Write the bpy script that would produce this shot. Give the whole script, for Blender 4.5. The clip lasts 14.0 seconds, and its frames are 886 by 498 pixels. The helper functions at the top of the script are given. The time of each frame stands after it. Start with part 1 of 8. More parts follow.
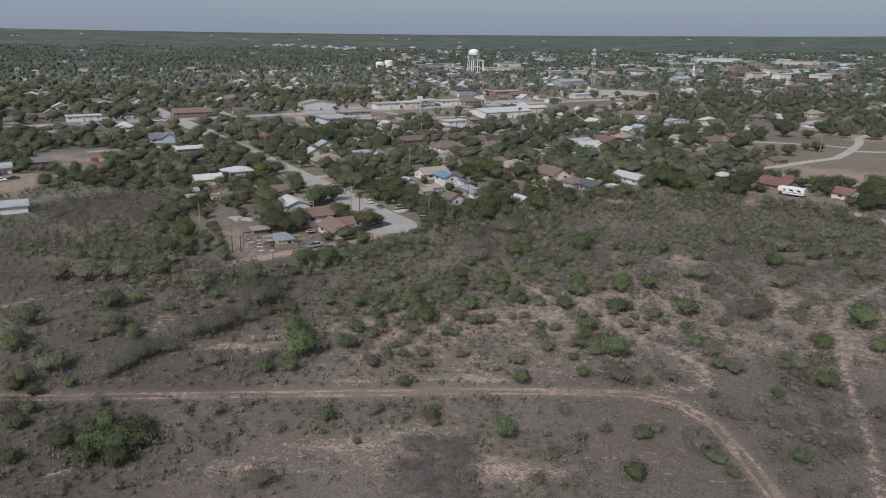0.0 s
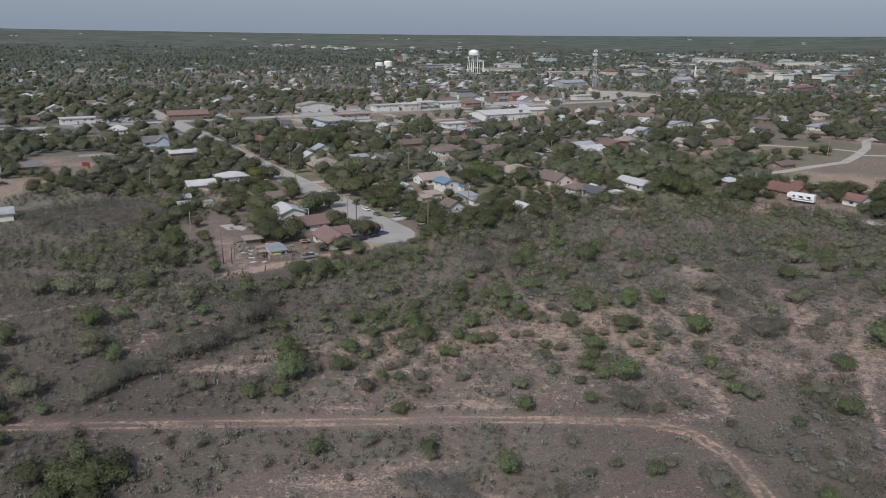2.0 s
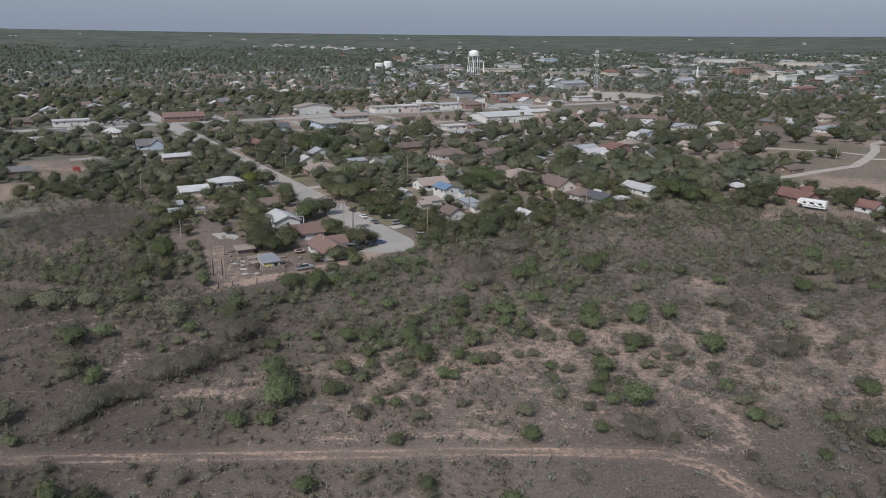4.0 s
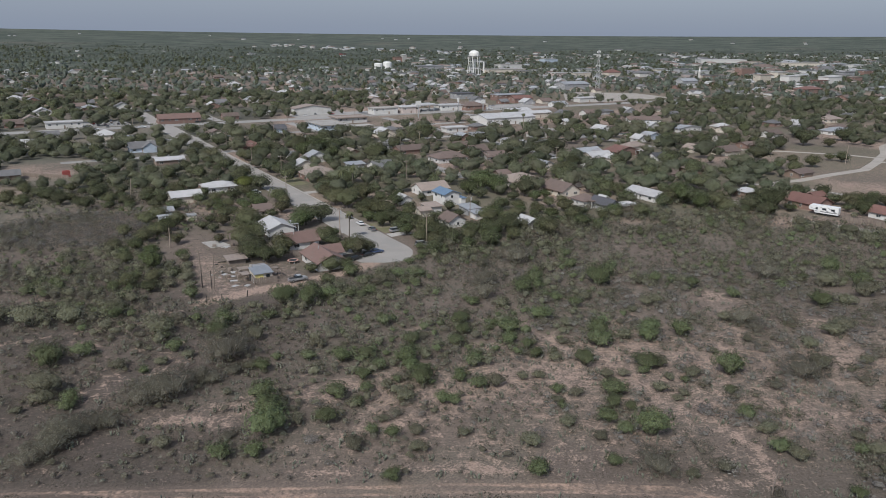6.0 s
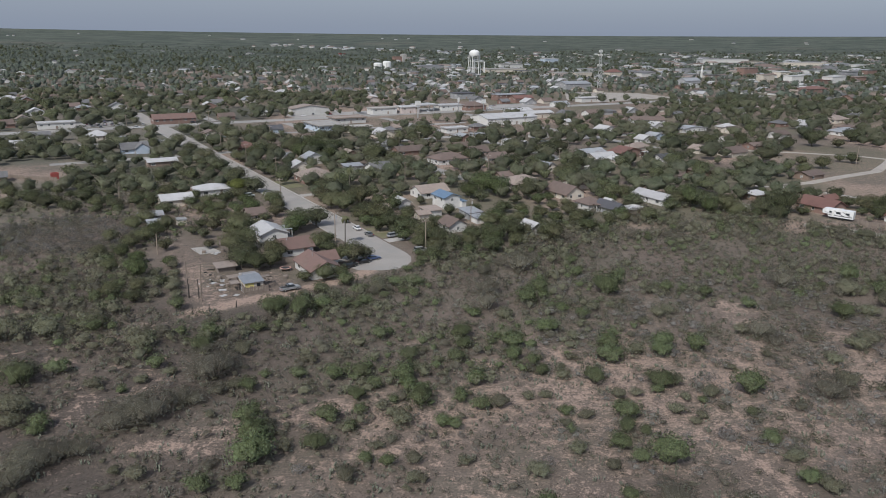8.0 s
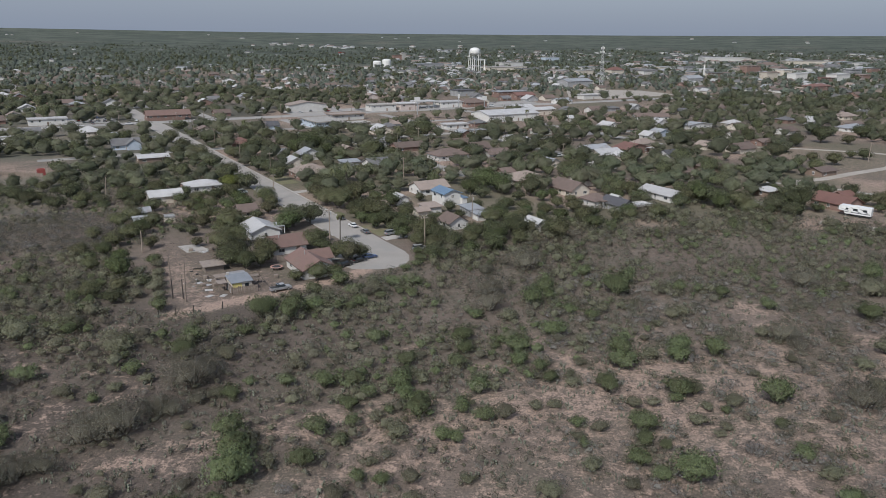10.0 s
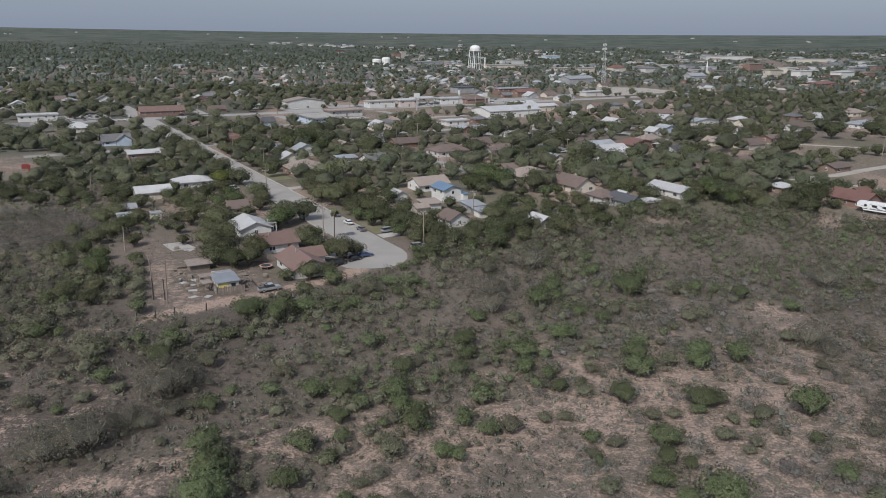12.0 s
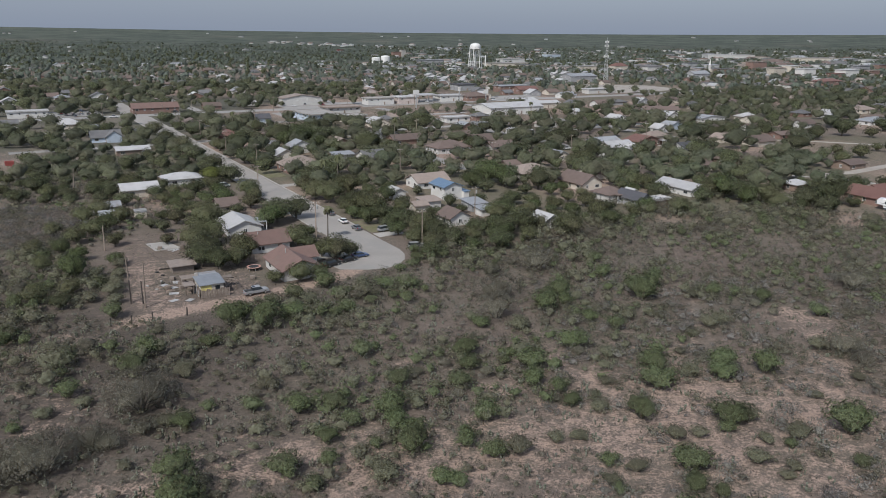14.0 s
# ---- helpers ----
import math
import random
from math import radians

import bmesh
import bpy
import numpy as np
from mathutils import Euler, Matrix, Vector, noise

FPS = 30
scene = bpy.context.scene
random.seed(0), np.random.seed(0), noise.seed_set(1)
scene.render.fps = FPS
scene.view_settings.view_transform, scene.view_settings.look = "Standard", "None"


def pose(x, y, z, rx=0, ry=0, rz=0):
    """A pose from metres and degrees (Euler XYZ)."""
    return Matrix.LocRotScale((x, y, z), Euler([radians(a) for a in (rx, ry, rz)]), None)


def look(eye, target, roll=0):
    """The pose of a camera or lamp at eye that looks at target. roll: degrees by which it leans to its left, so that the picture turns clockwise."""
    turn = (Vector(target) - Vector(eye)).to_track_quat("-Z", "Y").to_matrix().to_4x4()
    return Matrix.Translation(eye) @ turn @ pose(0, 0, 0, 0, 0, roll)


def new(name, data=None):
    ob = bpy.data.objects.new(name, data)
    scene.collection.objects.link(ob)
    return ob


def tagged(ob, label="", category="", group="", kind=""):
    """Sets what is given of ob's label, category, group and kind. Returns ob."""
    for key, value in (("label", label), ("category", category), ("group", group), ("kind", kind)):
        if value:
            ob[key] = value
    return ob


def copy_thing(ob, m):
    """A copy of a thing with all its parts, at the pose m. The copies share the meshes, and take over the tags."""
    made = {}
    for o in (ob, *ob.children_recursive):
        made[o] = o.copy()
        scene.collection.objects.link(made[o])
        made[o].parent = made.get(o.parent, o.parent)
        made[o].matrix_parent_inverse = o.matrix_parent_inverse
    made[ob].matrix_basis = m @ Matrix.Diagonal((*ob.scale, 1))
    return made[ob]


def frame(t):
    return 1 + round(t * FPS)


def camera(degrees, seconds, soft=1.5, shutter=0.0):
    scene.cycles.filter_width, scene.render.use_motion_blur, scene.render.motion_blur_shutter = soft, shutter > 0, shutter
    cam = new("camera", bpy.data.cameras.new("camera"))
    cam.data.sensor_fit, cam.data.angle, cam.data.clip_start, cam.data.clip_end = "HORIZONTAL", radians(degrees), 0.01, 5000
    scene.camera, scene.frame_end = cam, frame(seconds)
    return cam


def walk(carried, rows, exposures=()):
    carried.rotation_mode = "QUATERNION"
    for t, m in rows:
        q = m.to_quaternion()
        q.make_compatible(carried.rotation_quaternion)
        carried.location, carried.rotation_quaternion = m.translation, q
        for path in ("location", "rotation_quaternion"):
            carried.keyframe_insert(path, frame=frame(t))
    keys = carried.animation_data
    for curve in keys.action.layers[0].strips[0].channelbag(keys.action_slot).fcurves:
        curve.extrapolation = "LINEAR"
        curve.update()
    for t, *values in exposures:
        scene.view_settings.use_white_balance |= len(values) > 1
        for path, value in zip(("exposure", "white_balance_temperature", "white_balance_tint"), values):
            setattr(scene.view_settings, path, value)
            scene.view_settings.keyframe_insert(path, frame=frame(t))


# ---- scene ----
# Camera: a drone that flies level, then sinks slowly; heading, tilt and lean stay fixed.
cam = camera(60.5, 14.0, 0.72)
YAW, PITCH, LEAN = 1.53, -15.96, 0.5
EYES = [
    (0, 0.954, 2.20, 59.58),
    (0.5, 1.08, 4.36, 59.76),
    (1, 1.02, 6.54, 59.94),
    (1.5, 0.96, 8.74, 60.10),
    (2, 0.90, 10.96, 60.24),
    (2.5, 0.84, 13.19, 60.37),
    (3, 0.79, 15.45, 60.48),
    (3.5, 0.73, 17.73, 60.58),
    (4, 0.67, 20.02, 60.66),
    (4.5, 0.61, 22.34, 60.72),
    (5, 0.55, 24.68, 60.74),
    (5.5, 0.49, 27.03, 60.75),
    (6, 0.43, 29.40, 60.75),
    (6.5, 0.37, 31.80, 60.68),
    (7, 0.31, 34.21, 60.55),
    (7.5, 0.25, 36.64, 60.30),
    (8, 0.20, 39.10, 59.85),
    (8.5, 0.14, 41.57, 59.12),
    (9, 0.08, 44.06, 58.25),
    (9.5, 0.02, 46.57, 57.37),
    (10, -0.04, 49.10, 56.44),
    (10.5, -0.10, 51.65, 55.54),
    (11, -0.16, 54.22, 54.69),
    (11.5, -0.22, 56.81, 53.83),
    (12, -0.28, 59.42, 52.97),
    (12.5, -0.33, 62.04, 52.10),
    (13, -0.39, 64.69, 51.24),
    (13.5, -0.45, 67.36, 50.43),
    (14, -0.51, 70.04, 49.92),
]
walk(cam, [(t, pose(x, y, z, 90 + PITCH, 0, YAW) @ pose(0, 0, 0, 0, 0, LEAN)) for t, x, y, z in EYES])

# ---- light ----
scene.view_settings.exposure = 0.18
SUN_EL, SUN_AZ = radians(46), radians(205)
world = bpy.data.worlds.new("world")
scene.world = world
world.use_nodes = True
wn = world.node_tree
sky = wn.nodes.new("ShaderNodeTexSky")
sky.sky_type = "NISHITA"
sky.sun_disc = False
sky.sun_elevation, sky.sun_rotation = SUN_EL, SUN_AZ
sky.air_density, sky.dust_density, sky.ozone_density = 1.0, 0.8, 3.0
sky.altitude = 200
bg = wn.nodes["Background"]
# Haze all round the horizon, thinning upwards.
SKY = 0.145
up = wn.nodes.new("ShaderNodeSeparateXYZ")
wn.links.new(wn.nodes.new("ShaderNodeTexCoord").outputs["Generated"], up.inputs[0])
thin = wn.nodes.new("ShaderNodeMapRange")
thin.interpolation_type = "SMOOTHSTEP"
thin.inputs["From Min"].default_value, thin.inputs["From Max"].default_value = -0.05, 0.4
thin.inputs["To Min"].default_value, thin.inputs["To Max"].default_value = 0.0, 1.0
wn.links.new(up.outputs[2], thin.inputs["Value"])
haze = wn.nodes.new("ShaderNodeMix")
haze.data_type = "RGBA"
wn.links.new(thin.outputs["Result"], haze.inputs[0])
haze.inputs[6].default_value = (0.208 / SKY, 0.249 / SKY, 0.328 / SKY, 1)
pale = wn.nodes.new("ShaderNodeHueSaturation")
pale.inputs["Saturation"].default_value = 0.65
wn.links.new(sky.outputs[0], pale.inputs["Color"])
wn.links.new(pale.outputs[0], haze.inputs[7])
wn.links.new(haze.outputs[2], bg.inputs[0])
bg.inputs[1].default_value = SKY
sun = new("sun", bpy.data.lights.new("sun", "SUN"))
sun.data.energy, sun.data.angle, sun.data.color = 3.15, radians(0.6), (1.0, 0.975, 0.93)
sun_way = Vector((math.sin(SUN_AZ) * math.cos(SUN_EL), math.cos(SUN_AZ) * math.cos(SUN_EL), math.sin(SUN_EL)))
sun.matrix_world = look(sun_way * 900, (0, 0, 0))

# ---- materials ----
def nodes_of(name):
    m = bpy.data.materials.new(name)
    m.use_nodes = True
    t = m.node_tree
    return m, t, t.nodes["Principled BSDF"]


def link(t, a, b):
    t.links.new(a, b)


def noise_node(t, vec, scale, detail=4.0, rough=0.6):
    n = t.nodes.new("ShaderNodeTexNoise")
    n.inputs["Scale"].default_value, n.inputs["Detail"].default_value, n.inputs["Roughness"].default_value = scale, detail, rough
    link(t, vec, n.inputs["Vector"])
    return n.outputs["Fac"]


def ramp(t, fac, lo, hi):
    r = t.nodes.new("ShaderNodeMapRange")
    r.inputs["From Min"].default_value, r.inputs["From Max"].default_value = lo, hi
    r.interpolation_type = "SMOOTHSTEP"
    link(t, fac, r.inputs["Value"])
    return r.outputs["Result"]


def mixed(t, fac, a, b):
    m = t.nodes.new("ShaderNodeMix")
    m.data_type = "RGBA"
    if isinstance(fac, float):
        m.inputs["Factor"].default_value = fac
    else:
        link(t, fac, m.inputs["Factor"])
    for key, c in (("A", a), ("B", b)):
        s = [i for i in m.inputs if i.name == key and i.type == "RGBA"][0]
        if isinstance(c, tuple):
            s.default_value = (*c, 1)
        else:
            link(t, c, s)
    return [o for o in m.outputs if o.type == "RGBA"][0]


def times(t, a, b):
    m = t.nodes.new("ShaderNodeMath")
    m.operation = "MULTIPLY"
    link(t, a, m.inputs[0])
    if isinstance(b, float):
        m.inputs[1].default_value = b
    else:
        link(t, b, m.inputs[1])
    return m.outputs[0]


def bump(t, bsdf, height, strength, dist):
    b = t.nodes.new("ShaderNodeBump")
    b.inputs["Strength"].default_value, b.inputs["Distance"].default_value = strength, dist
    link(t, height, b.inputs["Height"])
    link(t, b.outputs[0], bsdf.inputs["Normal"])


def surface(name, c1, c2, rough=0.8, scale=0.8, fine=9.0, metal=0.0, vary=0.0, relief=0.0, grime=None):
    """A worn surface: two tones in patches, finer speckle, and a shift from object to object."""
    m, t, b = nodes_of(name)
    co = t.nodes.new("ShaderNodeTexCoord").outputs["Object"]
    big = ramp(t, noise_node(t, co, scale, 5.0), 0.35, 0.68)
    col = mixed(t, big, c1, c2)
    small = ramp(t, noise_node(t, co, fine, 3.0), 0.3, 0.75)
    col = mixed(t, times(t, small, 0.5), col, tuple(0.72 * v for v in c1))
    if grime:
        col = mixed(t, times(t, ramp(t, noise_node(t, co, scale * 0.45, 6.0, 0.75), 0.52, 0.66), 0.75), col, grime)
    if vary:
        h = t.nodes.new("ShaderNodeHueSaturation")
        r = t.nodes.new("ShaderNodeObjectInfo").outputs["Random"]
        link(t, ramp_linear(t, r, 1 - vary, 1 + vary), h.inputs["Value"])
        link(t, col, h.inputs["Color"])
        col = h.outputs[0]
    link(t, col, b.inputs["Base Color"])
    b.inputs["Roughness"].default_value, b.inputs["Metallic"].default_value = rough, metal
    if relief:
        bump(t, b, noise_node(t, co, fine, 4.0), 0.6, relief)
    return m


def ramp_linear(t, fac, lo, hi):
    r = t.nodes.new("ShaderNodeMapRange")
    r.inputs["To Min"].default_value, r.inputs["To Max"].default_value = lo, hi
    link(t, fac, r.inputs["Value"])
    return r.outputs["Result"]


def foliage(name, c1, c2, c3, scale=0.12, clear=0.5, soft=True, gaps=0.3, grain=1.3, tone=0.2):
    """Sprays of small leaves with gaps between them: tone by spray, by plant and by a slow drift over the land."""
    m, t, b = nodes_of(name)
    g = t.nodes.new("ShaderNodeNewGeometry")
    col = mixed(t, g.outputs["Random Per Island"], c1, c2)
    col = mixed(t, ramp(t, noise_node(t, g.outputs["Position"], scale, 2.0), 0.42, 0.62), col, c3)
    # Sprays of young and old leaves, a hand's width to a metre across.
    tuft_tone = t.nodes.new("ShaderNodeHueSaturation")
    link(t, ramp_linear(t, ramp(t, noise_node(t, g.outputs["Position"], grain, 5.0, 0.75), 0.36, 0.64), 1 - tone, 1 + tone), tuft_tone.inputs["Value"])
    link(t, col, tuft_tone.inputs["Color"])
    col = tuft_tone.outputs[0]
    h = t.nodes.new("ShaderNodeHueSaturation")
    r = t.nodes.new("ShaderNodeObjectInfo").outputs["Random"]
    link(t, ramp_linear(t, r, 0.78, 1.22), h.inputs["Value"])
    link(t, ramp_linear(t, r, 0.490, 0.508), h.inputs["Hue"])
    link(t, col, h.inputs["Color"])
    link(t, h.outputs[0], b.inputs["Base Color"])
    b.inputs["Roughness"].default_value = 0.75
    b.inputs["Specular IOR Level"].default_value = 0.2
    tr = t.nodes.new("ShaderNodeBsdfTranslucent")
    link(t, h.outputs[0], tr.inputs["Color"])
    if soft:
        lean = t.nodes.new("ShaderNodeAttribute")
        lean.attribute_name = "soft"
        turn = t.nodes.new("ShaderNodeVectorTransform")
        turn.vector_type, turn.convert_from, turn.convert_to = "NORMAL", "OBJECT", "WORLD"
        link(t, lean.outputs["Vector"], turn.inputs[0])
        link(t, turn.outputs[0], b.inputs["Normal"])
        link(t, turn.outputs[0], tr.inputs["Normal"])
    mx = t.nodes.new("ShaderNodeMixShader")
    mx.inputs[0].default_value = clear
    link(t, b.outputs[0], mx.inputs[1])
    link(t, tr.outputs[0], mx.inputs[2])
    if gaps:
        hole = t.nodes.new("ShaderNodeBsdfTransparent")
        fine = t.nodes.new("ShaderNodeMixShader")
        fine.inputs[0].default_value = gaps
        link(t, mx.outputs[0], fine.inputs[1])
        link(t, hole.outputs[0], fine.inputs[2])
        mx = fine
    link(t, mx.outputs[0], t.nodes["Material Output"].inputs["Surface"])
    return m


def ground_material():
    """Dry brush land, bare reddish soil, lawns and wood floor, mixed by the land cover stored on the sheet."""
    m, t, b = nodes_of("land")
    pos = t.nodes.new("ShaderNodeNewGeometry").outputs["Position"]
    at = t.nodes.new("ShaderNodeAttribute")
    at.attribute_name = "cover"
    sep = t.nodes.new("ShaderNodeSeparateColor")
    link(t, at.outputs["Color"], sep.inputs[0])
    n1 = noise_node(t, pos, 0.06, 5.0)
    n2 = noise_node(t, pos, 0.4, 9.0, 0.75)
    n3 = noise_node(t, pos, 1.3, 8.0, 0.8)
    dry = mixed(t, ramp(t, n2, 0.35, 0.65), (0.132, 0.105, 0.088), (0.168, 0.135, 0.113))
    dry = mixed(t, times(t, ramp(t, n1, 0.42, 0.62), 0.35), dry, (0.124, 0.116, 0.090))
    dry = mixed(t, times(t, ramp(t, n3, 0.48, 0.66), 0.5), dry, (0.082, 0.072, 0.061))
    dry = mixed(t, times(t, ramp(t, noise_node(t, pos, 0.9, 9.0, 0.8), 0.53, 0.68), 0.5), dry, (0.235, 0.185, 0.152))
    dry = mixed(t, times(t, at.outputs["Alpha"], 0.95), dry, mixed(t, ramp(t, n3, 0.35, 0.65), (0.096, 0.078, 0.067), (0.070, 0.060, 0.052)))
    soil = mixed(t, ramp(t, n2, 0.3, 0.7), (0.345, 0.255, 0.206), (0.26, 0.192, 0.156))
    soil = mixed(t, times(t, ramp(t, n3, 0.5, 0.66), 0.75), soil, (0.165, 0.132, 0.11))
    lawn = mixed(t, ramp(t, n2, 0.3, 0.7), (0.100, 0.098, 0.066), (0.145, 0.128, 0.096))
    wood = mixed(t, ramp(t, noise_node(t, pos, 0.008, 10.0, 0.8), 0.4, 0.6), (0.046, 0.057, 0.046), (0.100, 0.108, 0.086))
    edge = t.nodes.new("ShaderNodeMath")
    edge.operation = "ADD"
    link(t, sep.outputs[0], edge.inputs[0])
    link(t, ramp_linear(t, noise_node(t, pos, 0.6, 10.0, 0.85), -2.0, 2.0), edge.inputs[1])
    col = mixed(t, ramp(t, edge.outputs[0], 0.34, 0.72), dry, soil)
    # Wheel ruts, by the distance from the middle of the track.
    way = t.nodes.new("ShaderNodeAttribute")
    way.attribute_name = "track"
    rut = t.nodes.new("ShaderNodeMath")
    rut.operation = "ABSOLUTE"
    shift = t.nodes.new("ShaderNodeMath")
    shift.operation = "SUBTRACT"
    shift.inputs[1].default_value = 0.95
    link(t, way.outputs["Fac"], shift.inputs[0])
    link(t, shift.outputs[0], rut.inputs[0])
    blot = ramp(t, noise_node(t, pos, 0.8, 6.0, 0.75), 0.36, 0.60)
    blot = times(t, blot, ramp_linear(t, ramp(t, noise_node(t, pos, 0.16, 3.0), 0.38, 0.6), 0.25, 0.9))
    worn = times(t, ramp(t, rut.outputs[0], 0.46, 0.14), blot)
    verge = times(t, ramp(t, way.outputs["Fac"], 2.7, 1.5), times(t, ramp(t, n3, 0.42, 0.6), 0.28))
    col = mixed(t, verge, col, soil)
    col = mixed(t, worn, col, (0.37, 0.26, 0.20))
    col = mixed(t, sep.outputs[1], col, lawn)
    col = mixed(t, sep.outputs[2], col, wood)
    grain = t.nodes.new("ShaderNodeHueSaturation")
    link(t, ramp_linear(t, ramp(t, noise_node(t, pos, 2.4, 5.0, 0.7), 0.36, 0.64), 0.8, 1.18), grain.inputs["Value"])
    link(t, col, grain.inputs["Color"])
    link(t, grain.outputs[0], b.inputs["Base Color"])
    b.inputs["Roughness"].default_value = 0.95
    b.inputs["Specular IOR Level"].default_value = 0.1
    bump(t, b, n3, 0.7, 0.2)
    return m


def plain_glass(name, tint):
    m, t, b = nodes_of(name)
    b.inputs["Base Color"].default_value = (*tint, 1)
    b.inputs["Roughness"].default_value = 0.08
    b.inputs["Specular IOR Level"].default_value = 0.6
    return m


def seamed(name, c1, c2, rough, grime):
    """Ribbed sheet metal with seams down the slope and rust or dirt."""
    m = surface(name, c1, c2, rough, 0.35, 5.0, 0.25, 0.1, 0.0, grime)
    t = m.node_tree
    b = t.nodes["Principled BSDF"]
    w = t.nodes.new("ShaderNodeTexWave")
    w.inputs["Scale"].default_value, w.inputs["Distortion"].default_value = 1.6, 0.0
    link(t, t.nodes.new("ShaderNodeTexCoord").outputs["Object"], w.inputs["Vector"])
    bump(t, b, w.outputs["Fac"], 0.4, 0.04)
    return m


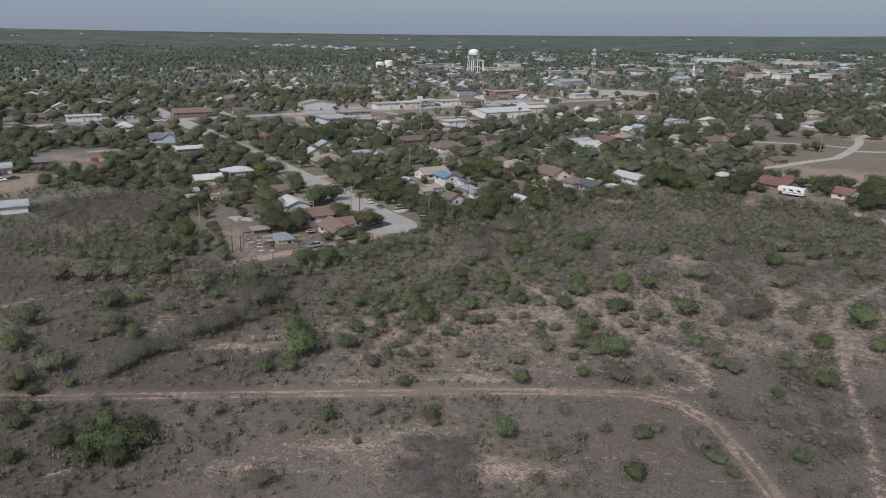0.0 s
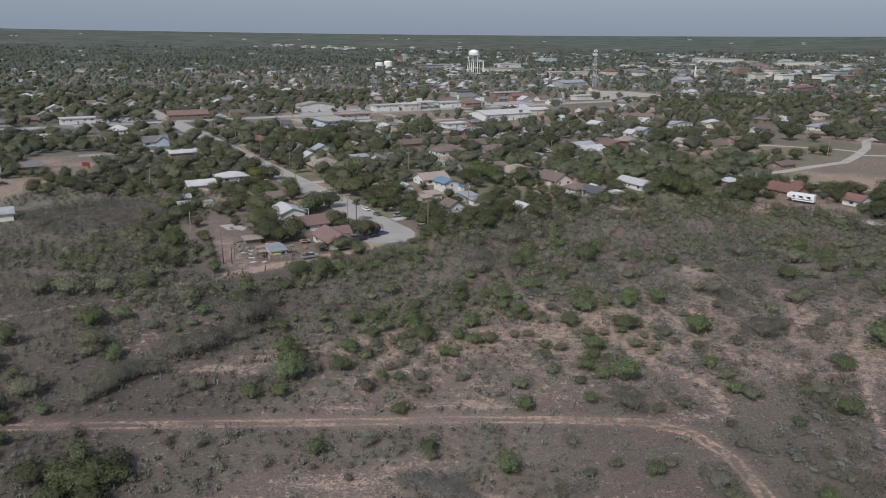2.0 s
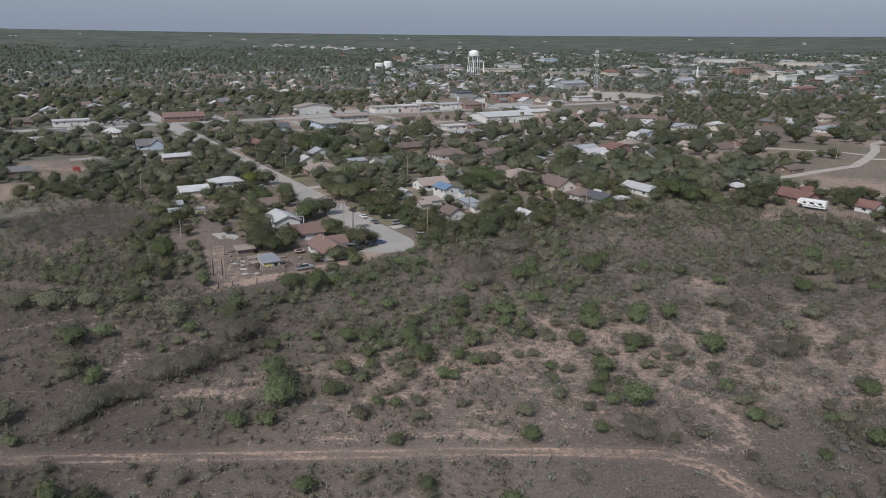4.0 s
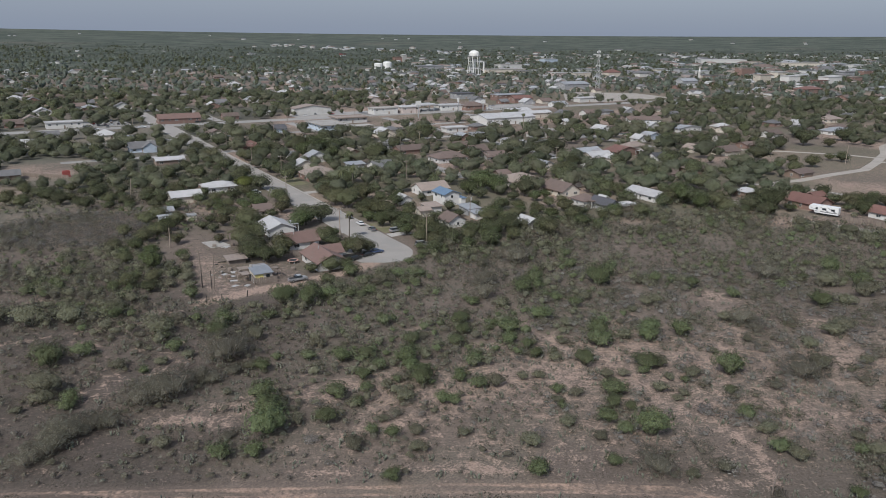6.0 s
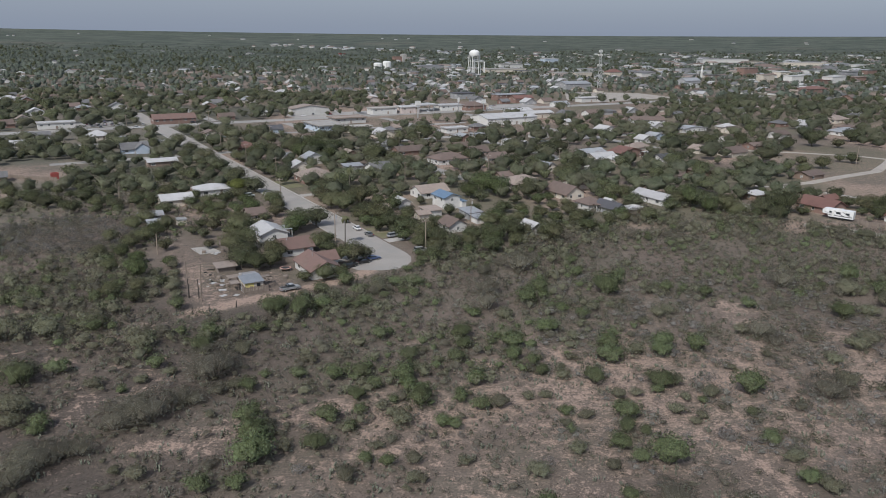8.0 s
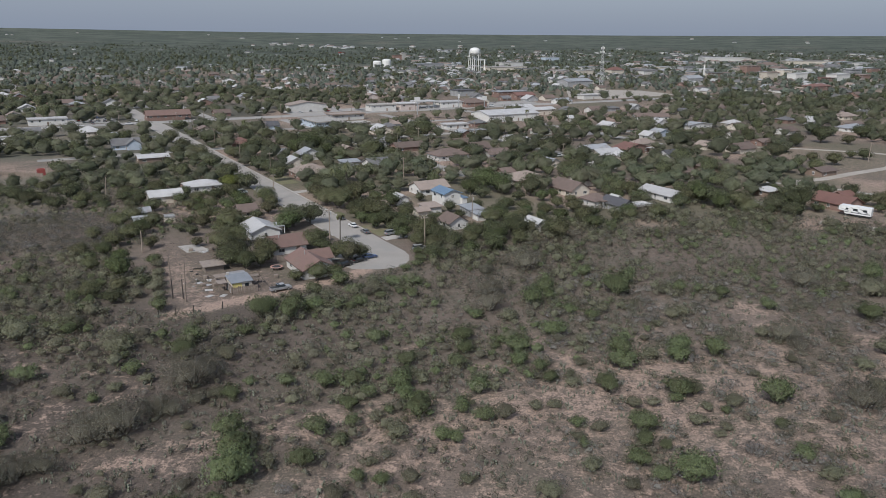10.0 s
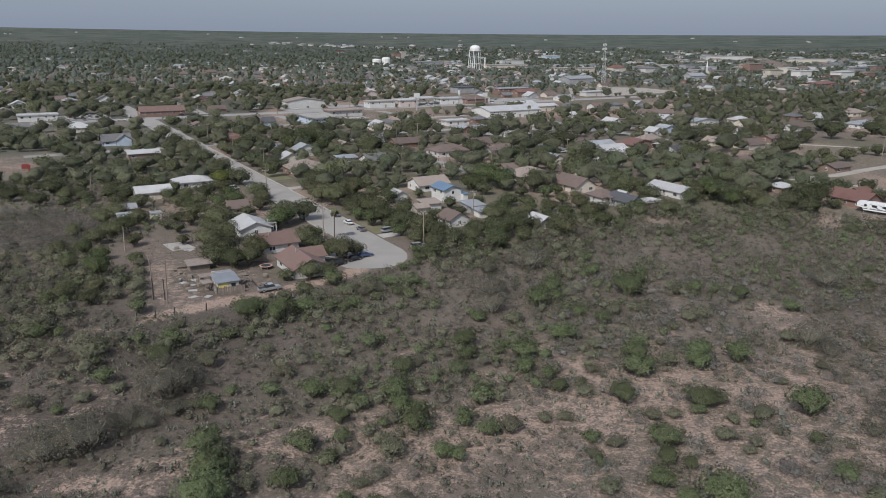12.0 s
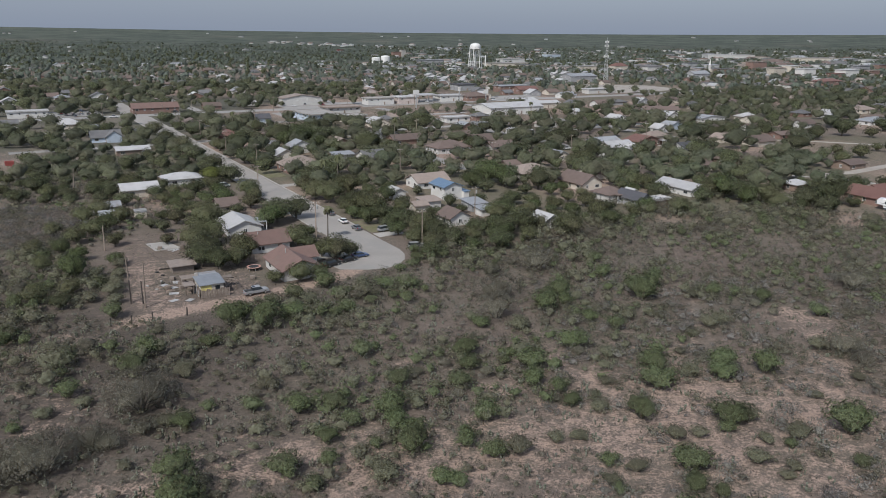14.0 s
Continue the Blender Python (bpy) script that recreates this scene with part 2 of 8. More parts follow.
M = {
    "land": ground_material(),
    "oak": foliage("oak_leaf", (0.100, 0.116, 0.062), (0.158, 0.176, 0.096), (0.140, 0.148, 0.090)),
    "mesquite": foliage("mesquite_leaf", (0.132, 0.143, 0.078), (0.202, 0.213, 0.118), (0.174, 0.172, 0.102)),
    "bright": foliage("green_leaf", (0.108, 0.138, 0.061), (0.159, 0.189, 0.089), (0.134, 0.158, 0.081)),
    "wispy": foliage("wispy_leaf", (0.199, 0.194, 0.145), (0.258, 0.251, 0.188), (0.237, 0.219, 0.172), gaps=0.45, tone=0.12),
    "hazebrush": foliage("feathery_twig", (0.218, 0.208, 0.160), (0.278, 0.264, 0.206), (0.252, 0.234, 0.186), gaps=0.5, tone=0.12),
    "bush_green": foliage("green_bush_leaf", (0.147, 0.181, 0.092), (0.197, 0.233, 0.122), (0.174, 0.200, 0.111), gaps=0.35, tone=0.15),
    "bush_olive": foliage("olive_bush_leaf", (0.196, 0.200, 0.134), (0.251, 0.255, 0.174), (0.231, 0.224, 0.158), gaps=0.4, tone=0.12),
    # Distance haze is put into the town leaves' colour as extra blue.
    "town_oak": foliage("town_oak_leaf", (0.106, 0.124, 0.078), (0.170, 0.190, 0.122), (0.150, 0.160, 0.112), gaps=0.2),
    "town_mesquite": foliage("town_mesquite_leaf", (0.136, 0.148, 0.094), (0.208, 0.220, 0.142), (0.180, 0.180, 0.124), gaps=0.2),
    "lime": foliage("yellow_leaf", (0.150, 0.170, 0.045), (0.200, 0.215, 0.065), (0.170, 0.185, 0.060)),
    "greybrush": foliage("bare_twig", (0.175, 0.163, 0.152), (0.245, 0.230, 0.215), (0.196, 0.184, 0.165), 0.08, 0.1, gaps=0.45, tone=0.12),
    "greythicket": foliage("thicket_twig", (0.145, 0.140, 0.134), (0.205, 0.198, 0.190), (0.165, 0.160, 0.146), 0.08, 0.1, gaps=0.4, tone=0.15),
    "drybrush": foliage("dry_twig", (0.179, 0.169, 0.154), (0.237, 0.223, 0.204), (0.200, 0.193, 0.168), 0.08, 0.1, gaps=0.4, tone=0.12),
    "scrub": foliage("dry_scrub", (0.156, 0.142, 0.121), (0.221, 0.206, 0.177), (0.174, 0.183, 0.137), 0.06, 0.1, gaps=0.60),
    # Far leaves hold still more of this blue, standing in for haze.
    "farleaf": foliage("far_leaf", (0.089, 0.108, 0.083), (0.131, 0.150, 0.120), (0.111, 0.125, 0.106), 0.02, 0.2, gaps=0.10, grain=0.5),
    "farwood": foliage("far_wood_leaf", (0.077, 0.092, 0.070), (0.093, 0.106, 0.083), (0.086, 0.097, 0.079), 0.01, 0.2, gaps=0.10, grain=0.2),
    "cactus": foliage("cactus_pad", (0.125, 0.138, 0.100), (0.180, 0.192, 0.150), (0.145, 0.150, 0.118), 0.2, 0.0, False, 0.0),
    "palm": foliage("palm_frond", (0.090, 0.105, 0.050), (0.160, 0.155, 0.085), (0.120, 0.120, 0.065), 0.3, 0.15, False, 0.0),
    "bark": surface("bark", (0.115, 0.095, 0.078), (0.165, 0.145, 0.125), 0.95, 1.2, 12.0, 0.0, 0.15, 0.03),
    "asphalt": surface("worn_asphalt", (0.305, 0.281, 0.256), (0.262, 0.243, 0.223), 0.92, 0.12, 3.0, 0.0, 0.0, 0.01, (0.24, 0.23, 0.215)),
    "highway": surface("highway_asphalt", (0.30, 0.285, 0.265), (0.25, 0.238, 0.225), 0.92, 0.05, 1.0, 0.0, 0.05, 0.01, (0.16, 0.155, 0.15)),
    "gravel": surface("pale_gravel", (0.36, 0.325, 0.285), (0.29, 0.26, 0.225), 0.95, 0.2, 4.0, 0.0, 0.05, 0.02, (0.22, 0.19, 0.16)),
    "concrete": surface("concrete", (0.36, 0.338, 0.312), (0.29, 0.272, 0.25), 0.9, 0.4, 6.0, 0.0, 0.1, 0.01, (0.24, 0.22, 0.2)),
    "lawn": surface("dry_lawn", (0.125, 0.125, 0.062), (0.185, 0.160, 0.105), 0.97, 0.2, 2.5, 0.0, 0.0, 0.03, (0.23, 0.18, 0.14)),
    "roof_brown": surface("brown_shingle", (0.150, 0.110, 0.094), (0.120, 0.090, 0.078), 0.9, 0.5, 4.0, 0.0, 0.15, 0.02, (0.13, 0.1, 0.085)),
    "roof_tan": surface("tan_shingle", (0.27, 0.218, 0.186), (0.225, 0.182, 0.158), 0.9, 0.5, 4.0, 0.0, 0.1, 0.02, (0.27, 0.22, 0.185)),
    "roof_rust": surface("rust_brown_shingle", (0.162, 0.102, 0.086), (0.134, 0.086, 0.074), 0.9, 0.5, 4.0, 0.0, 0.1, 0.02, (0.15, 0.11, 0.09)),
    "roof_shack": surface("rusty_sheet", (0.26, 0.215, 0.185), (0.20, 0.165, 0.145), 0.85, 0.9, 5.0, 0.0, 0.0, 0.02, (0.15, 0.11, 0.09)),
    "roof_red": surface("red_shingle", (0.165, 0.085, 0.070), (0.135, 0.072, 0.06), 0.85, 0.4, 4.0, 0.0, 0.12, 0.02, (0.12, 0.06, 0.05)),
    "roof_grey": surface("grey_shingle", (0.145, 0.142, 0.143), (0.115, 0.113, 0.115), 0.9, 0.5, 4.0, 0.0, 0.15, 0.02, (0.1, 0.1, 0.1)),
    "roof_dark": surface("dark_shingle", (0.075, 0.075, 0.085), (0.06, 0.06, 0.066), 0.9, 0.5, 4.0, 0.0, 0.15, 0.02, (0.1, 0.095, 0.09)),
    "roof_white": seamed("white_sheet_roof", (0.50, 0.487, 0.475), (0.43, 0.418, 0.408), 0.55, (0.36, 0.335, 0.31)),
    "roof_metal": seamed("grey_sheet_roof", (0.36, 0.368, 0.378), (0.30, 0.305, 0.314), 0.5, (0.25, 0.2, 0.17)),
    "roof_patch": seamed("dull_sheet_roof", (0.235, 0.250, 0.270), (0.185, 0.195, 0.210), 0.6, (0.17, 0.14, 0.12)),
    "roof_blue": seamed("blue_sheet_roof", (0.13, 0.20, 0.29), (0.15, 0.22, 0.30), 0.5, (0.16, 0.2, 0.25)),
    "white": surface("white_wall", (0.55, 0.535, 0.51), (0.48, 0.468, 0.448), 0.85, 0.5, 6.0, 0.0, 0.1, 0.0, (0.48, 0.45, 0.41)),
    "cream": surface("cream_wall", (0.54, 0.485, 0.41), (0.48, 0.43, 0.365), 0.85, 0.5, 6.0, 0.0, 0.1, 0.0, (0.38, 0.32, 0.26)),
    "pink": surface("pink_stucco", (0.50, 0.425, 0.39), (0.44, 0.375, 0.345), 0.88, 0.5, 6.0, 0.0, 0.1, 0.0, (0.36, 0.28, 0.25)),
    "brick": surface("brick_wall", (0.23, 0.145, 0.118), (0.19, 0.125, 0.105), 0.9, 0.6, 8.0, 0.0, 0.1, 0.01, (0.2, 0.12, 0.1)),
    "blue_wall": surface("pale_blue_siding", (0.44, 0.50, 0.57), (0.38, 0.44, 0.51), 0.8, 0.5, 6.0, 0.0, 0.1, 0.0, (0.3, 0.33, 0.36)),
    "yellow_wall": surface("yellow_board", (0.66, 0.55, 0.20), (0.58, 0.48, 0.18), 0.85, 0.8, 6.0, 0.0, 0.0, 0.0, (0.42, 0.36, 0.2)),
    "brown_wall": surface("brown_wall", (0.23, 0.165, 0.13), (0.19, 0.14, 0.11), 0.9, 0.6, 6.0, 0.0, 0.1, 0.0, (0.14, 0.11, 0.09)),
    "grey_wall": surface("grey_siding", (0.33, 0.33, 0.33), (0.28, 0.28, 0.285), 0.85, 0.6, 6.0, 0.0, 0.1, 0.0, (0.2, 0.2, 0.2)),
    "wood": surface("weathered_board", (0.215, 0.175, 0.145), (0.165, 0.135, 0.115), 0.92, 1.5, 14.0, 0.0, 0.2, 0.01, (0.11, 0.09, 0.075)),
    "post": surface("weathered_pole", (0.27, 0.215, 0.175), (0.21, 0.17, 0.14), 0.92, 1.2, 10.0, 0.0, 0.2, 0.01, (0.14, 0.11, 0.09)),
    "dark": surface("dark_post", (0.045, 0.038, 0.034), (0.06, 0.05, 0.045), 0.9, 1.2, 10.0, 0.0, 0.1, 0.0),
    "steel": surface("galvanised_steel", (0.46, 0.46, 0.455), (0.38, 0.38, 0.38), 0.5, 0.8, 8.0, 0.4, 0.05),
    "tank": surface("tank_paint", (0.69, 0.68, 0.655), (0.63, 0.618, 0.595), 0.5, 0.12, 1.5, 0.0, 0.0, 0.0, (0.6, 0.58, 0.54)),
    "frame": surface("window_frame", (0.66, 0.65, 0.62), (0.58, 0.57, 0.55), 0.7, 1.0, 9.0),
    "door": surface("painted_door", (0.20, 0.15, 0.12), (0.25, 0.19, 0.15), 0.7, 1.0, 9.0, 0.0, 0.3),
    "glass": plain_glass("window_glass", (0.025, 0.03, 0.035)),
    "rubber": surface("tyre_rubber", (0.025, 0.025, 0.025), (0.035, 0.034, 0.033), 0.9, 2.0, 15.0),
    "chrome": surface("alloy", (0.5, 0.5, 0.5), (0.42, 0.42, 0.42), 0.35, 2.0, 15.0, 0.8),
    "red_paint": surface("red_paint", (0.27, 0.06, 0.05), (0.22, 0.055, 0.05), 0.6, 0.6, 8.0, 0.0, 0.05),
    "lamp_glass": plain_glass("lamp_lens", (0.5, 0.48, 0.45)),
    "tail_glass": plain_glass("tail_lens", (0.3, 0.02, 0.02)),
    "mat_black": surface("black_mesh", (0.03, 0.03, 0.032), (0.04, 0.04, 0.042), 0.85, 1.0, 9.0),
    "tarp": surface("blue_tarp", (0.06, 0.14, 0.34), (0.08, 0.17, 0.36), 0.55, 1.0, 6.0, 0.0, 0.0, 0.03),
    "trampoline_pad": surface("faded_pad", (0.38, 0.2, 0.16), (0.45, 0.3, 0.25), 0.7, 1.0, 6.0),
}


def paint(name, c):
    m = surface(name, c, tuple(0.88 * v for v in c), 0.35, 0.8, 10.0)
    m.node_tree.nodes["Principled BSDF"].inputs["Coat Weight"].default_value = 0.4
    return m


for car_colour, car_rgb in (("white", (0.72, 0.72, 0.71)), ("silver", (0.27, 0.275, 0.28)), ("black", (0.02, 0.02, 0.022)), ("grey", (0.13, 0.135, 0.14)), ("red", (0.36, 0.03, 0.03)), ("blue", (0.05, 0.08, 0.17)), ("tan", (0.32, 0.27, 0.2))):
    M["car_" + car_colour] = paint("car_paint_" + car_colour, car_rgb)

# ---- shape tools ----
ANG = 32.0
CU, SU = math.cos(radians(ANG)), math.sin(radians(ANG))


def town(u, v):
    """A place given along the town's streets (u, v) as x, y."""
    return u * CU - v * SU, u * SU + v * CU


def to_town(x, y):
    return x * CU + y * SU, -x * SU + y * CU


def value_noise(x, y, size, seed):
    """Smooth random values 0 to 1 over the land, with cells of that size."""
    gx, gy = np.asarray(x, float) / size, np.asarray(y, float) / size
    ix, iy = np.floor(gx).astype(np.int64), np.floor(gy).astype(np.int64)
    fx, fy = gx - ix, gy - iy
    fx, fy = fx * fx * (3 - 2 * fx), fy * fy * (3 - 2 * fy)

    def cell(a, b):
        h = (a * 374761393 + b * 668265263 + seed * 974711) & 0x7FFFFFFF
        h = ((h ^ (h >> 13)) * 1274126177) & 0x7FFFFFFF
        return ((h ^ (h >> 16)) & 0xFFFF) / 65535.0

    low = cell(ix, iy) * (1 - fx) + cell(ix + 1, iy) * fx
    high = cell(ix, iy + 1) * (1 - fx) + cell(ix + 1, iy + 1) * fx
    return low * (1 - fy) + high * fy


def fbm(x, y, size, seed):
    return 0.55 * value_noise(x, y, size, seed) + 0.3 * value_noise(x, y, size / 2.3, seed + 7) + 0.15 * value_noise(x, y, size / 5.1, seed + 13)


def off_line(x, y, pts):
    """Distance from places to a polyline."""
    best = np.full(np.shape(x), 1e9)
    for (ax, ay), (bx, by) in zip(pts[:-1], pts[1:]):
        dx, dy = bx - ax, by - ay
        s = np.clip(((x - ax) * dx + (y - ay) * dy) / (dx * dx + dy * dy), 0, 1)
        best = np.minimum(best, np.hypot(x - ax - s * dx, y - ay - s * dy))
    return best


def land_z(x, y):
    """Height of the ground: gentle relief in the brush, level in town, a long rise towards the horizon."""
    d = np.hypot(x, y)
    far = 40.0 * np.clip((d - 1700.0) / 3200.0, 0, None) ** 1.5
    field = np.clip((195 - np.asarray(y, float)) / 25.0, 0, 1)
    return far + field * 0.5 * (fbm(x, y, 22.0, 3) - 0.5)


def mesh_of(name, verts, faces, mat, soft=None):
    """A mesh from arrays of corners and of faces, all with the same number of corners."""
    me = bpy.data.meshes.new(name)
    verts, faces = np.asarray(verts, np.float32), np.asarray(faces, np.int32)
    n, k = faces.shape
    me.vertices.add(len(verts))
    me.vertices.foreach_set("co", verts.ravel())
    me.loops.add(n * k)
    me.loops.foreach_set("vertex_index", faces.ravel())
    me.polygons.add(n)
    me.polygons.foreach_set("loop_start", np.arange(0, n * k, k, dtype=np.int32))
    me.update(calc_edges=True)
    me.materials.append(mat)
    if soft is not None:
        me.attributes.new("soft", "FLOAT_VECTOR", "POINT").data.foreach_set("vector", np.asarray(soft, np.float32).ravel())
    return me


def from_bm(name, bm, mat):
    me = bpy.data.meshes.new(name)
    bmesh.ops.recalc_face_normals(bm, faces=bm.faces)
    bm.to_mesh(me)
    bm.free()
    me.materials.append(mat)
    return me


def part(name, bm, mat, parent, label=""):
    """One part under a thing or under a part, from a bmesh or a ready mesh."""
    me = bm if isinstance(bm, bpy.types.Mesh) else from_bm(name, bm, mat)
    ob = new(name, me)
    ob.parent = parent
    if label:
        ob["label"] = label
    return ob


def thing(name, m, label, category, group=""):
    ob = new(name)
    ob.matrix_world = m
    ob.empty_display_size = 0.2
    return tagged(ob, label, category, group)


def box(bm, lo, hi, bevel=0.0):
    r = bmesh.ops.create_cube(bm, size=1.0, matrix=Matrix.Translation([(a + b) / 2 for a, b in zip(lo, hi)]) @ Matrix.Diagonal([b - a for a, b in zip(lo, hi)] + [1]))
    if bevel:
        es = list({e for v in r["verts"] for e in v.link_edges})
        bmesh.ops.bevel(bm, geom=es, offset=bevel, segments=1, affect="EDGES")
    return bm


def boxes(*pairs, bevel=0.0):
    bm = bmesh.new()
    for lo, hi in pairs:
        box(bm, lo, hi, bevel)
    return bm


def rod(bm, a, b, r1, r2=None, sides=8):
    """A tapered round bar from a to b."""
    a, b = Vector(a), Vector(b)
    way = b - a
    m = Matrix.Translation((a + b) / 2) @ way.to_track_quat("Z", "Y").to_matrix().to_4x4()
    bmesh.ops.create_cone(bm, cap_ends=True, segments=sides, radius1=r1, radius2=r1 if r2 is None else r2, depth=way.length, matrix=m)
    return bm


def lathe(bm, profile, sides=24, closed=True):
    """A turned body from (radius, height) pairs, or an open ring."""
    rings = [[bm.verts.new((r * math.cos(2 * math.pi * k / sides), r * math.sin(2 * math.pi * k / sides), z)) for k in range(sides)] for r, z in profile]
    for a, b in zip(rings[:-1], rings[1:]):
        for k in range(sides):
            bm.faces.new((a[k], a[(k + 1) % sides], b[(k + 1) % sides], b[k]))
    if closed:
        bm.faces.new(rings[0][::-1])
        bm.faces.new(rings[-1])
    return bm


def prism(bm, outline, x0, x1):
    """A y-z outline drawn out along x."""
    a = [bm.verts.new((x0, y, z)) for y, z in outline]
    b = [bm.verts.new((x1, y, z)) for y, z in outline]
    n = len(outline)
    bm.faces.new(a[::-1])
    bm.faces.new(b)
    for k in range(n):
        bm.faces.new((a[k], a[(k + 1) % n], b[(k + 1) % n], b[k]))
    return bm


def ribbon(name, pts, width, mat, label, z=0.06, category="road"):
    """A road or path as a raised strip with sloped shoulders."""
    bm = bmesh.new()
    p = [Vector((x, y)) for x, y in pts]
    dense = []
    for a, b in zip(p[:-1], p[1:]):
        n = max(1, int((b - a).length / 6))
        dense += [a.lerp(b, k / n) for k in range(n)]
    dense.append(p[-1])
    rows = []
    for k, q in enumerate(dense):
        way = (dense[min(k + 1, len(dense) - 1)] - dense[max(k - 1, 0)]).normalized()
        side = Vector((-way.y, way.x))
        row = []
        for s, h in ((-1.0, -0.1), (-0.97, 1.0), (-0.5, 1.0), (0.0, 1.0), (0.5, 1.0), (0.97, 1.0), (1.0, -0.1)):
            wob = 1 + 0.06 * (value_noise(q.x + 40 * s, q.y, 5.0, 5) - 0.5)
            c = q + side * (s * width / 2 * wob)
            row.append(bm.verts.new((c.x, c.y, float(land_z(c.x, c.y)) + h * z)))
        rows.append(row)
    for a, b in zip(rows[:-1], rows[1:]):
        for k in range(6):
            bm.faces.new((a[k], a[k + 1], b[k + 1], b[k]))
    ob = new(name, from_bm(name, bm, mat))
    return tagged(ob, label, category, kind="structure")


def patch(name, pts, mat, label, z, category="ground"):
    """A flat yard or slab with a low edge."""
    bm = bmesh.new()
    top = [bm.verts.new((x, y, float(land_z(x, y)) + z)) for x, y in pts]
    low = [bm.verts.new((x, y, float(land_z(x, y)) - 0.1)) for x, y in pts]
    bm.faces.new(top)
    for k in range(len(pts)):
        j = (k + 1) % len(pts)
        bm.faces.new((top[k], top[j], low[j], low[k]))
    ob = new(name, from_bm(name, bm, mat))
    return tagged(ob, label, category, kind="structure")

# ---- ground ----
TRACK = [(-130, 112), (-76.2, 115.4), (-66.9, 116.0), (-57.5, 116.8), (-38.9, 118.3), (-19.7, 119.6), (-0.5, 121.3), (19.0, 122.2), (30.6, 122.0), (37.4, 118.8), (41.1, 112.0), (42.3, 105.2), (42.9, 99.8), (43.4, 92.2), (44.5, 70), (46, 30)]
TRAIL_MID = [(12.0, 259), (10.5, 241), (9.7, 224), (9.9, 209.8), (11.4, 200.7), (13.3, 190.1), (14.8, 181), (18.6, 174), (23.0, 166.8), (29.0, 159.2), (33.6, 151.6), (37.6, 145.4), (42.5, 141.2), (45.6, 133.4), (44.8, 124.1)]
TRAIL_SIDE = [(122, 196), (100.7, 179.6), (91.9, 171.2), (85.7, 163.5), (79.6, 153.2), (75.3, 142.7), (72.1, 133.4), (69.1, 125.2), (66.5, 116.8), (64.2, 109.5), (61.7, 102.8), (58.0, 94.1), (50, 70)]
LANE = [(-60, 193), (-54.3, 197.8), (-49.3, 202.9), (-41.5, 207.8), (-35.2, 213.8), (-28.9, 219.2), (-24, 226.5)]
LOT_STRIP = [(-90, 258), (-76.1, 235.6), (-67, 219), (-60.2, 207.4), (-54.8, 199.5)]
TRAIL_WEST = [(-116, 148), (-101.2, 157.4), (-96.8, 163.2), (-90.7, 166.6), (-82.4, 171.9), (-71.1, 178.1), (-62.6, 186.4), (-58, 191)]
STREET = [town(110.8, v) for v in (214, 260, 330, 400, 470, 545, 640)]

SOIL_FAR = [(5.9, 160.1, 4.4, 3.4), (9.2, 155.2, 4.2, 1.7), (16.3, 159.8, 3.6, 2.7), (19.7, 155, 3.8, 2.5), (18.9, 177.1, 4.1, 3.1), (4.9, 170.7, 3.9, 3.4), (29.9, 170.1, 5.2, 2.1), (35.4, 172.1, 4.4, 2.3), (41.7, 167.2, 4.2, 2.7), (47.4, 164.2, 3.7, 4.1), (48.2, 156.2, 3.9, 2.1), (28.9, 160.3, 4, 3.4), (35.3, 150, 4, 2.5), (21.3, 152.5, 2.1, 1.5), (60.3, 203.2, 6.5, 7.8), (2.6, 146.3, 2.9, 1.4), (0.7, 152.9, 1.5, 1), (-55.2, 155.9, 3.2, 1.9), (-53.2, 162.1, 4, 3.2), (-33.4, 148.3, 2, 1.1), (-26.1, 151.1, 4.1, 2), (-19.8, 154, 2.1, 1.2), (-30.2, 144.9, 3.9, 1.4), (-39.3, 143.4, 3.8, 1.1)]
SOIL_MID = [(-28.3, 156.4, 1.5, 1.1), (-5.5, 157.4, 2.7, 2.9), (-7.7, 179.9, 3.2, 2), (-3.6, 147.2, 2.2, 1.9), (-63.1, 165.8, 2.3, 1.5), (-65.3, 186.3, 5.3, 1.6), (63.6, 192.6, 5, 3.1), (12.5, 147.9, 2.9, 1.1), (-18.8, 151.9, 2.6, 1.5), (-32, 149.1, 2.7, 1.5), (-22.8, 146.5, 4.3, 1.8), (-45.7, 138.8, 3.3, 1.6), (-38.6, 136.5, 3.2, 1.7), (-55.7, 157, 2.1, 2.1), (-61.3, 151, 3.5, 4), (-62.2, 144.7, 2.3, 1.8), (-75.6, 167.5, 5.5, 1.9), (-82.2, 163.2, 4.8, 1.5), (-97.1, 192.1, 5.7, 4.4), (-35.2, 123.5, 2.9, 0.9), (-58.9, 123.2, 2.9, 0.9), (39.8, 139.1, 4.1, 1.4), (45.7, 138.5, 3.3, 1.6), (52.9, 147.9, 2.7, 2.7)]
SOIL_NEAR = [(46.9, 165.5, 3.9, 4.2), (2.7, 133.3, 3.1, 1.5), (7.4, 126, 4.1, 1), (-5, 134.6, 3.2, 1.7), (-9.6, 137.8, 2.5, 1.5), (-27.9, 96, 9, 3.3), (-17, 102.6, 9.5, 2.6), (-4.6, 107.3, 7.1, 2.8), (4.8, 97.4, 5, 3.8), (12.7, 96.3, 4.9, 2.6), (-54.9, 93.5, 2.8, 2.2), (-37.3, 139.1, 5.5, 2), (-47.2, 138.6, 5, 1.7), (-27, 150, 5.9, 2.9), (-20.4, 153.6, 2.4, 2.4), (-18.5, 124.5, 5, 1.5), (-6.6, 126.1, 5.1, 1.9), (20, 129.7, 6.3, 1.7), (38.9, 123.8, 6, 2.2), (2.5, 126.6, 5.1, 1.4)]


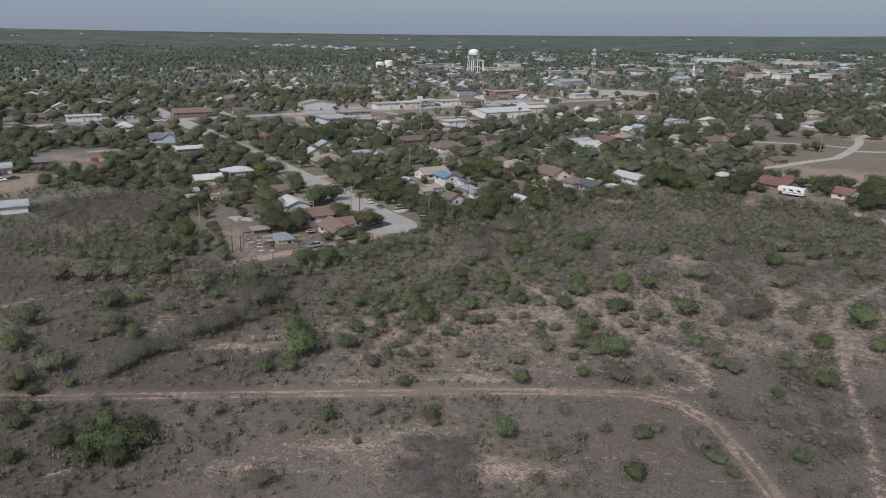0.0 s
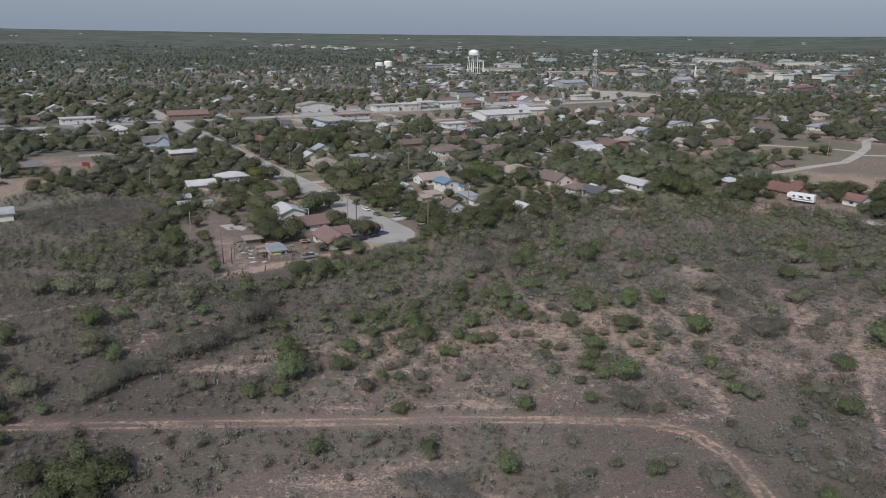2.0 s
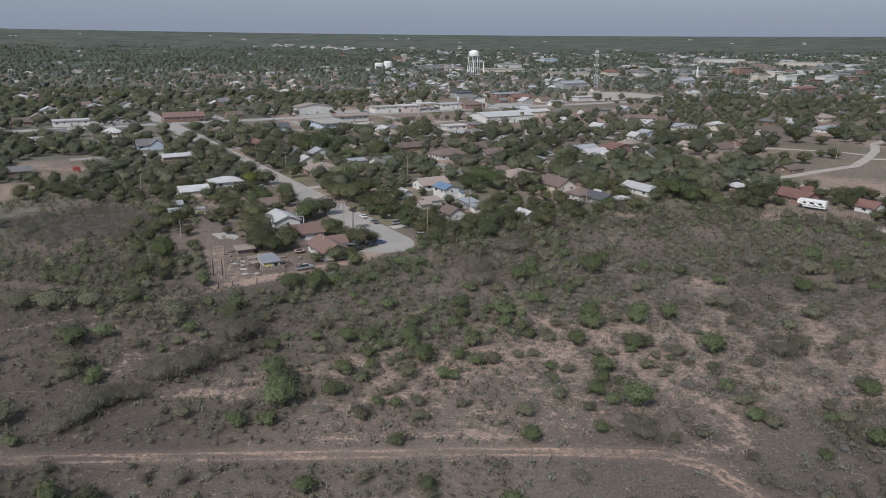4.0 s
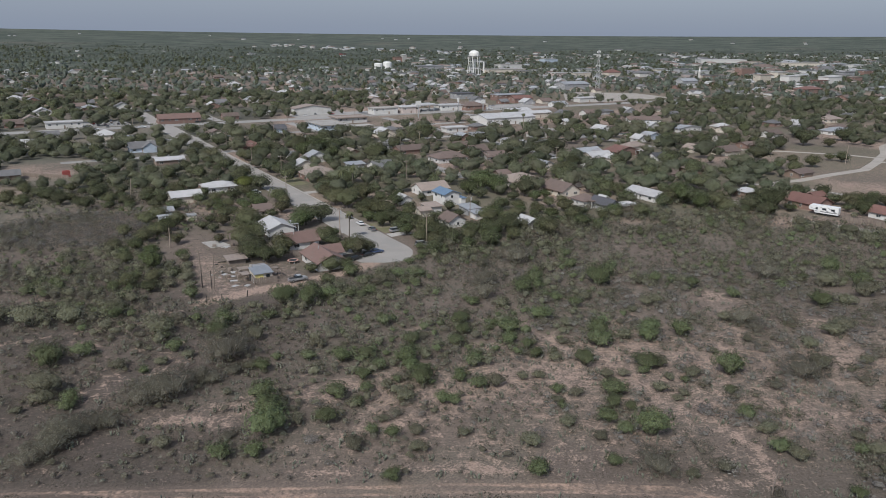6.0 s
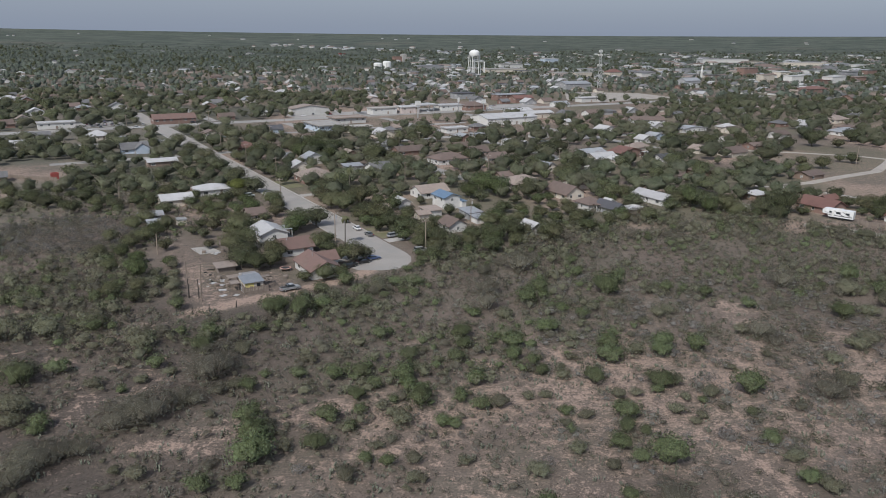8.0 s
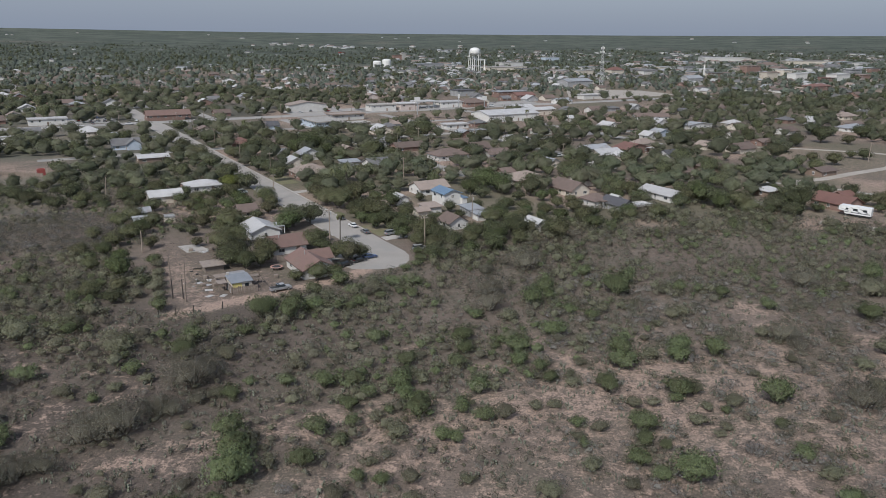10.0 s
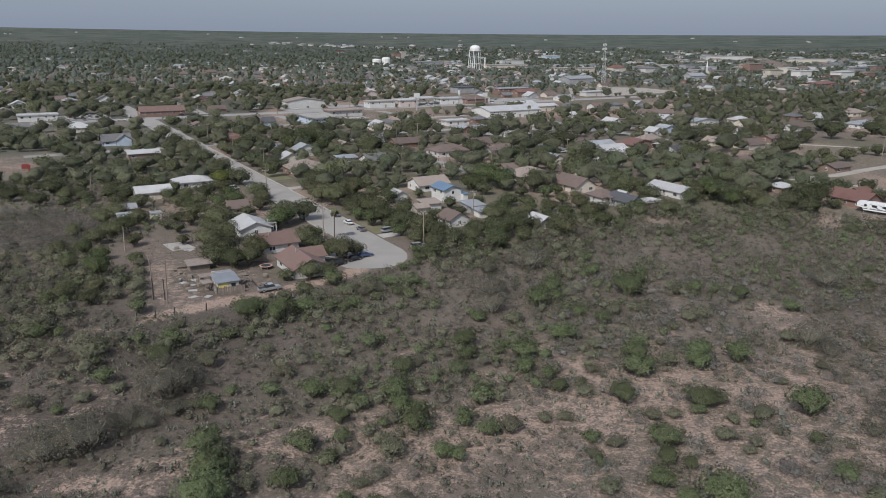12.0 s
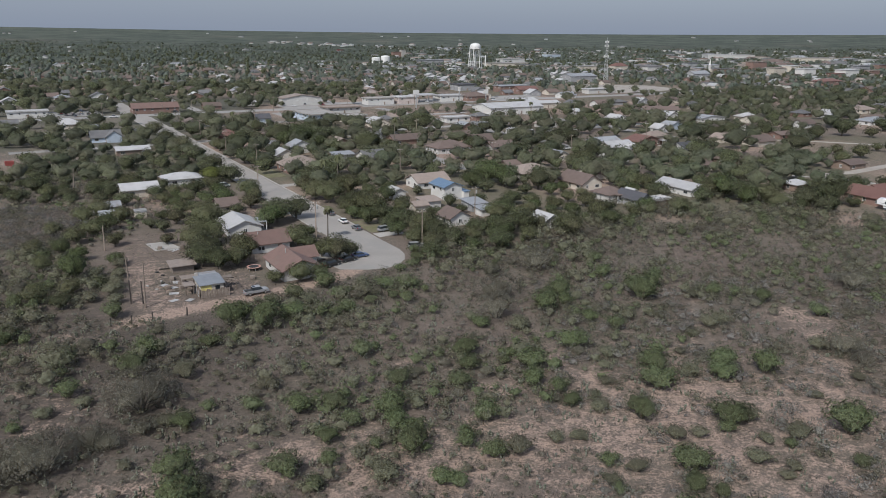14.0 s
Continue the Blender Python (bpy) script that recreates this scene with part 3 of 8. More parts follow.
def soil_at(x, y):
    """How bare the ground is, 0 to 1, by its worn and washed-out patches."""
    out = np.zeros(np.shape(x))
    for sx, sy, rx, ry in SOIL_FAR + SOIL_MID + SOIL_NEAR:
        out += np.exp(-(((x - sx) / rx) ** 2 + ((y - sy) / ry) ** 2))
    return np.clip(out, 0, 1)


def axis_steps(lo, hi, fine_lo, fine_hi, step, grow):
    mid = np.arange(fine_lo, fine_hi + step / 2, step)
    up, s = [mid[-1]], step
    while up[-1] < hi:
        s *= grow
        up.append(up[-1] + s)
    down, s = [mid[0]], step
    while down[-1] > lo:
        s *= grow
        down.append(down[-1] - s)
    return np.concatenate([down[:0:-1], mid, up[1:]])


def build_ground():
    xs, ys = axis_steps(-4900, 4900, -105, 125, 1.45, 1.09), axis_steps(-1500, 4950, 62, 272, 1.45, 1.075)
    gx, gy = np.meshgrid(xs, ys)
    x, y = gx.ravel(), gy.ravel()
    gz = land_z(x, y)
    rut = np.minimum(np.abs(off_line(x, y, TRACK) - 0.9), 9)
    gz = gz - 0.06 * np.exp(-((rut / 0.45) ** 2)) * (y < 190)
    # Bare soil: wheel tracks, trails, and patches where the brush thins out.
    bare = 0.16 + 0.62 * np.clip((fbm(x, y, 11.0, 21) - 0.42) / 0.3, 0, 1) * np.clip((fbm(x, y, 48.0, 4) - 0.22) / 0.35, 0, 1)
    sandy = np.exp(-(((x - 32) / 50.0) ** 2 + ((y - 155) / 30.0) ** 2)) + 0.7 * np.exp(-(((x + 30) / 36.0) ** 2 + ((y - 146) / 9.0) ** 2))
    sandy += 0.5 * np.exp(-(((x + 62) / 14.0) ** 2 + ((y - 158) / 14.0) ** 2)) + 0.35 * np.exp(-(((x - 75) / 30.0) ** 2 + ((y - 185) / 25.0) ** 2))
    sandy += 0.4 * np.exp(-(((x - 0) / 40.0) ** 2 + ((y - 101) / 9.0) ** 2))
    bare = np.clip(bare * (0.26 + 0.75 * np.clip(sandy, 0, 1)), 0, 0.6)
    bare = np.maximum(bare, soil_at(x, y) * (0.22 + 0.75 * fbm(x, y, 5.0, 36)))
    # Thin grass and washed soil on the eastern half.
    east = np.clip((x + 8) / 22.0, 0, 1) * np.clip((205 - y) / 30.0, 0, 1) * np.clip((150 - x) / 30.0, 0, 1) * np.clip((y - 112) / 30.0, 0.2, 1)
    bare = np.maximum(bare, east * (0.24 + 0.42 * fbm(x, y, 6.0, 37)))
    for path_line, w in ((TRAIL_MID, 1.4), (TRAIL_SIDE, 0.9), (TRAIL_WEST, 1.3)):
        bare = np.maximum(bare, (0.42 + 0.55 * fbm(x, y, 10.0, 33)) * np.clip((205 - y) / 30.0, 0.1, 1) * np.exp(-((off_line(x, y, path_line) / w) ** 2)))
    near_town = np.clip((y + 0.1 * np.abs(x) - 258) / 30.0, 0, 1)
    bare = np.maximum(bare * (1 - 0.6 * near_town), near_town * np.clip((fbm(x, y, 26.0, 40) - 0.3) / 0.5, 0, 0.75))
    d = np.hypot(x, y)
    lawn = near_town * np.clip((fbm(x, y, 34.0, 41) - 0.4) / 0.25, 0, 0.85)
    ut, vt = to_town(x, y)
    lots = np.exp(-(((ut - 315) / 95.0) ** 4 + ((vt - 470) / 75.0) ** 4)) + 0.7 * np.exp(-(((ut - 150) / 90.0) ** 4 + ((vt - 515) / 35.0) ** 4))
    bare = np.maximum(bare, lots * (0.22 + 0.4 * fbm(x, y, 30.0, 43)))
    lawn = lawn * (1 - 0.7 * np.clip(lots, 0, 1))
    park = np.exp(-(((x - 195) / 48.0) ** 4 + ((y - 400) / 52.0) ** 4))
    lawn = lawn * (1 - 0.6 * park) + 0.45 * park * fbm(x, y, 25.0, 45)
    bare = np.maximum(bare * (1 - 0.35 * park), park * (0.2 + 0.35 * fbm(x, y, 18.0, 46)))
    wood = np.clip((d - 800) / 700.0, 0, 1) * np.clip((fbm(x, y, 300.0, 50) - 0.1) / 0.2, 0.6, 1)
    wood = np.maximum(wood, np.clip((-120 - x) / 60.0, 0, 0.6) * (y > 190) * (d < 700))
    # The trodden lot behind the dead end and the dirt lane along it.
    lot = 0.4 * np.exp(-((off_line(x, y, LOT_STRIP) / 4.6) ** 4)) + 0.34 * np.exp(-(((x + 60) / 17.0) ** 4 + ((y - 219) / 17.0) ** 4)) + 0.3 * np.exp(-(((x + 43) / 5.0) ** 2 + ((y - 219) / 7.0) ** 2))
    lot *= 0.2 + 0.85 * fbm(x, y, 8.0, 59)
    lane = 0.85 * np.exp(-((off_line(x, y, LANE) / 2.7) ** 4))
    bare = np.maximum(bare, np.maximum(lot, lane))
    lawn = np.maximum(lawn * (1 - np.clip(1.6 * lot + lane, 0, 1)), 0.6 * np.exp(-(((x + 41.5) / 3.5) ** 2 + ((y - 222) / 5.0) ** 2)))
    clearing = np.exp(-(((x + 183) / 24.0) ** 4 + ((y - 357) / 18.0) ** 4)) + np.exp(-(((x + 182) / 20.0) ** 4 + ((y - 293) / 26.0) ** 4))
    bare = np.maximum(bare, clearing * (0.2 + 0.3 * fbm(x, y, 12.0, 44)))
    lawn = lawn * (1 - np.clip(clearing, 0, 1)) * np.clip((x + 240) / 110.0, 0.15, 1)
    wood = wood * (1 - 0.8 * np.clip(clearing, 0, 1))
    # Dark leaf litter and weeds on the western half of the field.
    litter = np.clip((-12 - x) / 30.0, 0, 1) * np.clip((235 - y) / 25.0, 0, 1) * np.clip(0.35 + 1.6 * (fbm(x, y, 14.0, 58) - 0.3), 0.2, 1)
    litter = np.maximum(litter, np.clip((-38 - x) / 14.0, 0, 1) * np.clip((124 - y) / 10.0, 0, 1))
    litter = np.maximum(litter, 0.5 * np.clip((x - 8) / 14.0, 0, 1) * np.clip((142 - y) / 16.0, 0, 1))
    litter *= 1 - np.clip(1.8 * lot + lane, 0, 1)
    bare = bare * (1 - 0.3 * litter)
    inner, width = np.arange(len(ys) - 1), len(xs)
    a = (inner[:, None] * width + np.arange(width - 1)[None, :]).ravel()
    faces = np.stack([a, a + 1, a + 1 + width, a + width], 1)
    me = mesh_of("ground", np.stack([x, y, gz], 1), faces, M["land"])
    lay = me.attributes.new("cover", "FLOAT_COLOR", "POINT")
    lay.data.foreach_set("color", np.stack([bare, lawn, wood, litter], 1).astype(np.float32).ravel())
    way = me.attributes.new("track", "FLOAT", "POINT")
    way.data.foreach_set("value", np.minimum(off_line(x, y, TRACK), 20).astype(np.float32))
    me.polygons.foreach_set("use_smooth", np.ones(len(faces), bool))
    return tagged(new("ground", me), "dry brush land with bare reddish soil patches reaching the horizon", "ground", kind="structure")


build_ground()
ribbon("street", STREET, 10.6, M["asphalt"], "worn pale asphalt residential street ending at the brush")
for ku in (105.3, 116.3):
    ribbon("kerb", [town(ku, v) for v in (238, 330, 420, 536)], 0.4, M["concrete"], "pale concrete kerb along the street", 0.16, "kerb")
patch("lawn", [town(u, v) for u, v in ((116.8, 232), (128, 233), (127, 246), (116.8, 245))], M["lawn"], "patchy green front lawn by the street", 0.05)
patch("lawn", [town(u, v) for u, v in ((116.8, 318), (124, 318), (124, 334), (116.8, 334))], M["lawn"], "patchy green front lawn by the street", 0.05)
patch("driveway", [town(u, v) for u, v in ((116.6, 227), (124, 227.5), (124, 231), (116.6, 231))], M["concrete"], "pale concrete driveway off the street", 0.07, "pavement")
patch("driveway", [town(u, v) for u, v in ((116.6, 300), (128, 300.5), (128, 304), (116.6, 304))], M["concrete"], "pale concrete driveway off the street", 0.07, "pavement")
patch("driveway", [town(u, v) for u, v in ((96, 216), (105.0, 216), (105.0, 221), (96, 221))], M["concrete"], "pale concrete driveway off the street", 0.07, "pavement")
patch("street_end", [(-29.5, 229.5), (-27, 227.0), (-21, 227.2), (-17.2, 228.2), (-14.6, 231.2), (-13.6, 235.5), (-14.0, 240), (-16, 244.5), (-19, 248), (-27, 243)], M["asphalt"], "worn asphalt dead end of the street", 0.05, "road")
HIGHWAY = [town(u, 550 - 0.012 * (u - 60)) for u in (-260, -60, 60, 180, 300, 420, 560, 700)]
ribbon("highway", HIGHWAY, 13.0, M["highway"], "wide grey asphalt highway through the town", 0.09)
ribbon("gravel_road", [(150, 238), (141.0, 252.3), (134.5, 268.0), (121.5, 278.5), (112, 284)], 5.0, M["gravel"], "pale gravel road beside the brush", 0.06)
ribbon("park_road", [(128, 350), (146.3, 358.9), (165.4, 373.2), (188.9, 388.9), (204.0, 408.8), (225, 440), (238.7, 467.6), (272.1, 506.2), (310, 560)], 4.6, M["gravel"], "pale gravel road round the open field", 0.06)
ribbon("park_road_branch", [(130, 452), (172.9, 444.7), (203.4, 433.7), (214, 424)], 3.4, M["gravel"], "pale gravel side road on the open field", 0.065)
ribbon("park_road_loop", [(206, 412), (225.0, 410.6), (262, 404)], 3.6, M["gravel"], "pale gravel track across the open field", 0.07)
ribbon("footpath", [(120, 350), (136, 345), (158, 322), (182, 306)], 2.2, M["concrete"], "narrow pale footpath along the open field", 0.06)
patch("concrete_slab", [(-77, 244.5), (-72.3, 238.7), (-67.3, 241.6), (-72.6, 247)], M["concrete"], "bare concrete slab of a vanished building", 0.12)
patch("parking_lot", [town(u, v) for u, v in ((205, 555), (420, 553), (420, 580), (205, 580))], M["highway"], "grey asphalt parking lot by the highway", 0.07, "pavement")
patch("car_park", [town(u, v) for u, v in ((64, 560), (94, 560), (94, 592), (64, 592))], M["highway"], "grey asphalt car park beside the highway", 0.06, "pavement")
patch("mast_yard", [(105, 860), (180, 850), (205, 800), (120, 735), (95, 760)], M["gravel"], "bare pale yard below the mast", 0.06)
patch("courtyard", [(94, 305), (104, 301), (110, 311), (101, 317)], M["gravel"], "pale swept courtyard beside a small house", 0.05)
for su, sv, sl, sw in ((40, 420, 260, 6.5), (40, 480, 260, 6.5), (260, 380, 150, 6.5)):
    ribbon("side_street", [town(su, sv), town(su + sl / 2, sv), town(su + sl, sv)], sw, M["highway"], "narrow grey side street between houses", 0.05)
for su, v0, v1 in ((190, 300, 530), (262, 300, 530), (330, 330, 530), (150, 560, 860), (250, 560, 860), (350, 560, 860)):
    ribbon("cross_street", [town(su, v0), town(su, (v0 + v1) / 2), town(su, v1)], 6.5, M["highway"], "narrow grey street between houses", 0.055)

# ---- buildings ----
def window_meshes():
    out = {}
    for key, w, h in (("wide", 1.7, 1.1), ("tall", 1.0, 1.25), ("strip", 2.6, 1.3)):
        fr = boxes(((-w / 2, -0.05, 0), (w / 2, 0.06, 0.09)), ((-w / 2, -0.05, h - 0.09), (w / 2, 0.06, h)), ((-w / 2, -0.05, 0.09), (-w / 2 + 0.09, 0.06, h - 0.09)), ((w / 2 - 0.09, -0.05, 0.09), (w / 2, 0.06, h - 0.09)), ((-0.035, -0.03, 0.09), (0.035, 0.06, h - 0.09)))
        out[key] = (from_bm("window", fr, M["frame"]), from_bm("pane", boxes(((-w / 2 + 0.09, 0.0, 0.09), (w / 2 - 0.09, 0.03, h - 0.09))), M["glass"]), w)
    return out


WINDOWS = window_meshes()
DOOR = from_bm("door", boxes(((-0.5, -0.06, 0.05), (0.5, 0.05, 2.1)), bevel=0.02), M["door"])
FOOT = []  # building footprints that trees keep clear of: x, y, half size


def put_on_wall(ob, x, y, z, turn):
    ob.matrix_basis = pose(x, y, z, 0, 0, turn)
    return ob


def openings(base, lx, ly, eave, near):
    """Windows and a door round a body of lx by ly metres; local -y is the front."""
    facing = base.matrix_world.to_3x3()
    for side, (length, turn) in enumerate(((lx, 0), (ly, 90), (lx, 180), (ly, 270))):
        if not near and (facing @ Matrix.Rotation(radians(turn), 3, "Z") @ Vector((0, -1, 0))).y > 0.1:
            continue
        n = max(1, int(length / (4.2 if near else 6.0)))
        for k in range(n):
            s = (k + 0.5) / n * length - length / 2
            depth = (ly if side % 2 == 0 else lx) / 2 + 0.01
            at = Matrix.Rotation(radians(turn), 4, "Z") @ Vector((s, -depth, 0))
            if side == 0 and k == n // 2 and n > 1:
                put_on_wall(part("door", DOOR, None, base), at.x, at.y, 0, turn)
                continue
            fr, pane, _ = WINDOWS["wide" if (k + side) % 2 == 0 else "tall"]
            w = put_on_wall(part("window", fr, None, base), at.x, at.y, max(eave - 1.6, 0.5), turn)
            if near:
                part("pane", pane, None, w)


def roof_mesh(kind, lx, ly, eave, rise, over, mat):
    bm = bmesh.new()
    hx, hy, th = lx / 2 + over, ly / 2 + over, 0.2
    drop = rise * over / (ly / 2)
    if kind == "gable":
        prism(bm, [(-hy, eave - drop), (0, eave + rise), (hy, eave - drop), (hy, eave - drop + th), (0, eave + rise + th * 1.15), (-hy, eave - drop + th)], -hx, hx)
    elif kind == "hip":
        run = min(hx, hy)
        rid = max(hx - run, 0.15)
        low = [bm.verts.new(p) for p in ((-hx, -hy, eave - 0.12), (hx, -hy, eave - 0.12), (hx, hy, eave - 0.12), (-hx, hy, eave - 0.12))]
        top = [bm.verts.new(p) for p in ((-hx, -hy, eave + 0.1), (hx, -hy, eave + 0.1), (hx, hy, eave + 0.1), (-hx, hy, eave + 0.1))]
        if hx >= hy:
            r = [bm.verts.new((-rid, 0, eave + rise)), bm.verts.new((rid, 0, eave + rise))]
            sides = ((top[0], top[1], r[1], r[0]), (top[1], top[2], r[1]), (top[2], top[3], r[0], r[1]), (top[3], top[0], r[0]))
        else:
            rid = hy - hx
            r = [bm.verts.new((0, -rid, eave + rise)), bm.verts.new((0, rid, eave + rise))]
            sides = ((top[0], top[1], r[0]), (top[1], top[2], r[1], r[0]), (top[2], top[3], r[1]), (top[3], top[0], r[0], r[1]))
        for f in sides:
            bm.faces.new(f)
        for k in range(4):
            j = (k + 1) % 4
            bm.faces.new((low[k], low[j], top[j], top[k]))
        bm.faces.new(low[::-1])
    elif kind == "shed":
        prism(bm, [(-hy, eave), (hy, eave + rise), (hy, eave + rise + 0.14), (-hy, eave + 0.14)], -hx, hx)
    else:
        box(bm, (-hx, -hy, eave), (hx, hy, eave + 0.3))
        for lo, hi in (((-hx, -hy), (hx, -hy + 0.3)), ((-hx, hy - 0.3), (hx, hy)), ((-hx, -hy + 0.3), (-hx + 0.3, hy - 0.3)), ((hx - 0.3, -hy + 0.3), (hx, hy - 0.3))):
            box(bm, (*lo, eave + 0.3), (*hi, eave + 0.62))
    return from_bm("roof", bm, mat)


def wall_mesh(kind, lx, ly, eave, rise, mat):
    bm = bmesh.new()
    hx, hy = lx / 2, ly / 2
    if kind == "gable":
        prism(bm, [(-hy, -0.1), (-hy, eave + 0.03), (0, eave + rise + 0.03), (hy, eave + 0.03), (hy, -0.1)], -hx, hx)
    elif kind == "shed":
        prism(bm, [(-hy, -0.1), (-hy, eave + 0.04), (hy, eave + rise + 0.02), (hy, -0.1)], -hx, hx)
    else:
        box(bm, (-hx, -hy, -0.1), (hx, hy, eave + 0.05))
    return from_bm("wall", bm, mat)


def house(x, y, wu, wv, kind, roof_mat, wall_mat, label, eave=2.7, rise=None, ridge="u", near=True, name="house", turn=None, over=0.55, group="", windows=True, category="house", key=True):
    """A house of wu by wv metres along the town's two directions, its ridge along u or v."""
    a = (ANG if turn is None else turn) + (90 if ridge == "v" else 0)
    lx, ly = (wv, wu) if ridge == "v" else (wu, wv)
    rise = ly * (0.24 if kind == "gable" else 0.2) if rise is None else rise
    eave = 0.86 * eave if eave < 3.3 else eave
    base = thing(name, pose(x, y, 0, 0, 0, a), label, category, group)
    part("wall", wall_mesh(kind, lx, ly, eave, rise, M[wall_mat]), None, base)
    part("roof", roof_mesh(kind, lx, ly, eave, rise, over, M[roof_mat]), None, base)
    if windows:
        openings(base, lx, ly, eave, near)
    FOOT.append((x, y, 0.5 * math.hypot(wu, wv), key))
    return base


def vent(base, x, y, z):
    """A roof vent pipe."""
    part("vent", rod(bmesh.new(), (x, y, z - 0.6), (x, y, z + 0.35), 0.09), M["steel"], base)


def porch(base, x0, x1, y0, depth, top, roof_mat):
    """A porch with posts before the wall at y0."""
    part("porch_roof", boxes(((x0, y0 - depth, top), (x1, y0 - 0.02, top + 0.16))), M[roof_mat], base)
    n = max(2, int((x1 - x0) / 2.6) + 1)
    for k in range(n):
        px_ = x0 + 0.2 + (x1 - x0 - 0.4) * k / (n - 1)
        part("porch_post", boxes(((px_ - 0.08, y0 - depth + 0.1, 0), (px_ + 0.08, y0 - depth + 0.26, top))), M["frame"], base, "white porch post")
    part("porch_floor", boxes(((x0, y0 - depth, -0.05), (x1, y0 - 0.02, 0.16))), M["concrete"], base)


# The houses round the dead end.
h = house(-37.0, 225.2, 8.0, 12.2, "gable", "roof_rust", "white", "white single-storey house under a brown gabled roof", 2.7, 1.9, "v")
vent(h, 1.2, 1.0, 4.6)
wing = part("wing", prism(bmesh.new(), [(-2.6, -0.1), (-2.6, 2.72), (0, 4.2), (2.6, 2.72), (2.6, -0.1)], -5.8, 0), M["white"], h)
wing.matrix_basis = pose(3.2, 0, 0, 0, 0, 90)
wing = part("wing_roof", prism(bmesh.new(), [(-3.1, 2.42), (0, 4.2), (3.1, 2.42), (3.1, 2.62), (0, 4.42), (-3.1, 2.62)], -6.3, -0.2), M["roof_rust"], h)
wing.matrix_basis = pose(3.2, 0, 0, 0, 0, 90)
h = house(-47.4, 243.0, 9.0, 8.0, "gable", "roof_rust", "white", "low house under a faded red-brown shingle roof", 2.6, 1.9)
vent(h, -2, -1, 4.2)
h = house(-58.2, 258.6, 8.2, 11.0, "gable", "roof_white", "white", "white house under a patched pale sheet-metal roof", 2.6, 1.6, "v")
porch(h, -3.6, 1.8, -4.1, 2.2, 2.5, "roof_metal")
house(-68.3, 280.5, 5.5, 5.9, "gable", "roof_brown", "cream", "small house with a brown roof among trees", 2.6, 1.6)
house(-102.0, 300.6, 10.5, 8.4, "gable", "roof_white", "cream", "cream stucco house under a white metal roof", 2.9, 1.4)
house(-95.5, 319.5, 11.8, 8.4, "hip", "roof_white", "white", "long white-roofed house half hidden by trees", 2.7, 1.7)
house(-101.4, 276.9, 6.7, 4.6, "gable", "roof_metal", "grey_wall", "grey shed with a dull metal roof", 2.3, 0.9, name="shed", category="shed", near=False)
house(-96.2, 268.2, 5.0, 4.0, "gable", "roof_metal", "white", "small whitish shed with a sheet roof", 2.2, 0.7, name="shed", category="shed", near=False)
house(-89.6, 272.0, 3.0, 2.6, "flat", "grey_wall", "cream", "small pale storage box in the weeds", 1.7, name="storage_box", category="box", windows=False, over=0.05)
house(-138.0, 380.0, 12.6, 7.6, "gable", "roof_white", "brown_wall", "brown house under a long white roof", 2.7, 1.0)
h = house(-166.0, 416.5, 12.6, 7.6, "gable", "roof_grey", "blue_wall", "pale blue house under a grey gabled roof", 2.8, 2.6)
hw = boxes()
prism(hw, [(-3.2, -0.1), (-3.2, 2.8), (0, 5.0), (3.2, 2.8), (3.2, -0.1)], -2, 2)
wing = part("wing", hw, M["blue_wall"], h, "pale blue gabled front wing")
wing.matrix_basis = pose(3.0, -5.0, 0, 0, 0, 90)
hw = boxes()
prism(hw, [(-3.8, 2.55), (0, 5.15), (3.8, 2.55), (3.8, 2.75), (0, 5.38), (-3.8, 2.75)], -2.4, 4)
wr = part("wing_roof", hw, M["roof_grey"], h)
wr.matrix_basis = pose(3.0, -5.0, 0, 0, 0, 90)
house(-206.0, 461.5, 10.9, 10.1, "hip", "roof_white", "cream", "cream house under a pale pyramid hip roof", 2.9, 2.8)
house(-190.5, 452.5, 7.6, 5.0, "gable", "roof_metal", "cream", "low shed with a grey sheet roof beside a house", 2.4, 0.9, name="shed", category="shed", near=False)
h = house(-254.0, 508.0, 21.0, 9.0, "flat", "roof_white", "white", "long low whitish flat-roofed shop by the highway", 3.6, name="shop", category="shop")
house(-233.0, 430.0, 8.4, 5.9, "gable", "roof_white", "white", "white-roofed cottage behind trees", 2.6, 1.2)
house(-193.0, 542.0, 26.9, 10.9, "gable", "roof_rust", "brick", "long red-brick building under a brown gabled roof", 3.6, 2.6)
house(-146.6, 476.0, 10.9, 7.6, "gable", "roof_brown", "cream", "house with a brown roof and cream gable end", 2.7, 1.9, "v")
house(-166.0, 568.5, 10.9, 7.6, "gable", "roof_brown", "brick", "brown-roofed brick house by the highway", 2.7, 2.0)
house(-112.5, 427.5, 10.9, 10.9, "hip", "roof_red", "brick", "brick house under a reddish hip roof", 2.7, 2.6)
house(-118.0, 499.5, 14.3, 7.6, "gable", "roof_dark", "blue_wall", "pale blue house under a dark gabled roof", 2.8, 2.0)
house(-98.8, 427.5, 6.7, 5.0, "gable", "roof_brown", "white", "small brown-roofed white cottage", 2.5, 1.2)
house(-87.0, 404.7, 5.5, 4.5, "gable", "roof_metal", "white", "small pale shed among trees", 2.3, 0.8, name="shed", category="shed", near=False)
house(-61.5, 349.0, 13.9, 11.8, "hip", "roof_tan", "brick", "brick house under a broad pinkish-brown hip roof", 2.8, 3.0)
house(-49.4, 373.0, 8.0, 4.6, "shed", "roof_metal", "grey_wall", "open shed with a pale blue-grey sheet roof", 2.7, 0.7, name="shed", category="shed", near=False)
house(-43.5, 515.5, 6.7, 6.7, "hip", "roof_tan", "white", "small house with a pale hip roof", 2.8, 2.0)
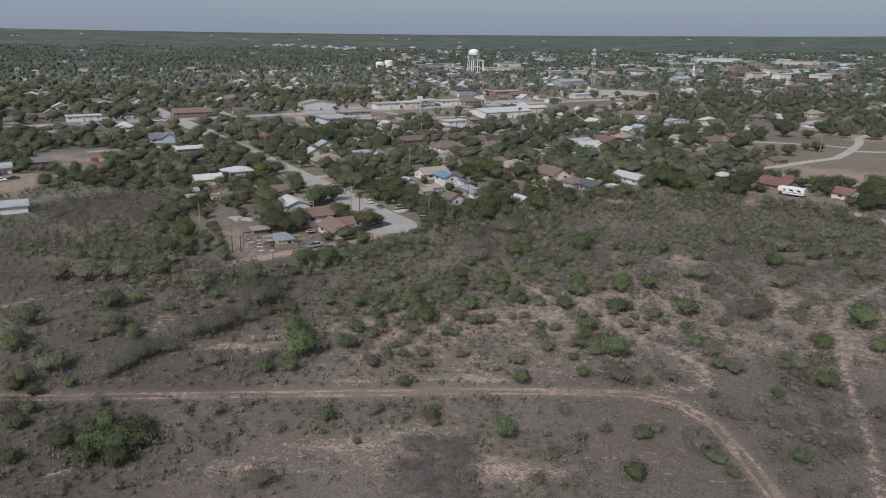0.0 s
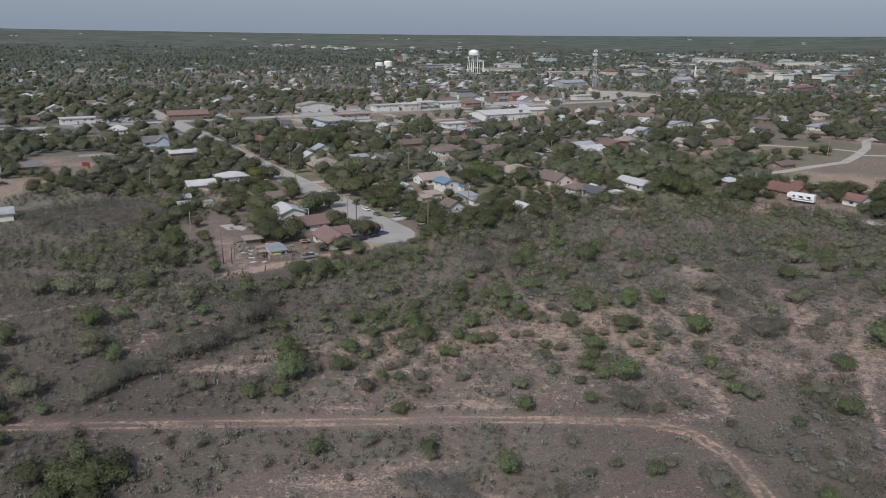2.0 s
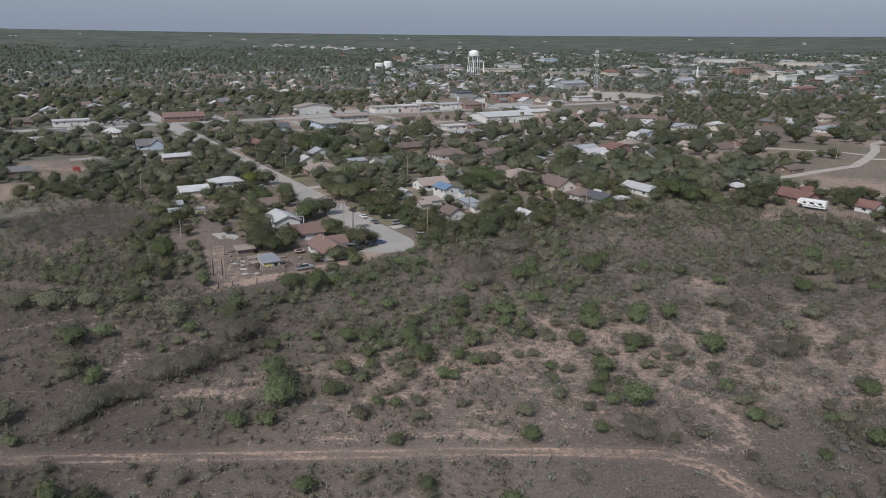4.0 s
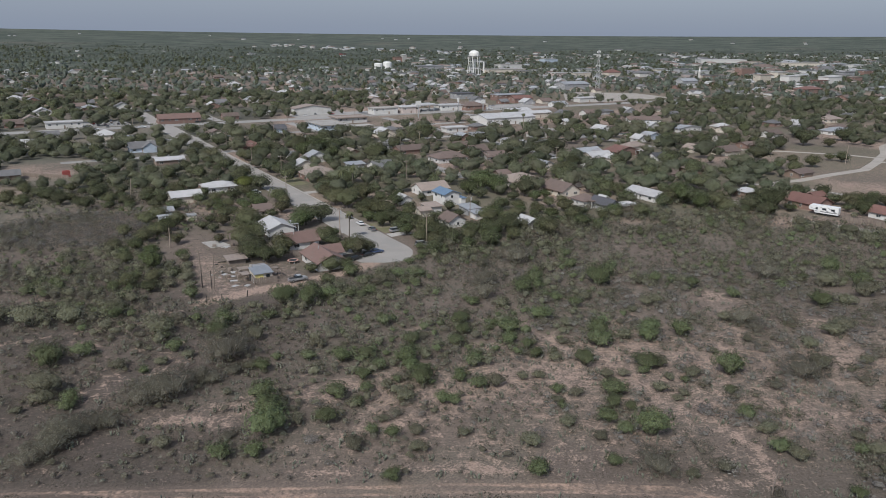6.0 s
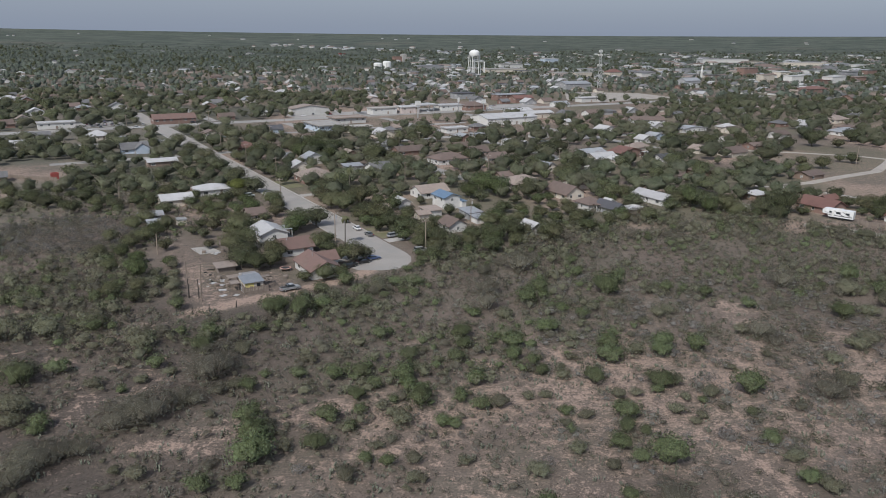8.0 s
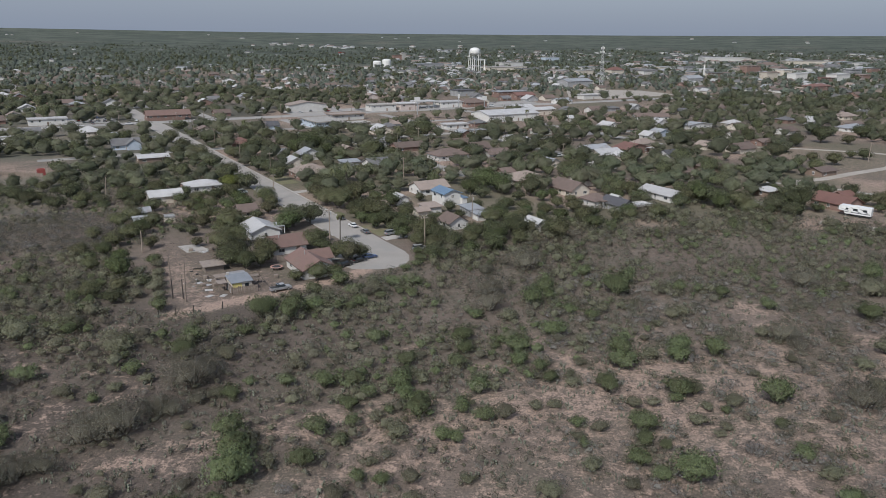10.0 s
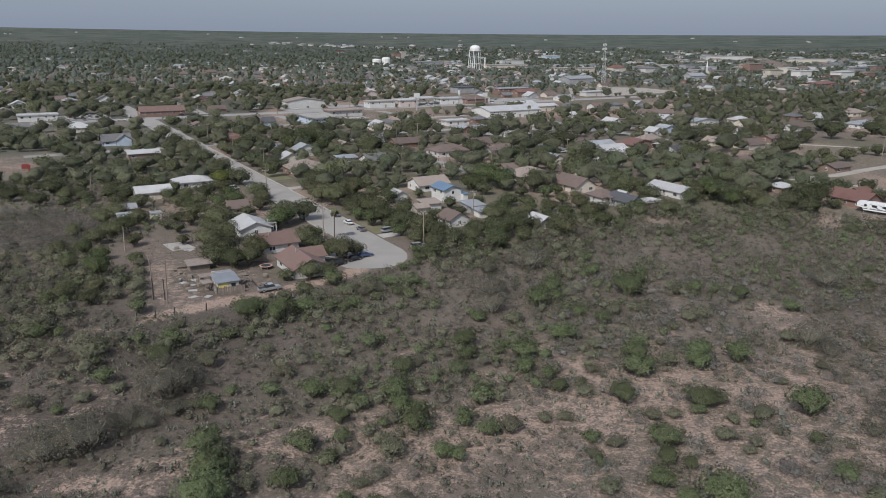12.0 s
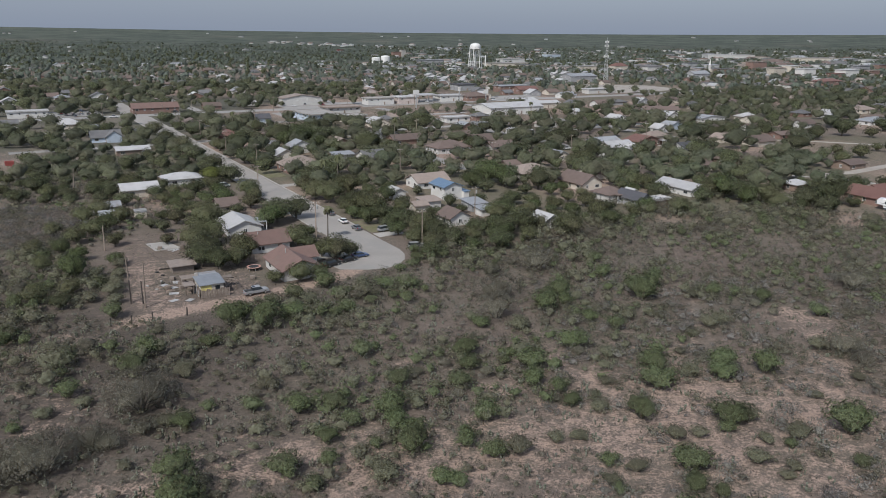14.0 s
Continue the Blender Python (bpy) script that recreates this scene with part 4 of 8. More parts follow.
house(-45.5, 503.0, 8.4, 7.6, "hip", "roof_grey", "white", "house with a dark grey-brown hip roof", 2.7, 2.0)
house(-28.0, 423.0, 15.1, 8.4, "gable", "roof_brown", "brick", "long low brown-roofed house", 2.6, 1.9)
house(-12.6, 321.5, 11.8, 8.8, "gable", "roof_tan", "white", "white house under a tan gabled roof", 2.7, 2.0, "u")
h = house(-5.9, 303.5, 6.3, 8.4, "gable", "roof_blue", "white", "white two-storey house under a blue metal roof", 4.2, 1.2, "v")
part("lean_to", boxes(((-5.5, -5.0, -0.1), (-1.0, -3.15, 2.5))), M["white"], h, "white lean-to")
part("lean_to_roof", boxes(((-5.8, -5.4, 2.5), (-0.8, -3.13, 2.68))), M["roof_blue"], h)
house(-21.6, 302.0, 4.5, 5.0, "gable", "roof_white", "white", "small white garden shed with a gable", 2.4, 1.3, "v", name="shed", category="shed", near=False)
house(-10.7, 290.2, 5.5, 5.0, "shed", "roof_tan", "white", "small whitish outbuilding in a yard", 2.4, 0.5, name="shed", category="shed", near=False)
house(-3.0, 270.6, 6.3, 6.7, "gable", "roof_brown", "white", "small white house under a brown gabled roof", 2.6, 1.8, "v")
house(2.6, 287.5, 5.0, 5.9, "shed", "roof_metal", "grey_wall", "shed with a dull grey sheet roof", 2.6, 0.6, name="shed", category="shed", near=False)
house(5.5, 281.0, 4.0, 4.0, "shed", "roof_metal", "white", "low shed with a sheet roof", 2.2, 0.4, name="shed", category="shed", near=False)
house(-28.2, 293.0, 5.0, 4.0, "gable", "roof_tan", "cream", "small tan-roofed shed under trees", 2.2, 0.8, name="shed", category="shed", near=False)
house(-13.5, 285.0, 4.0, 4.0, "gable", "roof_tan", "cream", "small pale shed in a yard", 2.2, 0.8, name="shed", category="shed", near=False)
house(-7.5, 398.5, 16.0, 10.9, "hip", "roof_brown", "white", "large white house under a brown hip roof", 2.8, 2.6)
house(14.8, 403.5, 11.8, 7.6, "gable", "roof_brown", "white", "white house under a long brown roof", 2.8, 1.8)
house(-2.0, 438.0, 8.4, 7.6, "gable", "roof_brown", "brown_wall", "brown house with a gabled roof", 2.7, 1.8)
house(-6.0, 514.0, 15.1, 7.6, "flat", "roof_white", "white", "white flat-roofed building with an open front", 3.0)
house(8.0, 486.0, 6.7, 6.7, "flat", "roof_metal", "grey_wall", "small grey flat-roofed outbuilding", 2.8, near=False)
for tx, ty, tl in ((23.4, 459.4, 9), (31.5, 451.5, 9)):
    h = house(tx, ty, 3.2, tl, "flat", "roof_white", "white", "long white mobile home on blocks", 3.0, name="mobile_home", turn=-20, over=0.1, category="trailer", near=False)
house(17.0, 356.6, 5.9, 5.0, "gable", "roof_brown", "brown_wall", "brown open hut with a gabled roof", 2.4, 1.3, near=False)
house(21.5, 338.0, 7.6, 6.7, "hip", "roof_tan", "pink", "pinkish house half hidden by trees", 2.8, 1.8)
house(24.0, 349.0, 10.1, 6.7, "hip", "roof_tan", "pink", "low house with a pale tan roof", 2.6, 1.4)
house(37.0, 379.5, 6.7, 8.4, "gable", "roof_metal", "cream", "cream house under a grey sheet roof", 2.8, 1.7, "v")
h = house(38.6, 323.5, 8.4, 12.6, "gable", "roof_brown", "cream", "cream house under a large brown gabled roof", 2.7, 2.6, "v")
h = house(45.0, 304.0, 7.1, 7.6, "hip", "roof_brown", "white", "house with a brown hip roof and white porch", 2.7, 2.0)
porch(h, -2.2, 3.2, -3.8, 2.4, 2.5, "roof_brown")
house(51.2, 298.0, 5.0, 10.1, "gable", "roof_dark", "grey_wall", "blue-grey house under a dark gabled roof", 2.6, 1.7, "v")
house(52.4, 307.6, 3.2, 3.2, "gable", "roof_white", "white", "little white garden shed", 2.2, 1.0, "v", name="shed", category="shed", near=False)
house(58.3, 296.5, 5.5, 3.8, "flat", "roof_white", "brick", "low brick store under a white slab roof", 2.3, windows=False)
house(70.8, 317.0, 7.1, 15.1, "gable", "roof_white", "white", "long white house under a white sheet roof", 2.7, 1.5, "v")
h = house(66.5, 407.5, 13.4, 9.2, "gable", "roof_white", "cream", "cream house under a bright white gabled roof", 2.8, 1.9)
house(72.5, 401.5, 5.5, 5.0, "gable", "roof_white", "cream", "gabled white-roofed front wing of a house", 2.8, 1.6, "v", near=False)
house(64.0, 424.5, 13.4, 7.6, "gable", "roof_metal", "grey_wall", "long house under a grey metal roof", 2.7, 1.4)
h = house(82.5, 426.0, 16.0, 9.2, "gable", "roof_red", "brick", "dark red-roofed house with a long pale porch", 2.8, 2.2, "v")
porch(h, -7.8, 7.8, -4.65, 3.0, 2.6, "roof_white")
h = house(126.8, 305.5, 9.0, 13.0, "gable", "roof_red", "brick", "long brick house under a dull red roof", 2.8, 2.2, "v")
house(146.0, 289.6, 6.7, 7.1, "gable", "roof_red", "white", "small white house under a dull red roof", 2.6, 1.7, "v")
house(135.0, 318.0, 6.7, 4.2, "gable", "roof_red", "brown_wall", "red-roofed shed behind a house", 2.4, 1.2, name="shed", category="shed", near=False)
house(110.6, 324.5, 6.7, 6.3, "hip", "roof_white", "brown_wall", "small brown house under a pale hip roof", 2.6, 1.4)
house(96.8, 407.0, 9.2, 8.4, "gable", "roof_dark", "white", "white house under a dark gabled roof", 2.7, 1.9)
house(102.5, 476.0, 7.6, 6.7, "gable", "roof_white", "white", "white cottage with a pale gable", 2.7, 2.0, "v")
house(112.2, 490.0, 10.1, 7.6, "gable", "roof_metal", "blue_wall", "pale blue house under a metal roof", 2.7, 1.8, "v")
house(123.0, 440.0, 7.6, 6.7, "gable", "roof_tan", "cream", "small cream house with a gable", 2.7, 1.8, "v")
house(144.0, 530.5, 21.8, 7.6, "gable", "roof_metal", "white", "long house under a pale metal roof", 2.7, 1.2, "v")
house(265.0, 593.0, 15.0, 10.1, "hip", "roof_tan", "cream", "large cream house with arched front", 3.0, 2.4)
house(238.0, 526.0, 18.5, 10.1, "hip", "roof_metal", "white", "broad house under a pale grey roof", 2.7, 2.0)
house(158.5, 458.0, 10.1, 7.6, "gable", "roof_brown", "brick", "low red-brown roofed house by the field", 2.4, 1.2)
house(150.0, 369.5, 10.1, 7.6, "gable", "roof_brown", "brown_wall", "low brown house with a sheet porch", 2.4, 1.2)
house(-151.0, 247.0, 10.1, 6.7, "gable", "roof_metal", "white", "pale barn with a grey sheet roof", 3.0, 1.4, name="barn", category="barn", near=False)
house(-197.0, 318.0, 8.4, 8.4, "gable", "roof_metal", "white", "pale shed with a metal roof by a dirt yard", 3.0, 1.5, name="barn", category="barn", near=False)
house(-190.0, 336.5, 10.1, 6.7, "gable", "roof_grey", "brown_wall", "open grey-roofed shelter among trees", 2.6, 1.6, name="barn", category="barn", near=False)
house(-168.8, 344.5, 3.0, 2.5, "flat", "red_paint", "red_paint", "red metal container in a clearing", 2.2, name="container", category="container", windows=False, over=0.05)
house(21.5, 268.5, 5.5, 6.3, "gable", "roof_white", "white", "small pale house hidden among trees", 2.6, 1.5, "v")

# Shops and works along the highway.
house(-116.4, 606.0, 28.0, 13.4, "gable", "roof_tan", "white", "long white hall under a pale roof", 5.0, 2.2, "v", name="hall", category="hall", near=False)
house(-88.0, 518.0, 17.0, 28.0, "flat", "concrete", "blue_wall", "low motel block under a flat pale roof", 3.8, name="motel", category="motel", over=1.0)
house(-79.6, 557.5, 22.0, 13.0, "flat", "roof_tan", "white", "low motel wing under a flat pinkish roof", 3.6, name="motel", category="motel", over=1.0)
house(-65.5, 508.6, 14.0, 9.0, "flat", "concrete", "cream", "cream motel office under a flat roof", 3.4, name="motel", category="motel", over=0.8)
house(-239.0, 462.0, 10.0, 7.0, "gable", "roof_grey", "white", "small white house near the highway", 2.6, 1.5)
house(127.0, 577.0, 23.0, 9.5, "gable", "roof_brown", "white", "long low white house under a broad brown roof", 2.8, 1.8, turn=2)
house(147.0, 535.5, 11.0, 5.0, "shed", "roof_white", "white", "long white shed with a flat sheet roof", 2.5, 0.4, name="shed", category="shed", turn=-12, near=False)
house(-62.0, 616.0, 20.2, 10.1, "flat", "concrete", "white", "white flat-roofed shop with a dark glazed front", 4.4, name="shop", category="shop")
house(-44.0, 626.0, 15.1, 11.8, "flat", "roof_white", "pink", "pale pink shop block by the highway", 4.6, name="shop", category="shop")
house(-12.0, 652.0, 21.8, 11.8, "flat", "roof_white", "white", "white flat-roofed shop by the highway", 4.0, name="shop", category="shop")
house(6.0, 656.0, 18.5, 13.4, "hip", "roof_brown", "brick", "restaurant under a brown hip roof", 3.6, 3.0, name="restaurant", category="restaurant")
house(27.0, 566.0, 40.3, 21.8, "gable", "roof_white", "white", "large white metal warehouse", 4.6, 2.2, name="warehouse", category="warehouse", near=False)
house(40.0, 615.0, 18.5, 11.8, "gable", "roof_white", "white", "white metal workshop by the highway", 4.0, 1.6, name="warehouse", category="warehouse", near=False)
house(54.0, 603.5, 20.2, 10.1, "gable", "roof_white", "cream", "white-roofed workshop row near the highway", 3.6, 1.4, name="warehouse", category="warehouse", near=False)
house(-2.0, 762.0, 19.5, 13.5, "flat", "roof_dark", "grey_wall", "dark grey flat-roofed building", 5.0, name="shop", category="shop", near=False)
house(50.0, 728.0, 19.5, 12.0, "gable", "roof_red", "brick", "red-brown shop with a gable", 4.0, 2.2, name="shop", category="shop", near=False)
house(40.0, 752.0, 30.0, 12.0, "flat", "roof_metal", "brick", "long brick shop row with a grey roof", 5.0, name="shop", category="shop", near=False)
house(112.0, 742.0, 22.5, 9.0, "flat", "roof_white", "white", "low white-roofed building beside a yard", 3.6, name="shop", category="shop", near=False)
house(80.0, 690.0, 13.4, 10.1, "gable", "roof_metal", "white", "white house under a grey metal roof", 3.0, 2.0, near=False)
house(120.0, 905.0, 34.5, 19.5, "gable", "roof_metal", "grey_wall", "wide grey metal hall near the mast", 6.0, 2.4, name="hall", category="hall", near=False)
house(210.0, 1152.0, 23.0, 13.0, "hip", "roof_red", "cream", "large pale building under a red roof", 7.0, 4.0, name="school", category="school", near=False)
house(60.0, 1262.0, 75.0, 17.0, "flat", "concrete", "cream", "long low pale school block", 5.0, name="school", category="school", near=False, windows=False)
house(75.0, 1392.0, 45.0, 20.0, "flat", "concrete", "white", "wide pale flat-roofed hall", 7.0, name="school", category="school", near=False, windows=False)
house(-60.0, 1330.0, 50.0, 13.0, "flat", "roof_metal", "grey_wall", "long grey flat-roofed store", 6.0, name="store", category="store", near=False, windows=False)
house(165.0, 1150.0, 30.0, 11.0, "flat", "roof_white", "cream", "long pale flat-roofed store", 6.0, name="store", category="store", near=False, windows=False)
house(176.0, 1690.0, 35.0, 18.0, "flat", "roof_white", "blue_wall", "large pale store far off", 7.0, name="store", category="store", near=False, windows=False)
house(427.0, 1232.0, 30.0, 13.0, "flat", "roof_tan", "brick", "three-storey orange brick block", 11.0, name="office_block", category="building", near=False)
house(396.0, 1078.0, 22.0, 12.0, "flat", "roof_tan", "cream", "cream stone block downtown", 9.0, name="office_block", category="building", near=False)
house(424.0, 1056.0, 23.0, 13.0, "flat", "roof_white", "white", "white flat-roofed block downtown", 9.0, name="office_block", category="building", near=False)
house(480.0, 1066.0, 28.0, 15.0, "flat", "roof_white", "white", "white flat-roofed store downtown", 8.0, name="store", category="store", near=False, windows=False)
house(377.0, 892.0, 30.0, 15.0, "hip", "roof_red", "brick", "low building under a red roof", 4.0, 2.6, name="store", category="store", near=False)
house(275.0, 1002.0, 26.0, 13.0, "gable", "roof_metal", "grey_wall", "wide grey metal-roofed hall", 5.0, 3.0, name="hall", category="hall", near=False)
house(540.0, 1700.0, 100.0, 30.0, "flat", "roof_white", "white", "very long white-roofed store at the town's edge", 9.0, name="store", category="store", near=False, windows=False, turn=8)
house(668.0, 1600.0, 95.0, 25.0, "flat", "concrete", "cream", "long flat-roofed shopping row", 7.0, name="store", category="store", near=False, windows=False, turn=4)
house(-318.0, 2050.0, 16.0, 9.0, "flat", "roof_grey", "red_paint", "red-fronted store far off", 5.0, name="store", category="store", near=False, windows=False)
house(-138.0, 1632.0, 20.0, 11.0, "flat", "brick", "brick", "tall red-brick mill far off", 10.0, name="mill", category="mill", near=False, windows=False)
house(-126.0, 1634.0, 9.0, 8.0, "flat", "concrete", "concrete", "grey concrete silo tower beside a mill", 14.0, name="silo", category="silo", near=False, windows=False)
house(1245.0, 3094.0, 75.0, 30.0, "gable", "roof_white", "white", "large pale hall far out of town", 8.0, 4.0, name="hall", category="hall", near=False, windows=False, turn=0)

# Shops and offices of the town centre.
CENTRE_BLOCKS = [(352, 1303, 26, 14, 6, "roof_grey", "grey_wall"), (373, 1269, 30, 14, 5, "roof_metal", "white"), (565, 1747, 48, 16, 6, "roof_white", "white"), (597, 1692, 36, 16, 6, "roof_tan", "cream"), (398, 1084, 16, 12, 7, "roof_white", "white"), (459, 1184, 22, 14, 8, "roof_white", "cream"), (427, 1064, 20, 12, 7, "roof_white", "white"), (565, 1331, 30, 14, 5, "roof_grey", "white"), (467, 1058, 34, 12, 4, "roof_red", "brick"), (516, 1134, 20, 12, 6, "roof_white", "white"), (574, 1223, 26, 14, 7, "roof_grey", "grey_wall"), (539, 1124, 22, 12, 5, "roof_tan", "brick"), (659, 1647, 40, 16, 6, "roof_metal", "pink")]
OUTER_BLOCKS = [(719, 1689, 36, 16, 6, "roof_grey", "cream"), (740, 1609, 40, 16, 6, "roof_metal", "grey_wall"), (753, 1559, 34, 16, 6, "roof_white", "white"), (648, 1310, 24, 12, 6, "roof_grey", "brick"), (321, 1156, 20, 11, 5, "roof_metal", "pink"), (344, 1130, 18, 11, 5, "roof_grey", "brown_wall"), (318, 1316, 24, 12, 5, "roof_white", "cream"), (259, 1175, 20, 12, 5, "roof_grey", "white"), (191, 1287, 24, 12, 5, "roof_metal", "white"), (136, 1166, 22, 12, 5, "roof_white", "pink"), (87, 1207, 26, 12, 5, "roof_grey", "cream")]
shop_words = {"roof_white": "white-roofed", "roof_grey": "grey-roofed", "roof_metal": "metal-roofed", "roof_tan": "tan-roofed", "roof_red": "red-roofed"}
wall_words = {"white": "white", "cream": "cream stucco", "pink": "pink stucco", "brick": "red-brick", "grey_wall": "grey", "brown_wall": "brown"}
for bx, by, bl, bd, bh, roof_key, wall_key in CENTRE_BLOCKS + OUTER_BLOCKS:
    house(bx, by, bl, bd, "flat", roof_key, wall_key, f"{wall_words[wall_key]} {shop_words[roof_key]} commercial block in the town centre", bh, name="store", category="store", near=False, group="town centre blocks")


def canopy(x, y):
    b = thing("station_canopy", pose(x, y, 0, 0, 0, ANG), "white flat filling-station canopy on posts", "canopy")
    part("roof", boxes(((-9, -6, 4.8), (9, 6, 5.6)), bevel=0.05), M["roof_white"], b)
    for px_ in (-6.5, 6.5):
        for py_ in (-3.5, 3.5):
            part("post", boxes(((px_ - 0.2, py_ - 0.2, 0), (px_ + 0.2, py_ + 0.2, 4.8))), M["frame"], b)
    for px_ in (-3, 3):
        part("pump", boxes(((px_ - 0.4, -0.3, 0), (px_ + 0.4, 0.3, 1.8)), bevel=0.05), M["steel"], b)
    FOOT.append((x, y, 11, True))


canopy(-31.5, 640.0)


def road_sign(x, y, h, w, label):
    b = thing("road_sign", pose(x, y, 0, 0, 0, ANG), label, "sign")
    part("pole", boxes(((-0.3, -0.3, 0), (0.3, 0.3, h - 3))), M["steel"], b)
    part("panel", boxes(((-w / 2, -0.25, h - 3), (w / 2, 0.25, h)), bevel=0.05), M["frame"], b)


road_sign(-33.5, 592.0, 12.0, 4.5, "tall pale sign panel on a pole by the highway")
road_sign(-4.5, 612.0, 13.0, 1.6, "slim white sign pylon by the highway")
road_sign(15.0, 645.0, 9.0, 4.0, "pale sign panel on a pole")

# ---- landmarks ----
def water_tower(x, y):
    b = thing("water_tower", pose(x, y, 0, 0, 0, 12) @ Matrix.Diagonal((0.94, 0.94, 0.94, 1)), "white steel water tower on slender legs over the town", "water tower")
    top, r = 37.0, 8.0
    prof = [(0.6, 25.6), (2.5, 25.8), (5.2, 26.6), (7.2, 28.0), (r, 29.6), (r, 33.0), (7.6, 34.3), (6.4, 35.6), (4.4, 36.6), (2.0, 37.1), (0.3, 37.2)]
    bm = lathe(bmesh.new(), prof, 32)
    for f in bm.faces:
        f.smooth = True
    tank = part("tank", bm, M["tank"], b)
    part("vent", rod(bmesh.new(), (0, 0, 37.1), (0, 0, 37.9), 0.5, 0.35), M["tank"], tank)
    bm = lathe(bmesh.new(), [(7.6, 28.9), (9.1, 28.9), (9.1, 29.05), (7.6, 29.05)], 32)
    part("balcony", bm, M["tank"], tank)
    bm = bmesh.new()
    for k in range(24):
        a, c = 2 * math.pi * k / 24, 2 * math.pi * (k + 1) / 24
        rod(bm, (9 * math.cos(a), 9 * math.sin(a), 29), (9 * math.cos(a), 9 * math.sin(a), 30.1), 0.05, sides=4)
        rod(bm, (9 * math.cos(a), 9 * math.sin(a), 30.1), (9 * math.cos(c), 9 * math.sin(c), 30.1), 0.05, sides=4)
    part("railing", bm, M["tank"], tank)
    feet = []
    for k in range(6):
        a = 2 * math.pi * k / 6
        feet.append((10.6 * math.cos(a), 10.6 * math.sin(a), 7.9 * math.cos(a), 7.9 * math.sin(a)))
        part("leg", rod(bmesh.new(), (feet[-1][0], feet[-1][1], 0), (feet[-1][2], feet[-1][3], 29.5), 0.55, 0.5, 10), M["tank"], b)
        part("footing", rod(bmesh.new(), (feet[-1][0], feet[-1][1], -0.1), (feet[-1][0], feet[-1][1], 0.5), 1.1, 1.0, 8), M["concrete"], b)
    for k in range(6):
        p, q = feet[k], feet[(k + 1) % 6]
        for z in (10.0, 20.0):
            s = z / 29.5
            a = (p[0] + s * (p[2] - p[0]), p[1] + s * (p[3] - p[1]), z)
            c = (q[0] + s * (q[2] - q[0]), q[1] + s * (q[3] - q[1]), z)
            part("strut", rod(bmesh.new(), a, c, 0.16, sides=6), M["tank"], b)
    part("riser", rod(bmesh.new(), (0, 0, 0), (0, 0, 26.5), 0.95, sides=12), M["tank"], b, "thick white riser pipe")
    FOOT.append((x, y, 14, True))
    s = thing("standpipe", pose(x + 14.5, y - 4, 0), "slim white standpipe beside the water tower", "pipe")
    part("pipe", lathe(bmesh.new(), [(0.9, 0), (0.9, 17.6), (0.5, 18.3), (0.1, 18.5)], 16), M["tank"], s)
    part("footing", rod(bmesh.new(), (0, 0, -0.1), (0, 0, 0.4), 1.5, sides=12), M["concrete"], s)


def mast(x, y):
    b = thing("radio_mast", pose(x, y, 0, 0, 0, 20), "tall lattice radio mast with antenna rings", "mast")
    h, r0, r1 = 43.0, 2.9, 0.75
    foot = [(math.cos(a), math.sin(a)) for a in (math.pi / 2, math.pi * 7 / 6, math.pi * 11 / 6)]

    def at(k, z):
        r = r0 + (r1 - r0) * z / h
        return (foot[k % 3][0] * r, foot[k % 3][1] * r, z)

    for k in range(3):
        part("leg", rod(bmesh.new(), at(k, 0), at(k, h), 0.22, 0.12, 6), M["steel"], b)
    steps = [h * (1 - (1 - i / 13) ** 1.15) for i in range(14)]
    for k in range(3):
        for z0, z1 in zip(steps[:-1], steps[1:]):
            for a0, a1 in ((at(k, z0), at(k + 1, z1)), (at(k + 1, z0), at(k, z1)), (at(k, z1), at(k + 1, z1))):
                part("brace", rod(bmesh.new(), a0, a1, 0.1, sides=4), M["steel"], b)
    for z, r, n in ((26.5, 2.4, 9), (37.0, 2.1, 9), (41.0, 1.8, 9)):
        ring = part("antenna_platform", lathe(bmesh.new(), [(r - 0.3, z), (r, z), (r, z + 0.15), (r - 0.3, z + 0.15)], 12), M["steel"], b)
        for k in range(n):
            a = 2 * math.pi * k / n
            bm = boxes(((-0.18, -0.12, 0), (0.18, 0.12, 2.4)), bevel=0.03)
            ant = part("antenna", bm, M["frame"], ring)
            ant.matrix_basis = pose(r * math.cos(a), r * math.sin(a), z - 1.0, 0, 0, math.degrees(a))
    part("rod", rod(bmesh.new(), (0, 0, h - 1), (0, 0, h + 3.5), 0.08), M["steel"], b)
    FOOT.append((x, y, 10, True))


def storage_tank(x, y, r, h):
    b = thing("storage_tank", pose(x, y, 0), "round white ground storage tank with a domed top", "tank", "storage tanks")
    bm = lathe(bmesh.new(), [(r, 0), (r, h * 0.84), (r * 0.9, h * 0.93), (r * 0.5, h * 0.99), (0.3, h)], 28)
    part("shell", bm, M["tank"], b)
    part("ladder", boxes(((-0.25, -r - 0.25, 0), (-0.15, -r - 0.15, h * 0.84)), ((0.15, -r - 0.25, 0), (0.25, -r - 0.15, h * 0.84)), *[((-0.15, -r - 0.22, z), (0.15, -r - 0.18, z + 0.06)) for z in np.arange(0.5, h * 0.8, 0.5)]), M["steel"], b)
    FOOT.append((x, y, r + 4, True))


